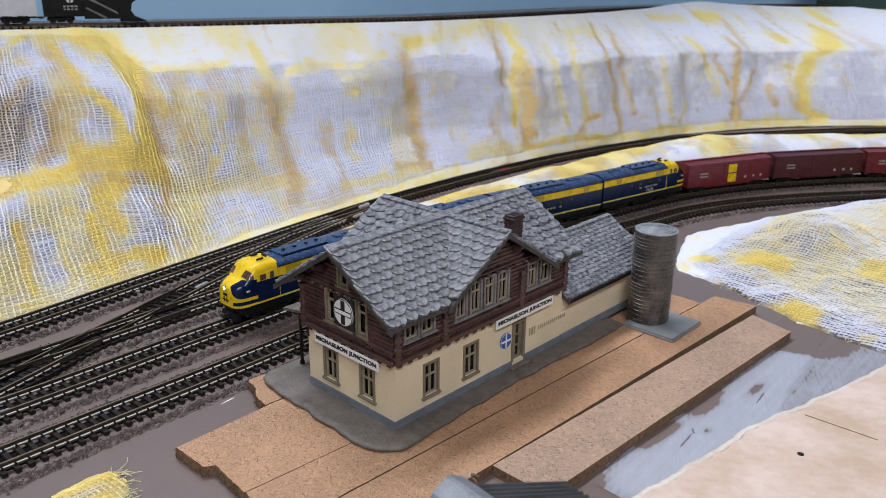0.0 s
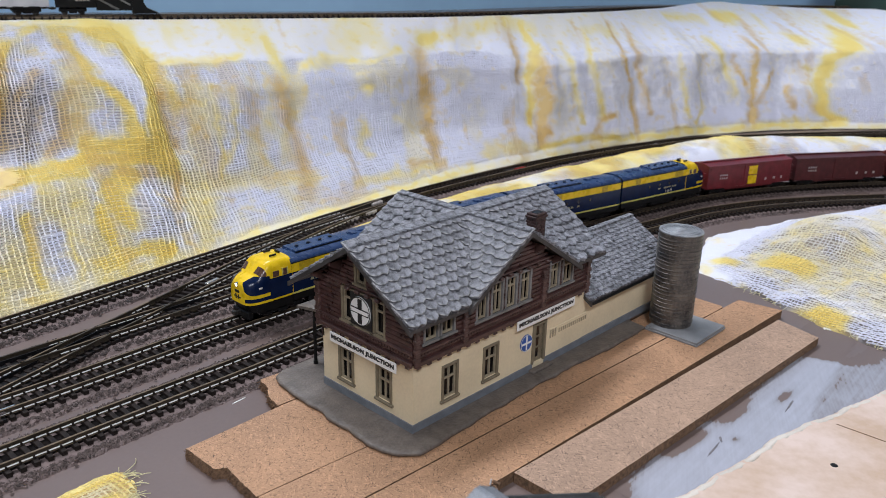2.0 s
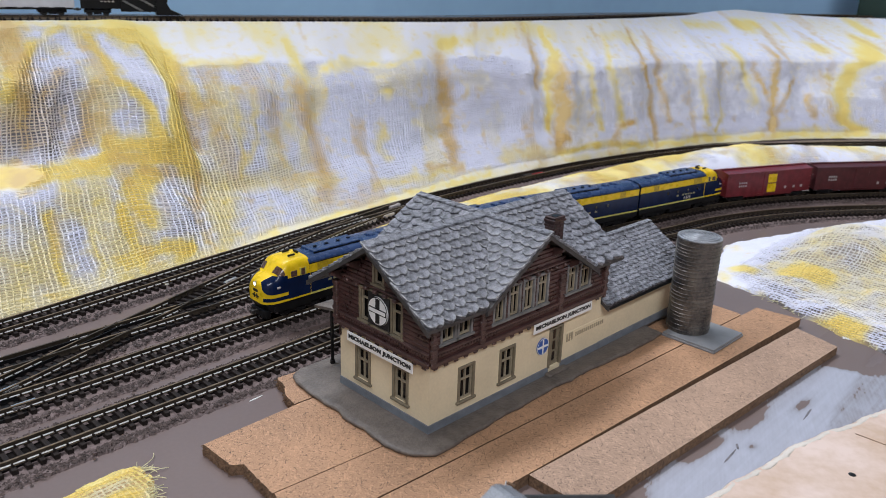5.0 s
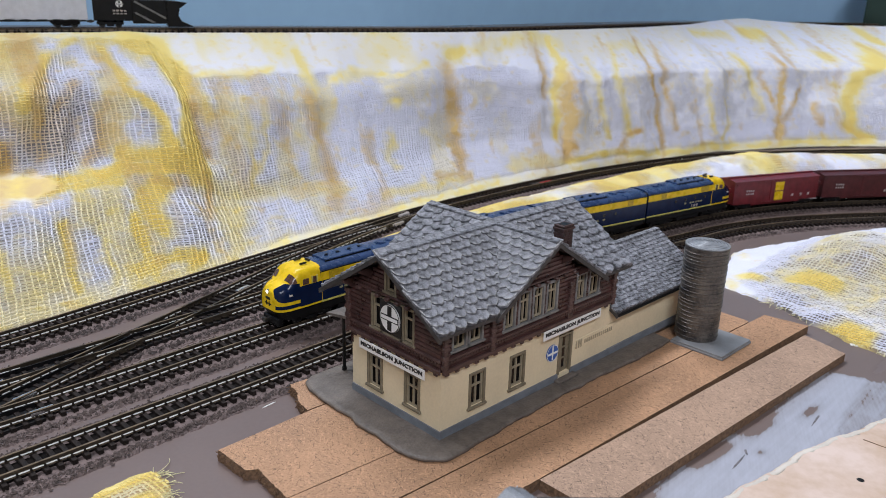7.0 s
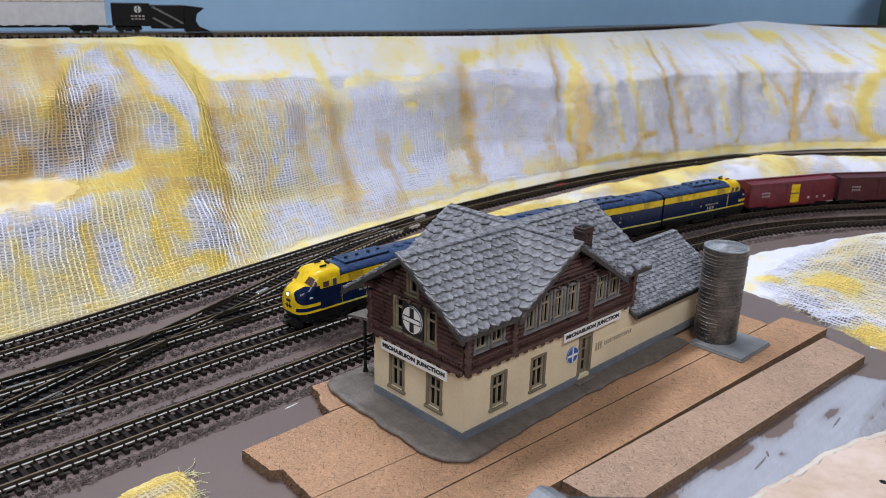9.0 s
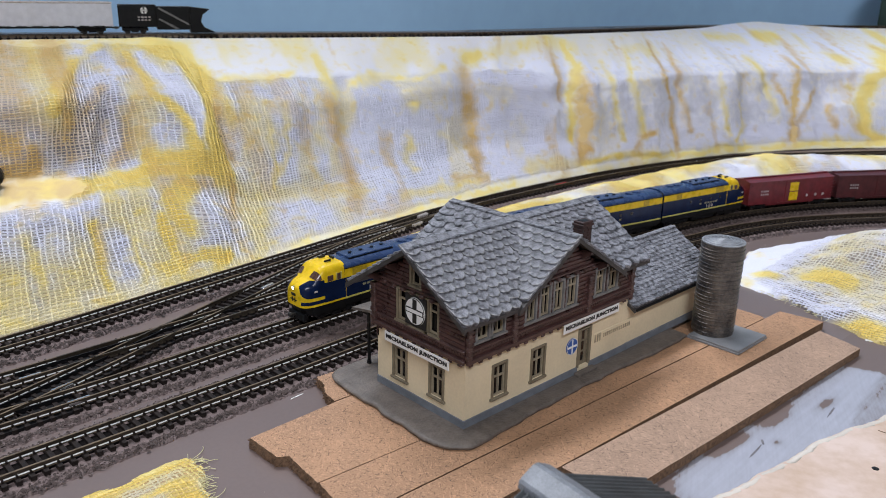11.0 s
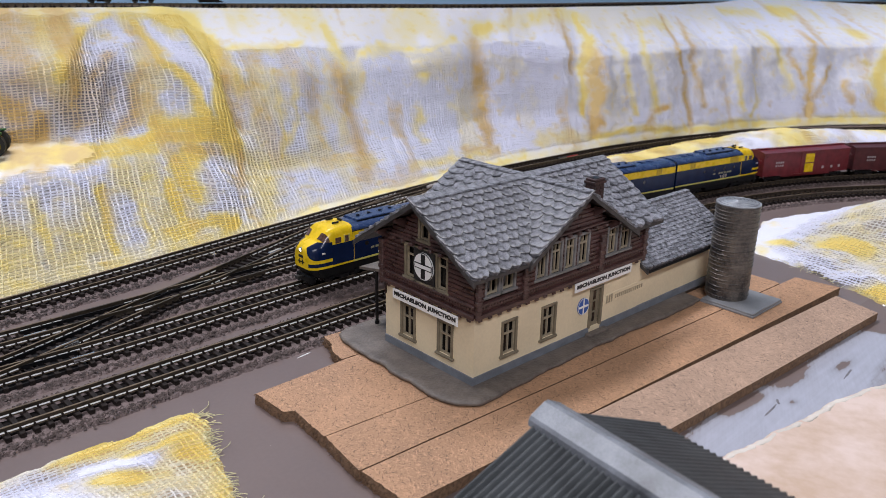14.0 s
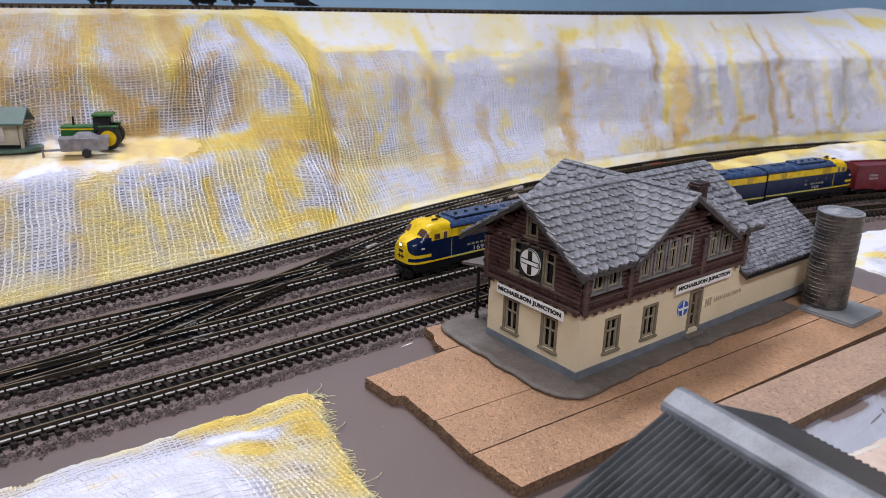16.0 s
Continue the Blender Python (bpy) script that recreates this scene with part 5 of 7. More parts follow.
# timber upper storey: round logs one above another, corner posts, sill beams and dentils
UPF = [(3.4, 8.4, 31.6, 38.2), (9.8, 14.8, 31.6, 38.2), (24.2, 28.6, 31.3, 40.8), (30.6, 35.2, 31.3, 40.8), (37.0, 41.6, 31.3, 40.8), (43.4, 48.2, 31.3, 40.8), (58.2, 62.8, 31.4, 39.8), (65.0, 70.2, 31.4, 39.8)]
UPE = [(10.6, 14.8, 30.4, 40.2), (15.6, 23.4, 30.4, 40.2), (24.2, 28.4, 30.4, 40.2)]
TOPWIN = (18.4, 22.4, 43.2, 49.4)


def logs(name, plane, base, a0, a1, z0, z1, holes, roof, parent):
    """Log siding: half-round courses, cut where windows sit and under the slope of the roof."""
    back = bmesh.new()
    h = 1.35
    z = z0
    ob = None
    pieces = []
    while z < z1 - 0.2:
        cuts = sorted([(q[0] - 0.7, q[1] + 0.7) for q in holes if q[2] - 0.9 < z + h and q[3] + 0.7 > z])
        lo, hi = roof(z + h)
        lo, hi = max(a0, lo), min(a1, hi)
        spans, at = [], lo
        for c0, c1 in cuts:
            if c0 > at:
                spans.append((at, min(c0, hi)))
            at = max(at, c1)
        if at < hi:
            spans.append((at, hi))
        for s0, s1 in spans:
            if s1 - s0 < 0.3:
                continue
            prof = [(-1.2, 0), (0.1, 0.02), (0.38, 0.2), (0.44, 0.68), (0.4, 1.12), (0.1, h - 0.02), (-1.2, h)]
            P = (lambda a, o, zz: (a, base - o, zz)) if plane == "y" else (lambda a, o, zz: (base - o, a, zz))
            bm = bmesh.new()
            solid(bm, [P(s0, o, z + y) for o, y in prof], [P(s1, o, z + y) for o, y in prof])
            pieces.append(fix(bm))
            put(back, plane, base, s0, s1, -1.6, -1.2, z, z + h)
        z += h
    ob = part(name, back, LOG, parent, "dark brown log siding")
    for bm in pieces:
        part("log", bm, LOG, ob)
    return ob


def under_x(z):
    return (-99, 99) if z < 40 else (19.5 - (54.2 - z) / SLOPE, 19.5 + (54.2 - z) / SLOPE)


def under_y(z):
    return (-99, 199) if z < 40 else (42.6 - (53.4 - z) / SLOPE, 42.6 + (53.4 - z) / SLOPE)


logs("front_log_wall", "y", -0.6, 0, 79.2, 25.9, 53.4, UPF, under_y, st)
logs("end_log_wall", "x", -0.6, -0.6, 39.6, 25.9, 54, UPE + [TOPWIN], under_x, st)
part("back_log_wall", boxes((0, 79.2, 38.4, 39.6, 21, 40)), LOG, st)
part("side_log_wall", boxes((78, 79.3, 0.6, 38.4, 25, 40)), LOG, st)
for q in UPF:
    window("y", -0.6, *q, st, cross=0.7, trim=GREYFRAME)
for q in (UPE[0], UPE[2], TOPWIN):
    window("x", -0.6, *q, st, cross=0.7)
window("x", -0.6, *UPE[1], st, cross=0.7)

bm = bmesh.new()
for plane, a1 in (("y", 79.5), ("x", 39.9)):
    put(bm, plane, -0.6, -0.9, a1, 0.35, 1.15, 25.5, 26.9, 0.2)
part("sill_beam", bm, TRIM, st)
bm = bmesh.new()
for plane, a1 in (("y", 79.5), ("x", 39.9)):
    put(bm, plane, -0.6, -0.9, a1, 0.35, 0.95, 28.9, 29.7, 0.15)
part("upper_beam", bm, TRIM, st)
bm = bmesh.new()
for plane, a1 in (("y", 78.5), ("x", 39.5)):
    for a in np.arange(-0.4, a1, 1.15):
        put(bm, plane, -0.6, a, a + 0.6, 0.5, 0.95, 28.2, 28.9)
    for a in np.arange(0.2, a1, 3.9):
        put(bm, plane, -0.6, a, a + 1.6, 0.3, 0.95, 24.6, 25.5, 0.2)
tagged(part("dentil", bm, TRIM, st), "row of small carved dentils", kind="stuff")
for a, plane in ((0.0, "y"), (18.9, "y"), (54.6, "y"), (78.6, "y"), (39.2, "x")):
    bm = bmesh.new()
    put(bm, plane, -0.6, a - 0.8, a + 0.8, 0.2, 1.2, 25.4, 38.6, 0.2)
    for z in np.arange(27, 38, 2.7):
        put(bm, plane, -0.6, a - 1.15, a + 1.15, 0.2, 1.35, z, z + 1.4, 0.2)
    part("corner_post", bm, TRIM, st)
bm = bmesh.new()
for a in np.arange(3, 37, 4.2):
    put(bm, "x", -0.6, a, a + 1.6, 0.2, 1.9, 40.6, 41.7, 0.25)
put(bm, "x", -0.6, 0, 39, 0.3, 1.1, 41.6, 42.4, 0.15)
part("gable_bracket", bm, TRIM, st)
bm = bmesh.new()
for a in np.arange(28, 57, 4.4):
    put(bm, "y", -0.6, a, a + 1.6, 0.2, 1.7, 41.6, 42.6, 0.25)
put(bm, "y", -0.6, 26.5, 58.7, 0.3, 1.1, 42.6, 43.3, 0.15)
part("gable_bracket", bm, TRIM, st)


# roof: decks, shingles, ridge tiles, barge boards
def hx(y, y0=-4.5, ym=20.5):
    return EAVE + SLOPE * (y - y0) if y < ym else EAVE + SLOPE * (ym - y0) - SLOPE * (y - ym)


def hy(x):
    return 54.9 - SLOPE * abs(x - 42.6)


def ha(y):
    return 21.5 + 0.62 * (y + 3) if y < 18.8 else 21.5 + 0.62 * 21.8 - 0.62 * (y - 18.8)


def deck(label, ring, t=1.0):
    bm = bmesh.new()
    solid(bm, [(x, y, z - t) for x, y, z in ring], ring)
    return part("roof_deck", fix(bm), DECK, st, label)


P3 = lambda h, *pts: [(x, y, h(x, y)) for x, y in pts]
fx_, fy_ = (lambda x, y: hx(y)), (lambda x, y: hy(x))
deck("grey roof deck", P3(fx_, (-5.2, -4.5), (17.6, -4.5), (42.6, 20.5), (-5.2, 20.5)))
deck("grey roof deck", P3(fx_, (67.6, -4.5), (83.5, -4.5), (83.5, 20.5), (42.6, 20.5)))
deck("grey roof deck", P3(fx_, (-5.2, 20.5), (42.6, 20.5), (15.1, 48), (-5.2, 48)))
deck("grey roof deck", P3(fx_, (42.6, 20.5), (83.5, 20.5), (83.5, 48), (70.1, 48)))
deck("grey roof deck", P3(fy_, (16.8, -4.5), (42.6, -4.5), (42.6, 20.5)))
deck("grey roof deck", P3(fy_, (42.6, -4.5), (68.6, -4.5), (42.6, 20.5)))
deck("grey roof deck", P3(fy_, (42.6, 20.5), (42.6, 51), (14, 51), (14, 49)))
deck("grey roof deck", P3(fy_, (42.6, 51), (42.6, 20.5), (71, 49), (71, 51)))
deck("grey annex roof deck", [(79.5, -3, ha(-3)), (137, -3, ha(-3)), (137, 18.8, ha(18.8)), (79.5, 18.8, ha(18.8))])
deck("grey annex roof deck", [(79.5, 18.8, ha(18.8)), (137, 18.8, ha(18.8)), (137, 41, ha(41)), (79.5, 41, ha(41))])


def shingle(w, l, t, seed):
    """One slate with a worn, bevelled, pointed lower edge; x across, y up the slope."""
    r = random.Random(seed)
    j = lambda a: r.uniform(-a, a) * 1.7
    pts = [(-w / 2, l * 0.6), (-w / 2, -l * 0.22 + j(0.2)), (-w * 0.32, -l * 0.40 + j(0.15)), (w * 0.05 + j(0.4), -l * 0.52 + j(0.1)), (w * 0.36, -l * 0.38 + j(0.15)), (w / 2, -l * 0.2 + j(0.2)), (w / 2, l * 0.6)]
    lift = lambda y: t * (1.3 - 1.05 * (y + l * 0.5) / (l * 1.1))
    low = [(x, y, -0.15) for x, y in pts]
    mid = [(x, y, lift(y)) for x, y in pts]
    top = [(x * 0.9, y * 0.92 + 0.04, lift(y) + 0.14) for x, y in pts]
    bm = bmesh.new()
    rings = [[bm.verts.new(p) for p in ring] for ring in (low, mid, top)]
    n = len(pts)
    bm.faces.new(rings[2])
    for lo, hi in zip(rings, rings[1:]):
        for i in range(n):
            bm.faces.new((lo[i], lo[(i + 1) % n], hi[(i + 1) % n], hi[i]))
    fix(bm)
    bmesh.ops.scale(bm, vec=(S, S, S), verts=bm.verts)
    me = bpy.data.meshes.new("shingle")
    bm.to_mesh(me)
    bm.free()
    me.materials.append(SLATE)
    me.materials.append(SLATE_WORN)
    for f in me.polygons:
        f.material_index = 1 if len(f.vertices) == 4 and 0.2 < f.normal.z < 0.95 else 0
    return me


BIG = [shingle(4.9 + 0.5 * (k % 3 - 1), 4.9, 0.8, k) for k in range(8)]
SMALL = [shingle(2.8, 2.9, 0.5, 20 + k) for k in range(6)]
shingle_rng = random.Random(11)


def lay(meshes, e0, up0, along_axis, slope_sign, length, rise_run, height, keep, near, wx, ly, slope):
    """Courses of shingles on one roof plane. along_axis: the eave's direction; slope_sign: the way up."""
    far_v, far_f, off = [], [], 0
    c = 1 / math.hypot(1, slope)
    row, d = 0, ly * 0.8
    while d < rise_run / c:
        run = d * c
        for k in range(int(length / wx) + 2):
            a = e0 + (k + (0.5 if row % 2 else 0)) * wx + shingle_rng.uniform(-0.5, 0.5)
            if not e0 - 0.6 * wx < a < e0 + length + 0.6 * wx:
                continue
            a = min(max(a, e0 + 0.5 * wx), e0 + length - 0.5 * wx)
            o = up0 + slope_sign * run
            x, y = (a, o) if along_axis == "x" else (o, a)
            z = height(x, y)
            if not keep(x, y, z):
                continue
            ang = {("x", 1): 0, ("x", -1): 180, ("y", 1): -90, ("y", -1): 90}[along_axis, slope_sign]
            m = Matrix.Translation((x * S, y * S, (z + 0.05) * S)) @ pose(0, 0, 0, 0, 0, ang) @ pose(0, 0, 0, math.degrees(math.atan(slope)) + shingle_rng.uniform(-1.5, 1.0), shingle_rng.uniform(-1.5, 1.5), shingle_rng.uniform(-4, 4))
            me = meshes[shingle_rng.randrange(len(meshes))]
            if near(x, y):
                ob = new("shingle", me)
                ob.matrix_world = m
                ob.parent = st
            else:
                v = np.array([(m @ p.co)[:] for p in me.vertices]) / S
                far_v.append(v)
                far_f += [tuple(i + off for i in p.vertices) for p in me.polygons]
                off += len(v)
        d += ly
        row += 1
    if far_v:
        tagged(raw("shingle", np.concatenate(far_v), far_f, SLATE, st), "grey slate shingles", kind="stuff")


never = lambda x, y: False
close = lambda x, y: x < 60
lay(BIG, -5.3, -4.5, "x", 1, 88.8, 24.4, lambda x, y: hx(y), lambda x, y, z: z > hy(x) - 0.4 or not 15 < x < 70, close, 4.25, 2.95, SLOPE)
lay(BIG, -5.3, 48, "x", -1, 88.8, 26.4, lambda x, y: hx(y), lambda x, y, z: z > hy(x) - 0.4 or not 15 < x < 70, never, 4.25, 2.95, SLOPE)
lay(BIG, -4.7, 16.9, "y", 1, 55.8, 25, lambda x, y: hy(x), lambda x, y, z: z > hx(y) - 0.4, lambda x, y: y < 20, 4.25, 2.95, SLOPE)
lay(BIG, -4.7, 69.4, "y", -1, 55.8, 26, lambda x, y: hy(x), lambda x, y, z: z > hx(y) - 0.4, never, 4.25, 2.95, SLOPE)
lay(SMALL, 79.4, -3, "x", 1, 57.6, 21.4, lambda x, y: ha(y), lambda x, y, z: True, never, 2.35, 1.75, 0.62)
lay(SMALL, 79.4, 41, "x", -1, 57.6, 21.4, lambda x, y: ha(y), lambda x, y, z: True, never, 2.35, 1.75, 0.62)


def ridge(a, b, step=2.6, w=1.5):
    a, b = Vector(a), Vector(b)
    n = int((b - a).length / step)
    beam = bmesh.new()
    o = Vector((0.3, 0, 0)) if abs(b.y - a.y) > 1 else Vector((0, 0.3, 0))
    solid(beam, [a - o, a + o, b + o, b - o], [p - Vector((0, 0, 0.8)) for p in (a - o, a + o, b + o, b - o)])
    cap = part("ridge_cap", fix(beam), DECK, st, "row of grey ridge tiles")
    for k in range(n):
        p = a + (b - a) * (k + 0.5) / n
        turn = math.atan2(b.y - a.y, b.x - a.x)
        m = Matrix.LocRotScale(p + Vector((0, 0, 0.25)), Euler((0, 0.08, turn)), (step * 1.02, w * 2, 0.9))
        bm = bmesh.new()
        made = bmesh.ops.create_cube(bm, size=1, matrix=m)["verts"]
        for v in made:
            if (v.co - p).z < 0.2:
                v.co.z -= 0.75
        bmesh.ops.bevel(bm, geom=list({e for v in made for e in v.link_edges}), offset=0.2, segments=1, affect="EDGES")
        part("ridge_tile", bm, SLATE, cap)


ridge((-5.2, 20.5, hx(20.5)), (83.5, 20.5, hx(20.5)))
ridge((42.6, -4.6, hy(42.6)), (42.6, 51, hy(42.6)))
ridge((79.6, 18.8, ha(18.8)), (137.2, 18.8, ha(18.8)), 2.2, 1.2)


def barge(p, q, plane, t=0.9, deep=1.5):
    bm = bmesh.new()
    o = (t, 0, 0) if plane == "x" else (0, t, 0)
    ring = [p, q, (q[0], q[1], q[2] - deep), (p[0], p[1], p[2] - deep)]
    solid(bm, ring, [(x + o[0], y + o[1], z) for x, y, z in ring])
    part("barge_board", fix(bm), DECK, st)


barge((-5.6, -4.7, hx(-4.7)), (-5.6, 20.5, hx(20.5) + 0.1), "x")
barge((-5.6, 20.5, hx(20.5) + 0.1), (-5.6, 48.2, hx(48.2)), "x")
barge((16.7, -4.95, hy(16.7)), (42.6, -4.95, hy(42.6)), "y")
barge((42.6, -4.95, hy(42.6)), (69.6, -4.95, hy(69.6)), "y")
barge((79.2, -3.2, ha(-3.2)), (79.2, 18.8, ha(18.8)), "x")
for y in (2, 11, 29, 37):
    bm = bmesh.new()
    solid(bm, [(-4.9, y - 0.6, hx(y) - 1.2), (-4.9, y + 0.6, hx(y) - 1.2), (-0.9, y + 0.6, hx(y) - 1.2), (-0.9, y - 0.6, hx(y) - 1.2)][::-1], [(-4.9, y - 0.6, hx(y) - 2.2), (-4.9, y + 0.6, hx(y) - 2.2), (-0.9, y + 0.6, hx(y) - 4.4), (-0.9, y - 0.6, hx(y) - 4.4)][::-1])
    part("rafter_end", fix(bm), TRIM, st)
for x in (26, 35, 50, 59):
    bm = bmesh.new()
    solid(bm, [(x - 0.6, -4.4, hy(x) - 1.2), (x + 0.6, -4.4, hy(x) - 1.2), (x + 0.6, -1, hy(x) - 1.2), (x - 0.6, -1, hy(x) - 1.2)], [(x - 0.6, -4.4, hy(x) - 2.2), (x + 0.6, -4.4, hy(x) - 2.2), (x + 0.6, -1, hy(x) - 4.4), (x - 0.6, -1, hy(x) - 4.4)])
    part("rafter_end", fix(bm), TRIM, st)
part("gutter", boxes((80, 137, -3.7, -2.9, ha(-3) - 1.3, ha(-3) - 0.3), bevel=0.25), BLACK, st)

# chimney of single bricks with a flared cap
chim = part("chimney", boxes((57.0, 61.8, 5.0, 8.6, 43, 53.4)), MORTAR, st, "small dark red brick chimney")
brick_me = bpy.data.meshes.new("brick")
bm = boxes((-0.9, 0.9, -0.18, 0.18, -0.36, 0.36), bevel=0.08)
bmesh.ops.scale(bm, vec=(S, S, S), verts=bm.verts)
bm.to_mesh(brick_me)
bm.free()
brick_me.materials.append(BRICK)
for r in range(11):
    z = 44.2 + r * 0.86
    for k in range(2):
        ob = new("brick", brick_me)
        ob.matrix_world = pose((58.1 + k * 2.1 + (0.5 if r % 2 else 0)) * S, 4.98 * S, z * S)
        ob.parent = chim
    for k in range(2):
        ob = new("brick", brick_me)
        ob.matrix_world = pose(56.98 * S, (5.8 + k * 1.95 + (0.3 if r % 2 else 0)) * S, z * S, 0, 0, 90)
        ob.parent = chim
part("cap", boxes((56.5, 62.3, 4.5, 9.1, 53.2, 54.0), (56.8, 62.0, 4.8, 8.8, 54.0, 54.8), bevel=0.15), BRICK, chim)
part("flue", boxes((57.8, 61.0, 5.6, 8.0, 54.7, 54.9)), BLACK, chim)

# rear canopy on posts
part("canopy", fix((lambda b: (solid(b, [(4.5, 39.4, 25.8), (74, 39.4, 25.8), (74, 58.5, 22.3), (4.5, 58.5, 22.3)], [(4.5, 39.4, 26.7), (74, 39.4, 26.7), (74, 58.5, 23.2), (4.5, 58.5, 23.2)]), b)[1])(bmesh.new())), SLAB, st, "grey platform canopy")
for x in (5.8, 28, 50, 72):
    bm = bmesh.new()
    cyl(bm, x, 51, 4.6, 24, 0.55, seg=10)
    cyl(bm, x, 51, 4.6, 6.0, 0.8, seg=10)
    part("canopy_post", bm, BLACK, st)


# signs: lettering, badges and the moulded panel
def lettering(name, text, width, height, mat, parent, m, thick=0.12, bold=0.0):
    cu = bpy.data.curves.new(name, "FONT")
    cu.body, cu.size, cu.extrude, cu.align_x, cu.align_y, cu.offset = text, 1.0, 0.02, "CENTER", "CENTER", bold
    cu.space_character = 1.12
    tmp = new(name, cu)
    me = bpy.data.meshes.new_from_object(tmp.evaluated_get(bpy.context.evaluated_depsgraph_get()))
    bpy.data.objects.remove(tmp)
    v = np.array([p.co[:] for p in me.vertices])
    v -= (v.max(0) + v.min(0)) / 2
    v *= np.array([width, height, thick]) / np.maximum(v.max(0) - v.min(0), 1e-6) * S
    me.vertices.foreach_set("co", v.ravel())
    me.materials.clear()
    me.materials.append(mat)
    ob = new(name, me)
    ob.matrix_world = m
    ob.parent = parent
    return ob


UPRIGHT_Y = pose(0, 0, 0, 90, 0, 0)
UPRIGHT_X = pose(0, 0, 0, 90, 0, -90)
sign = part("name_sign", boxes((41.6, 71.2, -2.0, -1.78, 22.6, 25.7), bevel=0.04), WHITE, st, "white sign reading MICHAELSON JUNCTION")
lettering("sign_lettering", "MICHAELSON JUNCTION", 27.8, 1.75, INK, sign, Matrix.Translation((56.4 * S, -2.04 * S, 24.15 * S)) @ UPRIGHT_Y, bold=0.06)
sign = part("name_sign", boxes((-2.0, -1.78, 4.6, 33.2, 22.0, 25.1), bevel=0.04), WHITE, st, "white sign reading MICHAELSON JUNCTION")
lettering("sign_lettering", "MICHAELSON JUNCTION", 27.0, 1.75, INK, sign, Matrix.Translation((-2.04 * S, 18.9 * S, 23.55 * S)) @ UPRIGHT_X, bold=0.06)


def badge(plane, base, a, z, r, face, mark, parent, panel=None, arm=0.2):
    """A round railway badge with a plain cross, as simple shapes."""
    turn = Euler((math.pi / 2, 0, 0)) if plane == "y" else Euler((0, math.pi / 2, 0))
    at = lambda o: (a, base - o, z) if plane == "y" else (base - o, a, z)
    if panel:
        bm = bmesh.new()
        put(bm, plane, base, a - r * 1.05, a + r * 1.05, 0.5, 0.75, z - r * 1.12, z + r * 1.12)
        parent = part("badge_panel", bm, panel, parent, "black square panel with a round cross badge")
    bm = bmesh.new()
    bmesh.ops.create_cone(bm, cap_ends=True, segments=40, radius1=r, radius2=r, depth=0.3, matrix=Matrix.LocRotScale(at(0.95), turn, None))
    disc = part("badge", bm, face, parent, "round badge with a cross")
    bm = bmesh.new()
    put(bm, plane, base, a - r * arm, a + r * arm, 1.1, 1.2, z - r * 0.86, z + r * 0.86)
    put(bm, plane, base, a - r * 0.86, a + r * 0.86, 1.1, 1.2, z - r * arm, z + r * arm)
    for k in range(40):
        t0, t1 = 2 * math.pi * k / 40, 2 * math.pi * (k + 1) / 40
        P = lambda t, q: ((a + q * math.cos(t), base - 1.15, z + q * math.sin(t)) if plane == "y" else (base - 1.15, a + q * math.cos(t), z + q * math.sin(t)))
        bm.faces.new([bm.verts.new(P(t0, r * 0.93)), bm.verts.new(P(t1, r * 0.93)), bm.verts.new(P(t1, r)), bm.verts.new(P(t0, r))])
    part("badge_cross", bm, mark, disc)
    bm = bmesh.new()
    put(bm, plane, base, a - r * 0.8, a + r * 0.8, 1.2, 1.3, z - r * 0.12, z + r * 0.12)
    part("badge_band", bm, WHITE, disc)


badge("x", -0.6, 19.7, 35.5, 4.3, WHITE, INK, st, INK)
badge("y", 0.75, 48.8, 15.8, 2.85, BADGEBLUE, WHITE, st, arm=0.1)
bm = bmesh.new()
put(bm, "y", 0, 60.6, 82.4, -0.1, 0.22, 13.0, 16.6, 0.12)
panel = part("moulded_panel", bm, CREAM, st, "raised cream panel with worn grey lettering")
bm = bmesh.new()
for k in range(14):
    put(bm, "y", 0, 65.8 + k * 1.15, 66.5 + k * 1.15, 0.2, 0.34, 14.1, 15.5)
for k in range(3):
    put(bm, "y", 0, 61.0 + k * 1.3, 61.8 + k * 1.3, 0.2, 0.34, 13.4, 16.2)
tagged(part("worn_lettering", bm, RELIEF, panel), kind="stuff")

# ---- silo ----
silo = thing("silo", "ribbed weathered grey silo on a square slab", "silo", 120.5, -11.5, 3.2)
part("slab", boxes((-10.8, 11.3, -16.3, 4.2, 0, 0.8), (-10.5, 11.0, -16.0, 3.9, 0.8, 1.5), bevel=0.12), SILOBASE, silo)
prof = []
z = 1.5
ring_rng = random.Random(17)
while z < 35.6:
    h, lip = ring_rng.uniform(1.1, 1.9), ring_rng.uniform(0.1, 0.26)
    h = min(h, 36.3 - z)
    prof += [(7.6, z), (7.58, z + h - 0.5), (7.6 + lip, z + h - 0.36), (7.6 + lip, z + h - 0.12)]
    z += h
prof += [(7.8, 36.3), (7.0, 36.35)]


def turned(name, prof, mat, label=""):
    n = 56
    v = [(r * math.cos(2 * math.pi * i / n), r * math.sin(2 * math.pi * i / n), zz) for r, zz in prof for i in range(n)] + [(0, 0, prof[-1][1])]
    f = [(k * n + i, k * n + (i + 1) % n, (k + 1) * n + (i + 1) % n, (k + 1) * n + i) for k in range(len(prof) - 1) for i in range(n)]
    f += [((len(prof) - 1) * n + i, (len(prof) - 1) * n + (i + 1) % n, len(v) - 1) for i in range(n)]
    return raw(name, v, f, mat, silo, label)


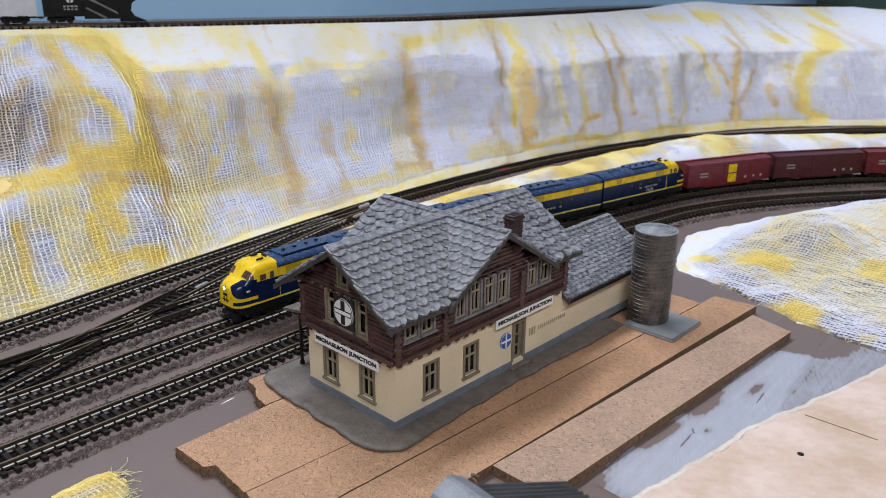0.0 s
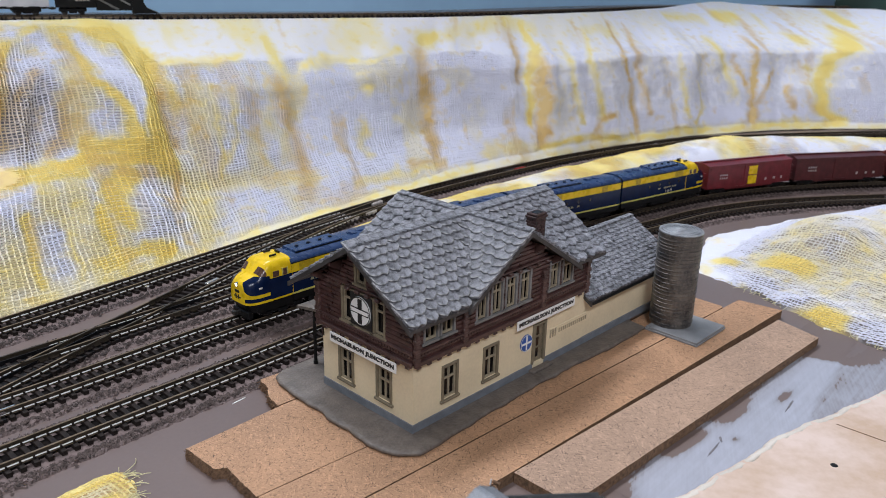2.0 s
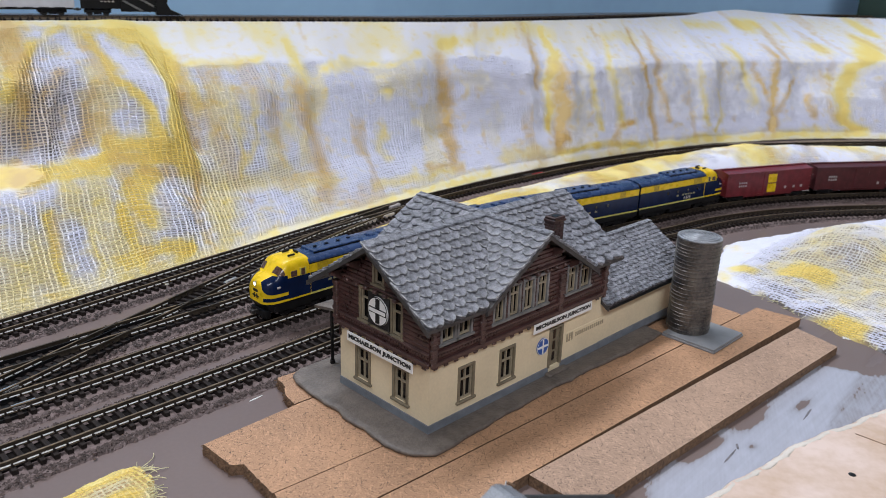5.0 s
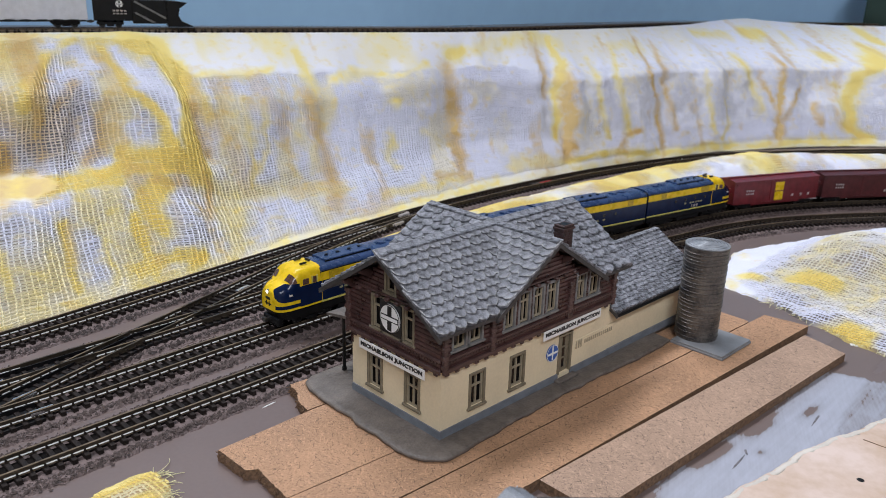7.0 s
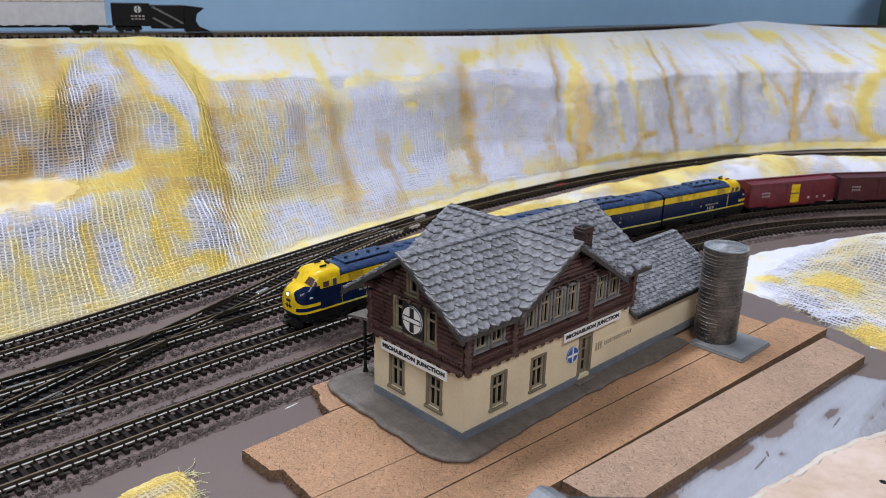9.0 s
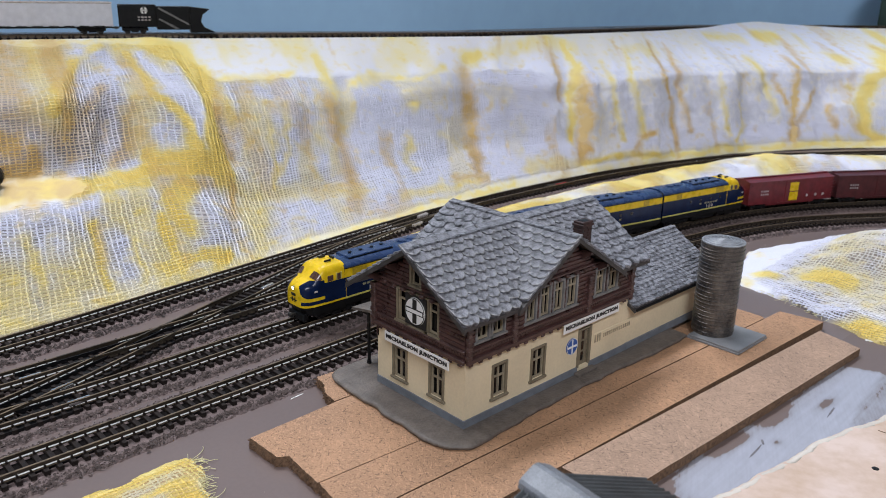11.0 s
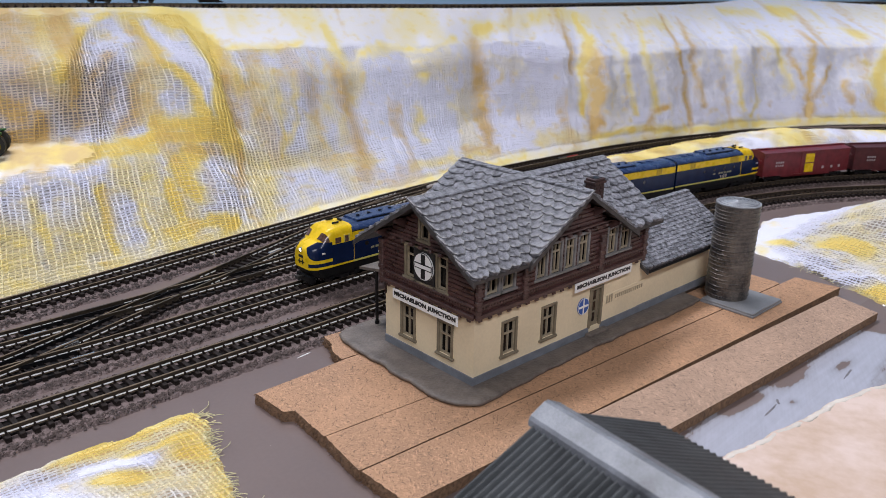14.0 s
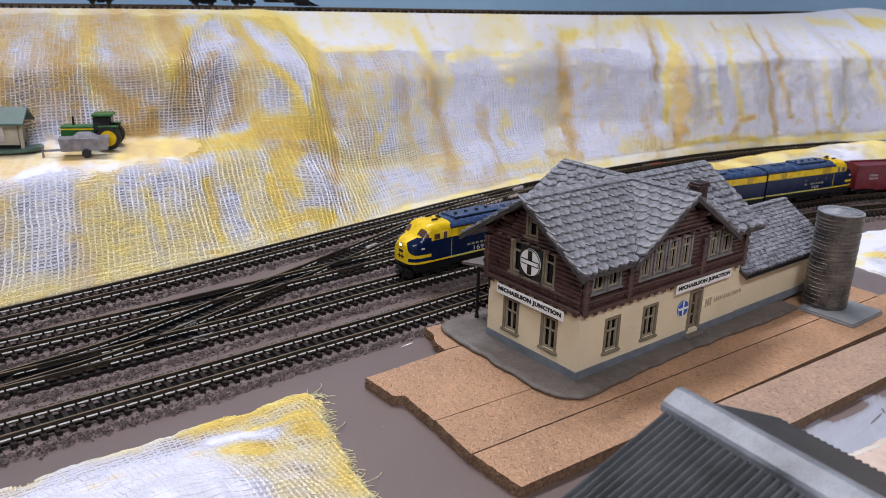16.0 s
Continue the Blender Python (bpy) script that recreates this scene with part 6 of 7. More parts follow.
turned("tank", prof, SILO)
lid = [(7.75, 36.4)]
for k in range(6):
    r = 7.75 - k * 1.22
    zz = 36.5 + 1.0 * (1 - (r / 7.75) ** 2)
    lid += [(r, zz + 0.22), (r - 0.75, zz + 0.32), (r - 0.85, zz + 0.04)]
turned("lid", lid, SILOTOP, "pale lid with concentric ribs")
# ---- train ----
def on_track(curve, x_front, back):
    """The point so far back along the curve from where it passes x_front."""
    i = int(np.argmin(abs(curve[:, 0] - x_front)))
    return curve[i + int(round(back))]


def seat(curve, x_front, start, length):
    a, b = on_track(curve, x_front, start + length * 0.2), on_track(curve, x_front, start + length * 0.8)
    return (a + b) / 2, math.degrees(math.atan2(*(b - a)[::-1]))


def bogie(parent, x, wheel=2.3, axles=(-6, 6), half=5.9):
    bm = bmesh.new()
    for s in (-1, 1):
        box(bm, x + axles[0] - 3, x + axles[-1] + 3, s * half - 0.6, s * half + 0.6, 1.9, 3.6, 0.25)
        for a in axles:
            box(bm, x + a - 1.1, x + a + 1.1, s * half - 0.9, s * half + 0.9, 1.5, 3.2, 0.2)
        box(bm, x - 2.2, x + 2.2, s * half - 0.9, s * half + 0.9, 1.0, 3.0, 0.3)
    box(bm, x - 2, x + 2, -half, half, 2.2, 3.8)
    b = part("bogie", bm, BLACK, parent, "black bogie")
    for a in axles:
        bm = bmesh.new()
        for s in (-1, 1):
            cyl(bm, x + a, wheel, s * 4.3 - 0.6, s * 4.3 + 0.6, wheel, seg=20, axis="y")
        cyl(bm, x + a, wheel, -4.2, 4.2, 0.5, seg=8, axis="y")
        part("wheelset", bm, STEEL, b)


def coupler(parent, x, out):
    part("coupler", boxes((min(x, x + out), max(x, x + out), -0.6, 0.6, 3.0, 4.0), (x + out - 0.7, x + out + 0.7, -1.1, 1.1, 2.7, 4.3), bevel=0.15), STEEL, parent)


ARC = [(-7.8, 20.5)] + [(-7.8 * math.cos(t) ** 0.8, 20.5 + 2.6 * math.sin(t)) for t in np.linspace(0.15, math.pi / 2, 9)]
ROOF_ARC = ARC + [(-y, z) for y, z in ARC[-2::-1]]


def letters(parent, x, z, side):
    """Worn gold lettering too small to read, as plain bars."""
    bm = bmesh.new()
    for k in range(7):
        if k != 5:
            box(bm, x + k * 2.2, x + k * 2.2 + 1.5, side * 7.88 - 0.04, side * 7.88 + 0.04, z, z + 0.9)
    tagged(part("worn_lettering", bm, GOLD, parent), kind="stuff")


def shell(u, x0, x1):
    bm = bmesh.new()
    side = [(-7.8, 7.4), (-7.8, 20.6), (7.8, 20.6), (7.8, 7.4)]
    solid(bm, [(x0, y, z) for y, z in side], [(x1, y, z) for y, z in side])
    part("body", fix(bm), BLUE, u, "dark blue body side")
    bm = bmesh.new()
    solid(bm, [(x0, y, z) for y, z in ROOF_ARC], [(x1, y, z) for y, z in ROOF_ARC])
    part("roof", fix(bm), SHEENBLUE, u, "blue roof with its reflection put into the colour")
    for s in (-1, 1):
        part("stripe", boxes((x0, x1, s * 7.8 - 0.12, s * 7.8 + 0.12, 16.7, 20.35)), YELLOW, u, "broad yellow stripe")
        part("gutter_line", boxes((x0, x1, s * 7.8 - 0.2, s * 7.8 + 0.2, 20.35, 20.75)), BLACK, u, "thin black line along the roof")
        for a, b in ((-14, -7), (21, 25)):
            part("grille", boxes((a, b, s * 7.8 - 0.15, s * 7.8 + 0.15, 16.9, 20.2)), GRILLE, u)
        part("pinstripe", boxes((x0, x1, s * 7.8 - 0.14, s * 7.8 + 0.14, 7.4, 8.15)), PALEYELLOW, u, "thin pale yellow stripe")
        part("skirt", boxes((x0 + 0.5, x1 - 0.5, s * 7.3 - 0.25, s * 7.3 + 0.25, 4.4, 7.4)), BLACK, u)
        for x in (-11, -3, 5, 13):
            bm = bmesh.new()
            cyl(bm, x, 14.0, s * 7.8 - 0.06, s * 7.8 + 0.1, 0.9, seg=16, axis="y")
            part("porthole", bm, GLASS, u)
        letters(u, -9, 11.2, s)
    bm = bmesh.new()
    box(bm, -13, 9, -4.4, 4.4, 22.4, 23.7, 0.2)
    hatch = part("roof_hatch", bm, SHEENBLUE, u, "raised roof hatch")
    # black strips paint the shade along both sides of the hatch
    for s in (-1, 1):
        part("hatch_side_shade", boxes((-13.1, 9.1, s * 4.4 - 0.12, s * 4.4 + 0.12, 22.3, 23.3)), BLACK, hatch)
    for x in (-9.5, -4.2, 1.4, 6.4):
        part("vent", boxes((x - 0.6, x + 0.6, -0.5, 0.5, 23.6, 24.3), bevel=0.12), BLACK, u)
    for x in (17.5, 23.0):
        bm = bmesh.new()
        cyl(bm, x, 0, 22.7, 23.4, 2.3, seg=20)
        cyl(bm, x, 0, 23.4, 23.55, 1.7, seg=20)
        part("roof_fan", bm, SHEENBLUE, u)
    part("underframe", boxes((x0 + 2, x1 - 2, -6.5, 6.5, 3.6, 7.4)), BLACK, u)
    part("fuel_tank", boxes((-9, 9, -6.8, 6.8, 1.2, 4.4), bevel=0.6), BLACK, u)
    bogie(u, -21)
    bogie(u, 21)


def diaphragm(u, x, out):
    part("diaphragm", boxes((min(x, x + out), max(x, x + out), -7.1, 7.1, 4.6, 22.0), bevel=0.4), BLACK, u)
    coupler(u, x, out * 1.6)


NOSE_X = [-36.0, -35.8, -35.2, -34.2, -32.8, -31.2, -30.0, -28.8, -27.6, -26.4, -25.0, -22.0, -17.0]
NOSE_W = [3.4, 4.6, 5.7, 6.6, 7.25, 7.6, 7.7, 7.76, 7.8, 7.82, 7.84, 7.84, 7.84]
NOSE_T = [14.6, 15.6, 16.4, 17.1, 17.7, 18.2, 19.3, 20.8, 22.1, 22.9, 23.2, 23.25, 23.2]
NOSE_Z = 7.4


def nose_at(x, t):
    """The skin of the nose and cab: x along the unit, t from one sill over the top to the other."""
    w, top = np.interp(x, NOSE_X, NOSE_W), np.interp(x, NOSE_X, NOSE_T)
    e = np.interp(x, [-36, -31, -27, -20], [0.6, 0.55, 0.42, 0.36])
    c, s = np.cos(t), np.abs(np.sin(t))
    return np.stack([x + 0 * t, -w * np.sign(c) * np.abs(c) ** e, NOSE_Z + (top - NOSE_Z) * s ** (e * 0.9)], -1)


def nose_angle(x, z):
    """t on the near side where the skin passes height z."""
    top = np.interp(x, NOSE_X, NOSE_T)
    e = np.interp(x, [-36, -31, -27, -20], [0.6, 0.55, 0.42, 0.36])
    return np.arcsin(np.clip((z - NOSE_Z) / (top - NOSE_Z), 0, 0.995) ** (1 / (e * 0.9)))


def skin(name, xs, low, high, mat, parent, side, proud=0.12, label="", across=10):
    """A painted or glazed field on the nose, between two heights for each x."""
    rows = []
    for x, a, b in zip(xs, low, high):
        t = nose_angle(x, a + (b - a) * np.linspace(0, 1, across))
        p = nose_at(x, t)
        p[:, 1] -= proud
        p[:, 2] += proud * 0.5
        p[:, 0] -= proud * 0.6
        if side > 0:
            p[:, 1] *= -1
        rows.append(p)
    v = np.concatenate(rows)
    f = [(i * across + k, i * across + k + 1, (i + 1) * across + k + 1, (i + 1) * across + k) for i in range(len(xs) - 1) for k in range(across - 1)]
    return raw(name, v, f if side < 0 else [q[::-1] for q in f], mat, parent, label, smooth=True)


def cab(u, lit):
    """The streamlined nose and cab of a lead unit, at the unit's -x end."""
    xs = np.r_[np.linspace(-36, -35, 10), np.linspace(-34.8, -24, 40), np.linspace(-23.5, -17, 10)]
    n = 48
    t = np.linspace(0, math.pi, n + 1)
    v = np.concatenate([nose_at(x, t) for x in xs])
    m = n + 1
    f = [(i * m + k, i * m + k + 1, (i + 1) * m + k + 1, (i + 1) * m + k) for i in range(len(xs) - 1) for k in range(n)]
    f += [tuple(range(m))[::-1]]
    nose = raw("nose", v, f, YELLOW, u, "yellow cab and rounded nose", smooth=True)
    for s in (-1, 1):
        a = np.linspace(-35.75, -26.9, 30)
        bow = np.sqrt(np.clip(1 - (np.clip(-33.35 - a, 0, 2.4) / 2.4) ** 2, 0, 1))
        skin("nose_panel", a, 13.4 - 2.1 * bow, np.minimum(13.4 + 4.6 * bow, NOSE_Z + 0.975 * (np.interp(a, NOSE_X, NOSE_T) - NOSE_Z)), BLUE, nose, s, label="dark blue rounded nose panel")
        a = np.linspace(-35.8, -26.9, 22)
        skin("nose_band", a, a * 0 + 8.4, a * 0 + 9.9, BLUE, nose, s, label="dark blue band")
        a = np.linspace(-26.95, -17.2, 14)
        skin("cab_side", a, a * 0 + 8.2, a * 0 + 16.7, BLUE, nose, s, label="dark blue cab side")
        t = np.linspace(0.5, 1.42, 14)
        rows = [nose_at(x0 + (1.42 - t) * 0.9, t) + np.array([-0.12, 0, 0.14]) for x0 in np.linspace(-30.5, -28.5, 6)]
        v = np.concatenate(rows) * np.array([1, -s, 1])
        f = [(i * 14 + k, i * 14 + k + 1, i * 14 + k + 15, i * 14 + k + 14) for i in range(5) for k in range(13)]
        raw("windscreen", v, f if s < 0 else [q[::-1] for q in f], CABGLASS, nose, smooth=True)
        part("cab_window", boxes((-25.6, -23.0, s * 7.84 - 0.2, s * 7.84 + 0.2, 17.0, 19.4), bevel=0.15), CABGLASS, nose)
        part("cab_door_window", boxes((-21.2, -19.6, s * 7.84 - 0.2, s * 7.84 + 0.2, 16.9, 19.6), bevel=0.12), CABGLASS, nose)
        part("door_frame", boxes((-21.7, -21.3, s * 7.84 - 0.22, s * 7.84 + 0.22, 16.8, 19.9), (-19.5, -19.1, s * 7.84 - 0.22, s * 7.84 + 0.22, 16.8, 19.9)), PALEYELLOW, nose)
        part("number_plate", boxes((-31.6, -30.2, s * 7.75 - 0.25, s * 7.75 + 0.25, 13.6, 14.3), bevel=0.1), FADED, nose)
    bm = bmesh.new()
    cyl(bm, 0, 14.9, -36.25, -34.6, 1.0, seg=20, axis="x")
    lamp = part("headlight", bm, CHROME, nose, "round chrome headlight")
    bm = bmesh.new()
    cyl(bm, 0, 14.9, -36.32, -36.2, 0.72, seg=18, axis="x")
    part("lens", bm, LAMP if lit else GLASS, lamp)
    part("number_board", boxes((-36.15, -35.6, -1.5, 1.5, 11.6, 12.8), bevel=0.1), INK, nose)
    bm = bmesh.new()
    for y in (-0.9, 0.9):
        box(bm, -36.1, -35.8, y - 0.35, y + 0.35, 9.0, 11.0)
    box(bm, -36.1, -35.8, -2.2, 2.2, 9.7, 10.2)
    part("nose_emblem", bm, INK, nose, "dark cross mark on the nose")
    bm = bmesh.new()
    plan = [(x + 0.35, w - 0.25) for x, w in zip(NOSE_X[:6], NOSE_W)] + [(-17, 7.4)]
    ring = [(x, -w) for x, w in plan] + [(x, w) for x, w in plan[::-1]]
    solid(bm, [(x + (1.6 if x < -33 else 0), y, 3.6) for x, y in ring], [(x, y, 7.4) for x, y in ring])
    part("apron", fix(bm), BLACK, nose)
    part("pilot", boxes((-35.2, -33.0, -5.2, 5.2, 0.9, 4.2), bevel=0.3), BLACK, nose)
    part("horn", boxes((-23.5, -20.5, -3.0, -2.4, 23.5, 24.3), (-22.5, -19.5, 2.4, 3.0, 23.5, 24.3), (-18.6, -18.0, -1.5, 1.5, 23.4, 24.4), bevel=0.15), BLACK, nose)
    coupler(u, -35.4, -2.2)
    for s in (-1, 1):
        lettering("number", "169", 5.2, 1.9, FADED, u, Matrix.Translation(((-3.0) * S, s * 7.9 * S, 9.5 * S)) @ pose(0, 0, 0, 90, 0, 0 if s < 0 else 180))


UNIT = 72.0
for k in range(4):
    mid, ang = seat(T2, 7.0, UNIT * k, UNIT)
    lead = k in (0, 3)
    u = thing("locomotive", ("dark blue and yellow streamlined diesel locomotive with a rounded cab" if lead else "dark blue and yellow cabless diesel booster unit"), "locomotive", 0, 0, 0, 0, "diesel locomotives coupled together")
    shell(u, -17.5 if lead else -34.8, 34.8)
    diaphragm(u, 34.8, 1.1)
    if lead:
        cab(u, k == 0)
    else:
        diaphragm(u, -34.8, -1.1)
    u.matrix_world = pose(mid[0] * S, mid[1] * S, RAIL_TOP * S, 0, 0, ang + (180 if k == 3 else 0)) @ Matrix.Diagonal((1, 0.95, 0.92, 1))


def boxcar(x_start, mat, label, yellow=False, ribs=4.4):
    u = thing("boxcar", label, "boxcar", 0, 0, 0, 0, "red boxcars behind the locomotives")
    L = 38.5
    part("body", boxes((-L, L, -7.7, 7.7, 4.4, 20.4)), mat, u)
    bm = bmesh.new()
    ring = [(-8.1, 20.4), (-8.1, 20.9), (0, 22.3), (8.1, 20.9), (8.1, 20.4)]
    solid(bm, [(-L - 0.4, y, z) for y, z in ring], [(L + 0.4, y, z) for y, z in ring])
    part("roof", fix(bm), mat, u)
    part("roof_walk", boxes((-L - 0.6, L + 0.6, -1.1, 1.1, 22.4, 22.9)), mat, u)
    for s in (-1, 1):
        for x in np.arange(-L + ribs, L - 1, ribs):
            if abs(x) > 6.5:
                part("rib", boxes((x - 0.3, x + 0.3, s * 7.7 - 0.05, s * 7.7 + 0.05, 4.8, 20.2)), mat, u)
        door = part("door", boxes((-6, 6, s * 7.9 - 0.25, s * 7.9 + 0.25, 5.0, 19.6), bevel=0.12), mat, u)
        part("door_track", boxes((-13, 6.5, s * 8.1 - 0.2, s * 8.1 + 0.2, 19.7, 20.3), (-13, 6.5, s * 8.0 - 0.2, s * 8.0 + 0.2, 4.3, 4.9)), mat, u)
        bm = bmesh.new()
        for z in np.arange(6.4, 17, 2.1):
            box(bm, s * -(L - 0.3) - 1.4, s * -(L - 0.3) + 1.4, s * 8.0 - 0.15, s * 8.0 + 0.15, z, z + 0.4)
        part("ladder", bm, mat, u)
        bm = bmesh.new()
        for k in range(4):
            box(bm, -28 + k * 1.9, -26.8 + k * 1.9, s * 7.98 - 0.05, s * 7.98 + 0.05, 13.2, 14.4)
            box(bm, -28 + k * 1.9, -26.8 + k * 1.9, s * 7.98 - 0.05, s * 7.98 + 0.05, 11.0, 12.1)
        for x in (14, 22, 29):
            box(bm, x, x + 1.8, s * 7.98 - 0.05, s * 7.98 + 0.05, 7.4, 9.2)
        tagged(part("worn_lettering", bm, FADED, u), kind="stuff")
        if yellow:
            for z in (5.6, 12.6):
                part("yellow_panel", boxes((-2.2, 5.6, s * 8.2 - 0.06, s * 8.2 + 0.06, z, z + 6.2), bevel=0.03), YELLOW, door)
        part("side_sill", boxes((-22, 22, s * 7.3 - 0.2, s * 7.3 + 0.2, 3.2, 4.5)), mat, u)
    for s in (-1, 1):
        bm = bmesh.new()
        for z in np.arange(5.4, 20, 1.7):
            box(bm, s * (L + 0.2) - 0.2, s * (L + 0.2) + 0.2, 3.6, 6.6, z, z + 0.35)
        box(bm, s * (L + 0.4) - 0.3, s * (L + 0.4) + 0.3, -5.5, -2.5, 15.0, 15.5)
        cyl(bm, -4.2, 13.5, s * (L + 0.6) - 0.25, s * (L + 0.6) + 0.25, 1.5, seg=14, axis="x")
        part("end_ladder", bm, mat, u)
        coupler(u, s * L, s * 2.2)
    part("underframe", boxes((-L + 1, L - 1, -2.2, 2.2, 3.0, 4.4)), BLACK, u)
    bogie(u, -27, 1.9, (-4.6, 4.6))
    bogie(u, 27, 1.9, (-4.6, 4.6))
    mid, ang = seat(T2, 7.0, x_start, 67)
    u.matrix_world = pose(mid[0] * S, mid[1] * S, RAIL_TOP * S, 0, 0, ang) @ Matrix.Scale(0.82, 4)


boxcar(290, RED, "oxide red boxcar with a yellow double door panel", True)
boxcar(357.5, MAROON, "dark maroon boxcar with faded white lettering")
boxcar(425, RED, "oxide red boxcar with a yellow double door panel", True)
boxcar(492.5, RED, "oxide red boxcar with faded white lettering")

# rolling stock parked on the upper level
ui = lambda x: int(np.argmin(abs(UPPER[:, 0] - x)))


def upper_seat(x0, x1):
    a, b = UPPER[ui(x0)], UPPER[ui(x1)]
    return (a + b) / 2, math.degrees(math.atan2(*(b - a)[::-1]))


ZU = 94.5
(mx, my), ang = upper_seat(-24, 57)
reefer = thing("refrigerator_car", "white boxcar with dark underframe on the upper track", "boxcar", mx, my, ZU, ang)
part("body", boxes((-42, 42, -8, 8, 4.6, 17.8), bevel=0.2), CARWHITE, reefer)
part("roof", boxes((-42.4, 42.4, -8.3, 8.3, 17.8, 18.8), bevel=0.4), FADED, reefer)
part("underframe", boxes((-41, 41, -7.6, 7.6, 3.6, 4.7)), BLACK, reefer)
for x in np.arange(-36, 38, 8.4):
    part("side_bracket", boxes((x, x + 5.5, -8.15, -7.6, 4.0, 5.0)), BLACK, reefer)
bogie(reefer, -30, 1.9, (-4.6, 4.6))
bogie(reefer, 30, 1.9, (-4.6, 4.6))
coupler(reefer, 42, 2.4)
for x in (-40.5, -36.4, -32.3, -20, -15.9, -11.8, -7.7, 10.3, 14.4, 18.5, 22.6, 26.7, 30.8, 34.9, 39):
    part("side_rib", boxes((x - 0.18, x + 0.18, -8.18, -7.9, 4.8, 17.6)), CARWHITE, reefer)
part("hatch_frame", boxes((-4, 7, -8.2, -7.9, 5.4, 17), bevel=0.1), CARWHITE, reefer)
part("hatch_bar", boxes((-2.6, -2.2, -8.45, -8.1, 5.8, 16.6), (2.0, 2.4, -8.45, -8.1, 5.8, 16.6), (-3.6, 6.6, -8.35, -8.1, 8.2, 8.6), (-3.6, 6.6, -8.35, -8.1, 13.6, 14.0)), CARWHITE, reefer)
badge("y", -8.0 + 0.85, -25.5, 14.0, 2.7, WHITE, INK, reefer)
bm = bmesh.new()
for k in range(4):
    box(bm, -30 + k * 2.4, -28.4 + k * 2.4, -8.1, -7.95, 9.2, 10.2)
    box(bm, -30 + k * 2.4, -28.4 + k * 2.4, -8.1, -7.95, 7.2, 8.0)
tagged(part("worn_lettering", bm, INK, reefer), kind="stuff")

(mx, my), ang = upper_seat(61, 112)
plow = thing("snow_plow", "black railway snow plough car with a wedge blade", "snow plough", mx, my, ZU, ang)
part("cabin", boxes((-28, -6, -7.6, 7.6, 4.2, 17.4), bevel=0.2), BLACK, plow)
part("hull", boxes((-6, 14, -7.4, 7.4, 2.6, 16.4), bevel=0.2), BLACK, plow)
bm = bmesh.new()
prof = [(14, 16.4), (26, 15.0), (21.5, 11.7), (20.5, 7.4), (22.5, 3.9), (29.5, 0.8), (14, 0.8)]
solid(bm, [(x, -8.4, z) for x, z in prof], [(x, 8.4, z) for x, z in prof])
part("blade", fix(bm), BLACK, plow, "curved black wedge blade")
for s in (-1, 1):
    bm = bmesh.new()
    solid(bm, [(-5, s * 7.6, 15.2), (-4, s * 7.6, 16.0), (13, s * 7.6, 6.4), (13, s * 7.6, 5.2)], [(-5, s * 8.2, 15.2), (-4, s * 8.2, 16.0), (13, s * 8.2, 6.4), (13, s * 8.2, 5.2)])
    solid(bm, [(-5, s * 7.6, 8.8), (-4, s * 7.6, 9.4), (7, s * 7.6, 3.4), (5, s * 7.6, 3.0)], [(-5, s * 8.2, 8.8), (-4, s * 8.2, 9.4), (7, s * 8.2, 3.4), (5, s * 8.2, 3.0)])
    part("wing_brace", fix(bm), GREYFRAME, plow)
bogie(plow, -19, 1.9, (-4.6, 4.6))
badge("y", -7.6 + 0.85, -13, 14.0, 2.2, WHITE, INK, plow)
bm = bmesh.new()
for k in range(4):
    box(bm, -17 + k * 2.1, -15.6 + k * 2.1, -7.75, -7.5, 9.6, 10.5)
    box(bm, -17 + k * 2.1, -15.6 + k * 2.1, -7.75, -7.5, 8.0, 8.7)
tagged(part("worn_lettering", bm, FADED, plow), kind="stuff")
coupler(plow, -28, -2.2)

# dark green box far along the upper shelf
green = thing("storage_box", "dark green box standing on the upper shelf", "box", 858, 166, 91, -72)
part("carton", boxes((-35, 35, -30, 30, 0, 60), bevel=1.0), DARKGREEN, green)
part("lid_edge", boxes((-36, 36, -31, 31, 46, 50), bevel=0.5), DARKGREEN, green)
# ---- corrugated shed in the foreground ----
shed = thing("corrugated_shed", "dark grey corrugated shed roof with pale ridge capping", "shed", -50.3, -68.1, 1.8, -6)
LEN = 64.0
for s in (-1, 1):
    n = 46
    rows = []
    for k in range(n * 8 + 1):
        y = -LEN * k / (n * 8)
        w = 1.2 * abs(math.cos(math.pi * k / 8)) ** 1.4 - 0.5
        rows.append((y, w))
    reach, drop = (30.0, 13.0)
    v = []
    for y, w in rows:
        for a in (0.0, 0.5, 1.0):
            v.append((s * reach * a, y, 44.5 - drop * a + w))
        for a in (1.0, 0.5, 0.0):
            v.append((s * reach * a, y, 43.6 - drop * a + w))
    f = [(i * 6 + j, (i + 1) * 6 + j, (i + 1) * 6 + (j + 1) % 6, i * 6 + (j + 1) % 6) for i in range(len(rows) - 1) for j in range(6)]
    f += [tuple(range(6)), tuple(range((len(rows) - 1) * 6, len(rows) * 6))[::-1]]
    raw("roof_sheet", v, f, CORRUGATED, shed, "dark corrugated sheet")
bm = bmesh.new()
ring = [(-3.9, 42.9), (-3.9, 44.1), (-3.5, 44.7), (-0.5, 46.35), (0.5, 46.35), (3.5, 44.7), (3.9, 44.1), (3.9, 42.9)]
solid(bm, [(x, 1.2, z) for x, z in ring], [(x, -LEN, z) for x, z in ring])
part("ridge_cap", fix(bm), RIDGEGREY, shed, "pale grey ridge capping")
bm = bmesh.new()
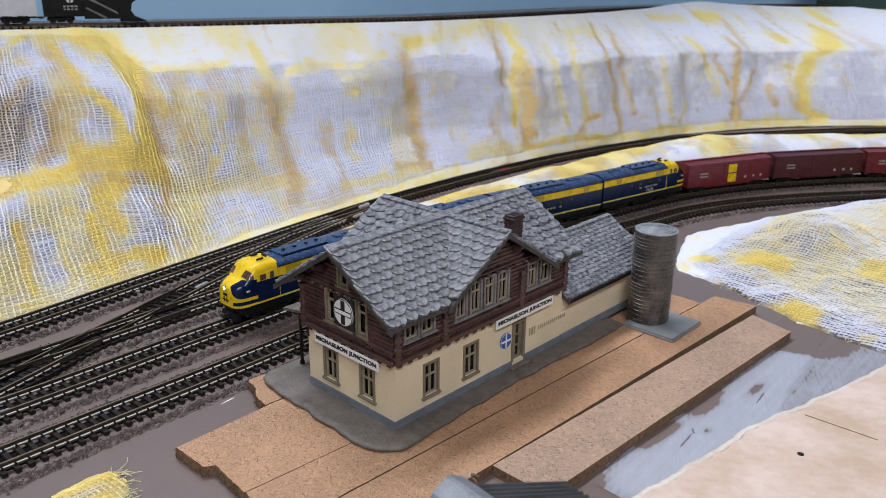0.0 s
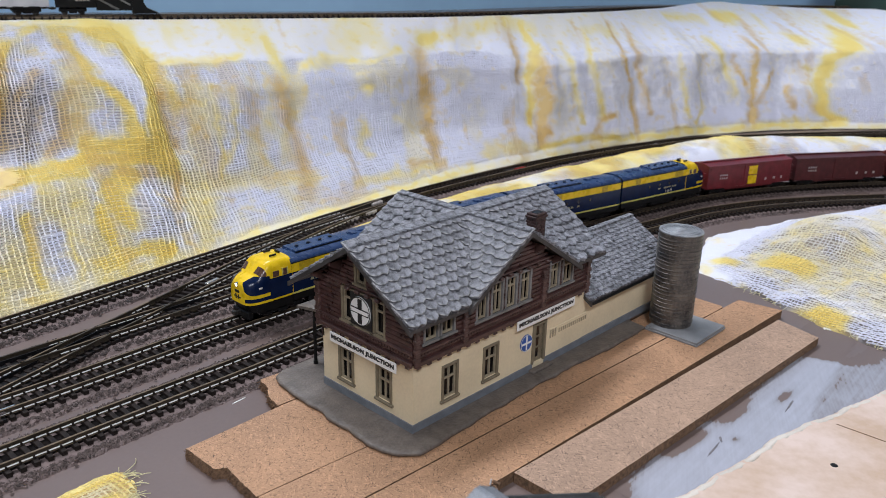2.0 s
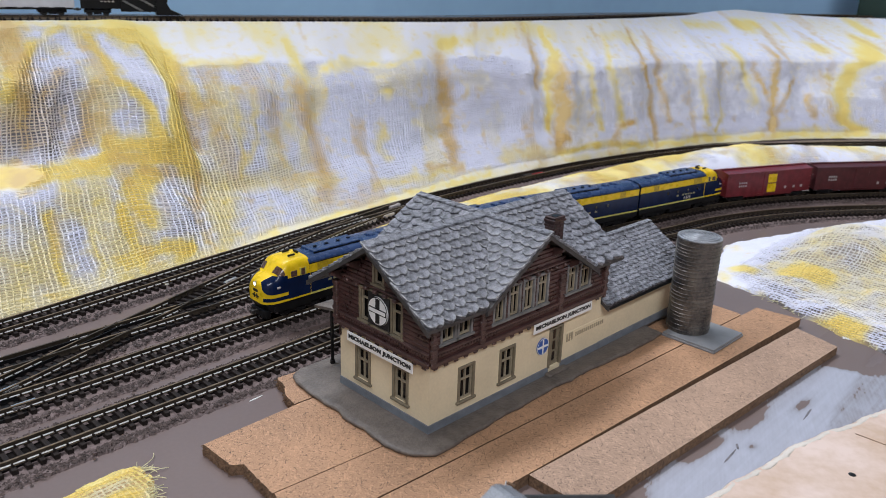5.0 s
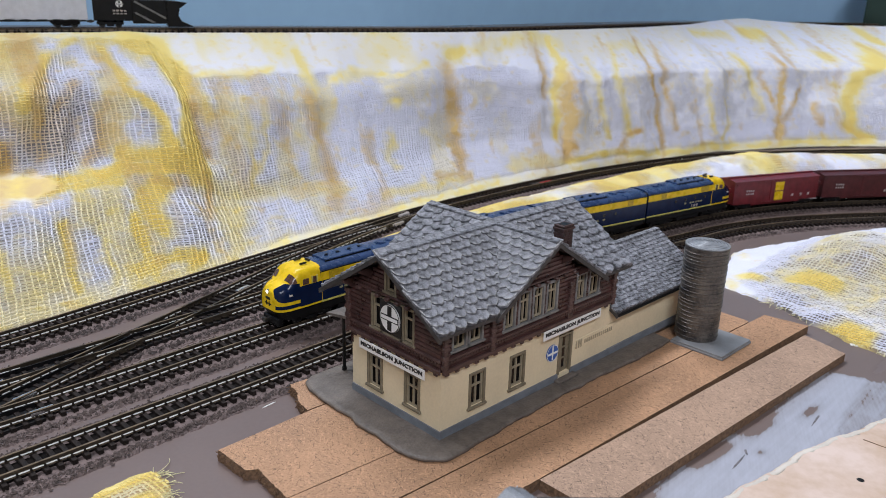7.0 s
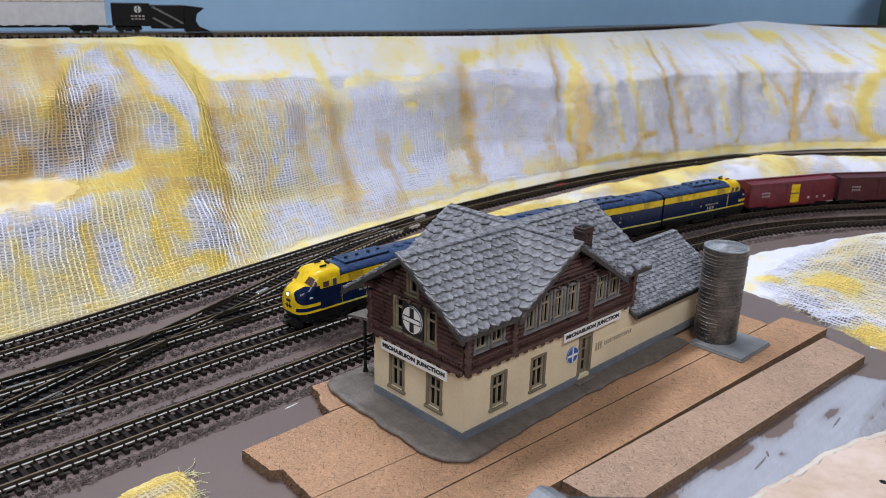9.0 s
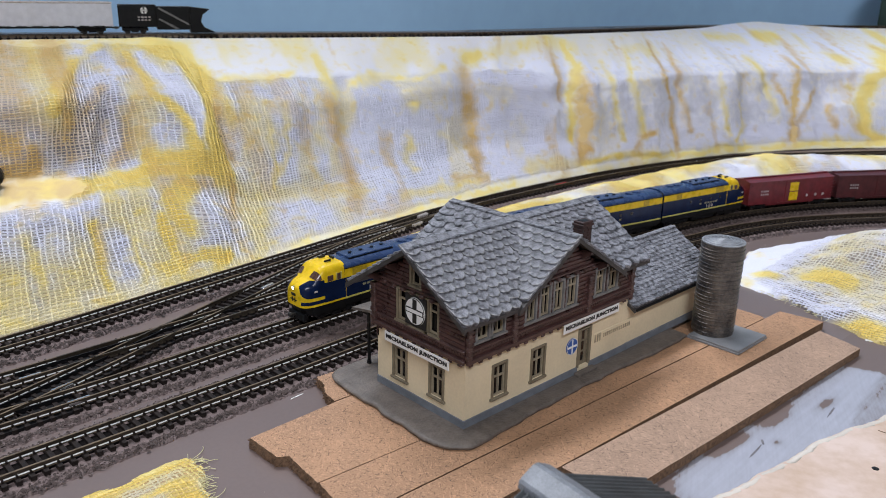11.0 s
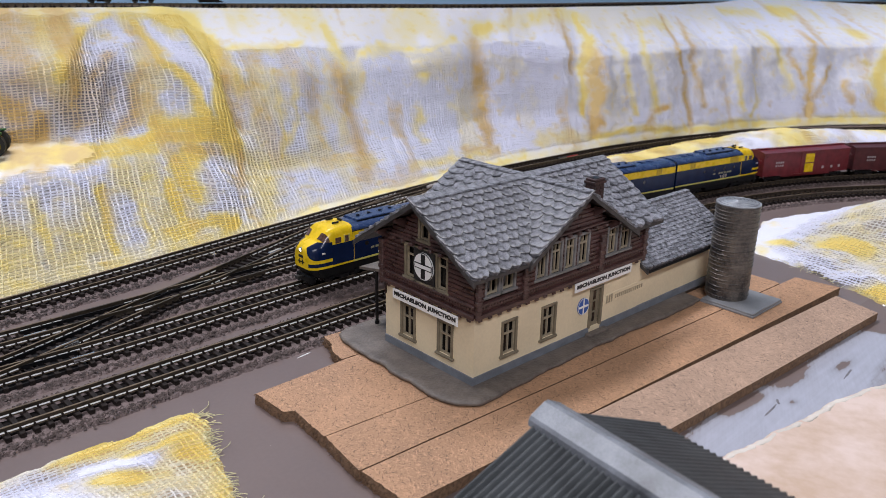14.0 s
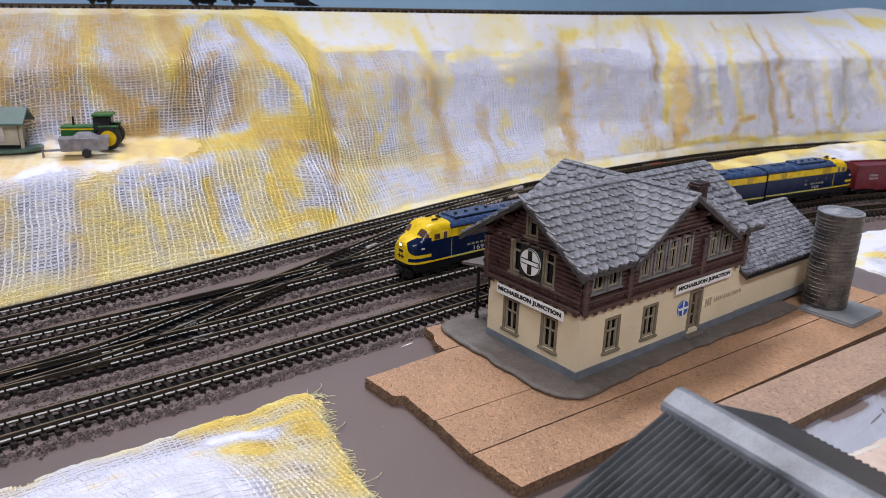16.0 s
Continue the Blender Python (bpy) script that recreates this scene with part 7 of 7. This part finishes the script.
solid(bm, [(-28, -1.5, -1.8), (28, -1.5, -1.8), (28, -1.5, 31), (0, -1.5, 42.8), (-28, -1.5, 31)], [(-28, -3, -1.8), (28, -3, -1.8), (28, -3, 31), (0, -3, 42.8), (-28, -3, 31)])
part("gable_wall", fix(bm), CORRUGATED, shed)
part("side_wall", boxes((26.5, 28, -LEN + 2, -3, -1.8, 31)), CORRUGATED, shed)
part("side_wall", boxes((-28, -26.5, -LEN + 2, -3, -1.8, 31)), CORRUGATED, shed)

# ---- bare patches in front of the station ----
rim_c = spline([(10, -61), (30, -63.8), (55, -67.3), (82, -71.3), (108, -78), (130, -83), (165, -92), (210, -112), (260, -150)], 1.5)
_, rn = along(rim_c)
wob = (fbm(np.arange(len(rim_c)), rim_c[:, 0] * 0, 6, 3, 8) - 0.5) * 2.2
edge_pts = rim_c + rn * wob[:, None]
bm = bmesh.new()
ring = [tuple(p) for p in edge_pts] + [(260, -420), (10, -420)]
prism(bm, ring[::-1], 0.02, 1.6)
tagged(part("foam_sheet", fix(bm), PLYWOOD), "pale pinkish foam sheet with stains and pits", "sheet", kind="structure")
v, f = sweep(spline(edge_pts[::2], 0.6), [(1.0, 0.05), (0.7, 0.7), (0.3, 1.4), (-0.4, 1.75), (-1.2, 1.72), (-2.0, 1.45)])
v[:, 2] += np.where(v[:, 2] > 0.5, 0.55, 0) * (fbm(v[:, 0], v[:, 1], 1.6, 3, 5) - 0.55)
v[:, 1] += 0.45 * (fbm(v[:, 0], v[:, 1], 1.5, 3, 6) - 0.5)
tagged(raw("plaster_rim", v, f, PLASTER_RIM, smooth=True), "cracked white plaster rim along the foam sheet", "rim", kind="structure")
bm = bmesh.new()
solid(bm, [(96.4, -79.5, 1.5), (96.8, -79.5, 1.5), (97.6, -100, 1.5), (97.2, -100, 1.5)], [(96.4, -79.5, 1.66), (96.8, -79.5, 1.66), (97.6, -100, 1.66), (97.2, -100, 1.66)])
tagged(part("sheet_seam", fix(bm), BOARD_EDGE), "thin brown seam across the foam sheet", "seam", kind="structure")
bm = bmesh.new()
cyl(bm, 74.5, -86.5, 1.55, 1.75, 1.1, 0.8, seg=9)
tagged(part("debris_crumb", bm, BLACK), "dark crumb lying on the foam sheet", "debris")


def patch(name, label, cx, cy, rx, ry, seed, z, mat, turn=0.0):
    """A thin ragged skin of paint on the table."""
    ring = []
    for k in range(90):
        t = 2 * math.pi * k / 90
        r = 0.72 + 0.75 * (fbm(np.array([math.cos(t) * 30]), np.array([math.sin(t) * 30]), 14, 4, seed)[0] - 0.25)
        x, y = rx * r * math.cos(t), ry * r * math.sin(t)
        ring.append((cx + x * math.cos(turn) - y * math.sin(turn), cy + x * math.sin(turn) + y * math.cos(turn)))
    bm = bmesh.new()
    prism(bm, ring, 0.0, z)
    return tagged(part(name, fix(bm), mat), label, "paint patch", kind="structure")


WX, WY = np.meshgrid(np.arange(24, 200, 0.8), np.arange(-112, -44, 0.8), indexing="ij")
near_edge = keyed([(24, -50), (43, -49), (60, -50.5), (90, -52), (137, -54), (142, -66), (150, -70), (200, -74)], WX)
depth = near_edge - WY
amount = np.clip(depth / 6, -0.6, 1) * 0.36 + 0.36 - 0.3 * np.clip((30 - WX) / 5, 0, 1) - 0.5 * np.clip((WX - 165) / 25, 0, 1)
# bare islands: x, y, half length, half width, how bare
for x, y, a, b, size in ((84, -54, 9, 3.4, 0.55), (104, -61.4, 7, 1.6, 0.6), (56, -52, 7, 2.4, 0.6), (63, -53, 4, 1.6, 0.4), (69.5, -61.2, 2.2, 1.1, 0.55)):
    amount -= size * np.exp(-(((WX - x) / a) ** 2) - ((WY - y) / b) ** 2)
# a thinner, greyer skin beyond a folded edge
amount -= 0.27 * (1 / (1 + np.exp(-2.0 * (WX - 96 - (WY + 72) * 4.4)))) * np.clip((-66.5 - WY + 0.1 * (WX - 123)) / 2, 0, 1)
wash_v = np.stack([WX, WY, np.full_like(WX, 0.12)], 2)
keep = amount > -0.05
wn = WX.shape[1]
wash_f = [(i * wn + j, (i + 1) * wn + j, (i + 1) * wn + j + 1, i * wn + j + 1) for i in range(WX.shape[0] - 1) for j in range(wn - 1) if keep[i, j]]
wash = tagged(raw("paint_wash", wash_v.reshape(-1, 3), wash_f, WASH), "scraped bluish white wash on the grey table", "paint patch", kind="structure")
paint_on(wash, np.repeat(amount.reshape(-1, 1), 3, 1))
for k, (x, y, a, b, r) in enumerate(((60, -59.2, 5.2, 0.36, 0.1), (66.5, -58.2, 1.8, 0.4, 0.6), (100, -64.6, 4.4, 0.32, 0.12))):
    patch("scrape_mark", "dark scrape mark in the wash", x, y, a, b, 60 + k, 0.16 + 0.02 * k, SCRAPE, r)
patch("white_drip", "small white paint drip on the table", 170, -52, 4.5, 2.0, 77, 0.3, WHITE)

# crumbs of plaster and dust scattered over the table and track beds
r = np.random.default_rng(9)
count = 170
at = np.c_[r.uniform(-150, 330, count), r.uniform(-60, 140, count)]
at = at[(at[:, 1] > 58) | (at[:, 0] < -52) | (at[:, 0] > 170)]
size = r.uniform(0.12, 0.42, len(at))
shape = np.array([(1, 0, 0), (-0.3, 0.9, 0), (-0.9, -0.3, 0), (0.2, -0.8, 0), (0.1, 0, 0.8)])
v = shape[None] * (1 + r.uniform(-0.4, 0.4, (len(at), 5, 3))) * size[:, None, None] + np.c_[at, np.full(len(at), 0.1)][:, None]
v[:, :, 2] += np.where(at[:, 1] > 58, 0.85, 0.0)[:, None]
f = [q for k in range(len(at)) for q in ((5 * k, 5 * k + 1, 5 * k + 4), (5 * k + 1, 5 * k + 2, 5 * k + 4), (5 * k + 2, 5 * k + 3, 5 * k + 4), (5 * k + 3, 5 * k, 5 * k + 4))]
tagged(raw("dust_crumb", v.reshape(-1, 3), f, FADED), "pale crumbs of dust scattered over the table", "debris", kind="stuff")
patch("white_drip", "thin white paint drip beside the hardboard offcut", -20.5, 54.9, 2.4, 0.2, 79, 0.25, WHITE, 0.1)

# splinters broken off the outer plank
for k, (x, y, a) in enumerate(((0.4, -28.2, 35), (1.2, -29.4, 110), (-0.6, -30.8, 70))):
    chip = thing("splinter", "small pale splinter lying on the hardboard", "splinter", x, y, 3.2, a, "hardboard splinters")
    bm = bmesh.new()
    solid(bm, [(-1.3, -0.25, 0), (1.1, -0.35, 0), (1.4, 0.2, 0), (-0.9, 0.3, 0)], [(-1.1, -0.15, 0.45), (0.8, -0.2, 0.6), (1.1, 0.1, 0.4), (-0.7, 0.2, 0.3)])
    part("sliver", fix(bm), BOARD_EDGE if k else FADED, chip)

# ---- ledge with tractor, trailer and hut ----
tr = thing("toy_tractor", "green tractor with yellow wheels on the ochre ledge", "tractor", -56, 258.5, 33.6, 155)
tr.scale = (1.2, 1.2, 1.2)
part("hood", boxes((1, 13.5, -2.6, 2.6, 4.6, 9.2), bevel=0.5), TRACTOR, tr)
part("hood_stripe", boxes((1.2, 13.3, -2.75, 2.75, 7.6, 8.1)), YELLOW, tr)
part("chassis", boxes((-5, 12, -1.6, 1.6, 2.6, 4.8), bevel=0.3), TRACTOR, tr)
cabin = part("cab", boxes((-5.5, 1.2, -3.4, 3.4, 5.0, 12.6), bevel=0.3), GLASS, tr)
part("cab_roof", boxes((-6.3, 1.6, -3.9, 3.9, 12.6, 13.8), bevel=0.4), TRACTOR, cabin)
for s in (-1, 1):
    part("fender", boxes((-8, -0.5, s * 4.4 - 1.2, s * 4.4 + 1.2, 8.6, 9.4), bevel=0.3), TRACTOR, tr)
    for x, r, w in ((-4.2, 4.6, 1.4), (10.2, 2.7, 0.9)):
        bm = bmesh.new()
        cyl(bm, x, r, s * 4.4 - w, s * 4.4 + w, r, seg=28, axis="y")
        tyre = part("tyre", bm, TYRE, tr)
        bm = bmesh.new()
        cyl(bm, x, r, s * 4.4 - w - 0.15, s * 4.4 + w + 0.15, r * 0.66, seg=24, axis="y")
        cyl(bm, x, r, s * 4.4 - w - 0.3, s * 4.4 + w + 0.3, r * 0.22, seg=12, axis="y")
        part("rim", bm, YELLOW, tyre)
part("exhaust", (lambda b: (cyl(b, 9, 0, 9, 12.5, 0.4, seg=8), b)[1])(bmesh.new()), BLACK, tr)

trailer = thing("toy_trailer", "small grey metal trailer standing on the ledge", "trailer", -66.5, 246.5, 32.8, 163)
trailer.scale = (1.15, 1.15, 1.15)
bm = bmesh.new()
ring = [(-9, -3), (8, -3), (8, 3), (-9, 3)]
solid(bm, [(x, y, 2.6) for x, y in ring], [(x * 1.08, y * 1.25, 7.6) for x, y in ring])
part("bed", fix(bm), GREYCAST, trailer)
part("load", fix((lambda b: (solid(b, [(-6, -3, 7.5), (4, -3, 7.5), (4, 3, 7.5), (-6, 3, 7.5)], [(-3, -1, 9.6), (1.5, -1, 9.6), (1.5, 1, 9.6), (-3, 1, 9.6)]), b)[1])(bmesh.new())), GREYCAST, trailer)
part("drawbar", boxes((8, 15, -0.4, 0.4, 2.4, 3.2), (14.4, 15.2, -0.4, 0.4, 0, 4.5)), GREYCAST, trailer)
for s in (-1, 1):
    bm = bmesh.new()
    cyl(bm, -1, 1.7, s * 3.4 - 0.5, s * 3.4 + 0.5, 1.7, seg=18, axis="y")
    part("wheel", bm, TYRE, trailer)

hut = thing("toy_hut", "beige hut with a grey-green roof on an oval base", "hut", -98, 271, 34.8, -28)
hut.scale = (1.18, 1.18, 1.18)
bm = bmesh.new()
prism(bm, [(17 * math.cos(t), 9 * math.sin(t)) for t in np.linspace(0, 2 * math.pi, 40, endpoint=False)], 0, 1.2)
part("base", fix(bm), GREENROOF, hut)
part("wall", boxes((-12, 10, -4.5, 4.5, 1.2, 11), bevel=0.2), SHEDWALL, hut)
part("plinth", boxes((-12.2, 10.2, -4.7, 4.7, 1.2, 2.6)), BLACK, hut)
for x in (-8, 0.5):
    part("shutter", boxes((x, x + 4.5, -4.85, -4.5, 3.6, 9.6), bevel=0.1), FADED, hut)
part("post", boxes((10.4, 11.6, -4.6, -3.4, 1.2, 11)), SHEDWALL, hut)
bm = bmesh.new()
ring = [(-7.2, 10.4), (0, 15.4), (7.2, 10.4), (7.2, 11.2), (0, 16.4), (-7.2, 11.2)]
solid(bm, [(-14, y, z) for y, z in ring], [(13, y, z) for y, z in ring])
part("roof", fix(bm), GREENROOF, hut)

# ---- point motors, joiners and track nails ----
motor = thing("point_motor", "dark point motor with red wires beside the rear track", "point motor", 265.5, 180.5, 0.9, -5)
part("case", boxes((-9, 9, -2.2, 2.2, 0, 2.2), bevel=0.3), BLACK, motor)
part("wire", boxes((-3, 7, -2.6, -1.4, 0.8, 3.0), bevel=0.4), REDWIRE, motor)
for x, y, a in ((118, 168, 10), (132, 170.5, 8), (146, 181.5, 8)):
    j = thing("rail_joiner", "clear whitish insulated rail joiner", "rail joiner", x, y, BED, a, "insulated rail joiners")
    part("clip", boxes((-4.5, 4.5, -1.5, 1.5, 0.6, 2.7), bevel=0.5), FADED, j)
for x, y, a in ((-76, 103, 14), (-75, 91.2, 2), (-81, 117, 3), (20, 138.5, 17)):
    j = thing("rail_joiner", "bright metal rail joiner at the points", "rail joiner", x, y, TIE_TOP, a, "bright rail joiners")
    part("sleeve", boxes((-3.6, 3.6, -0.95, 0.95, 0.2, 1.7), bevel=0.3), SILVER, j)
for x, y in ((507, 96), (404, 158), (376, -10), (382, 31), (-2, 150)):
    nail = thing("track_nail", "small bright nail standing in the track bed", "nail", x, y, 0.5, 0, "track nails")
    bm = bmesh.new()
    cyl(bm, 0, 0, 0, 3.2, 0.35, seg=8)
    cyl(bm, 0, 0, 3.2, 3.6, 0.9, seg=10)
    part("shank", bm, SILVER, nail)

# ---- the room around ----
def flat_wall(name, label, rows):
    return tagged(part(name, boxes(rows), ROOMWALL), label, "wall", kind="structure")


flat_wall("wall_left", "plain pale side wall of the room", (-2110, -2100, -1900, 900, -700, 1500))
flat_wall("wall_right", "plain pale side wall of the room", (1200, 1210, -1900, 900, -700, 1500))
flat_wall("wall_front", "plain pale wall behind the viewer", (-2110, 1210, -1910, -1900, -700, 1500))
flat_wall("wall_far", "plain pale wall behind the backdrop", (-2110, 1210, 900, 910, -700, 1500))
tagged(part("ceiling", boxes((-2110, 1210, -1910, 910, 1500, 1510)), CEILING), "plain white ceiling", "ceiling", kind="structure")
tagged(part("floor", boxes((-2110, 1210, -1910, 910, -710, -700)), ROOMWALL), "plain floor under the layout", "floor", kind="structure")
for name, x, y in (("ceiling_light", 100, 650), ("ceiling_light", -1083, -1250)):
    fix_ob = thing(name, "long white fluorescent ceiling light fitting", "ceiling light", x, y, 1455, 0, "ceiling lights")
    part("housing", boxes((-640, 640, -150, 150, 12, 45), bevel=4), CEILING, fix_ob)
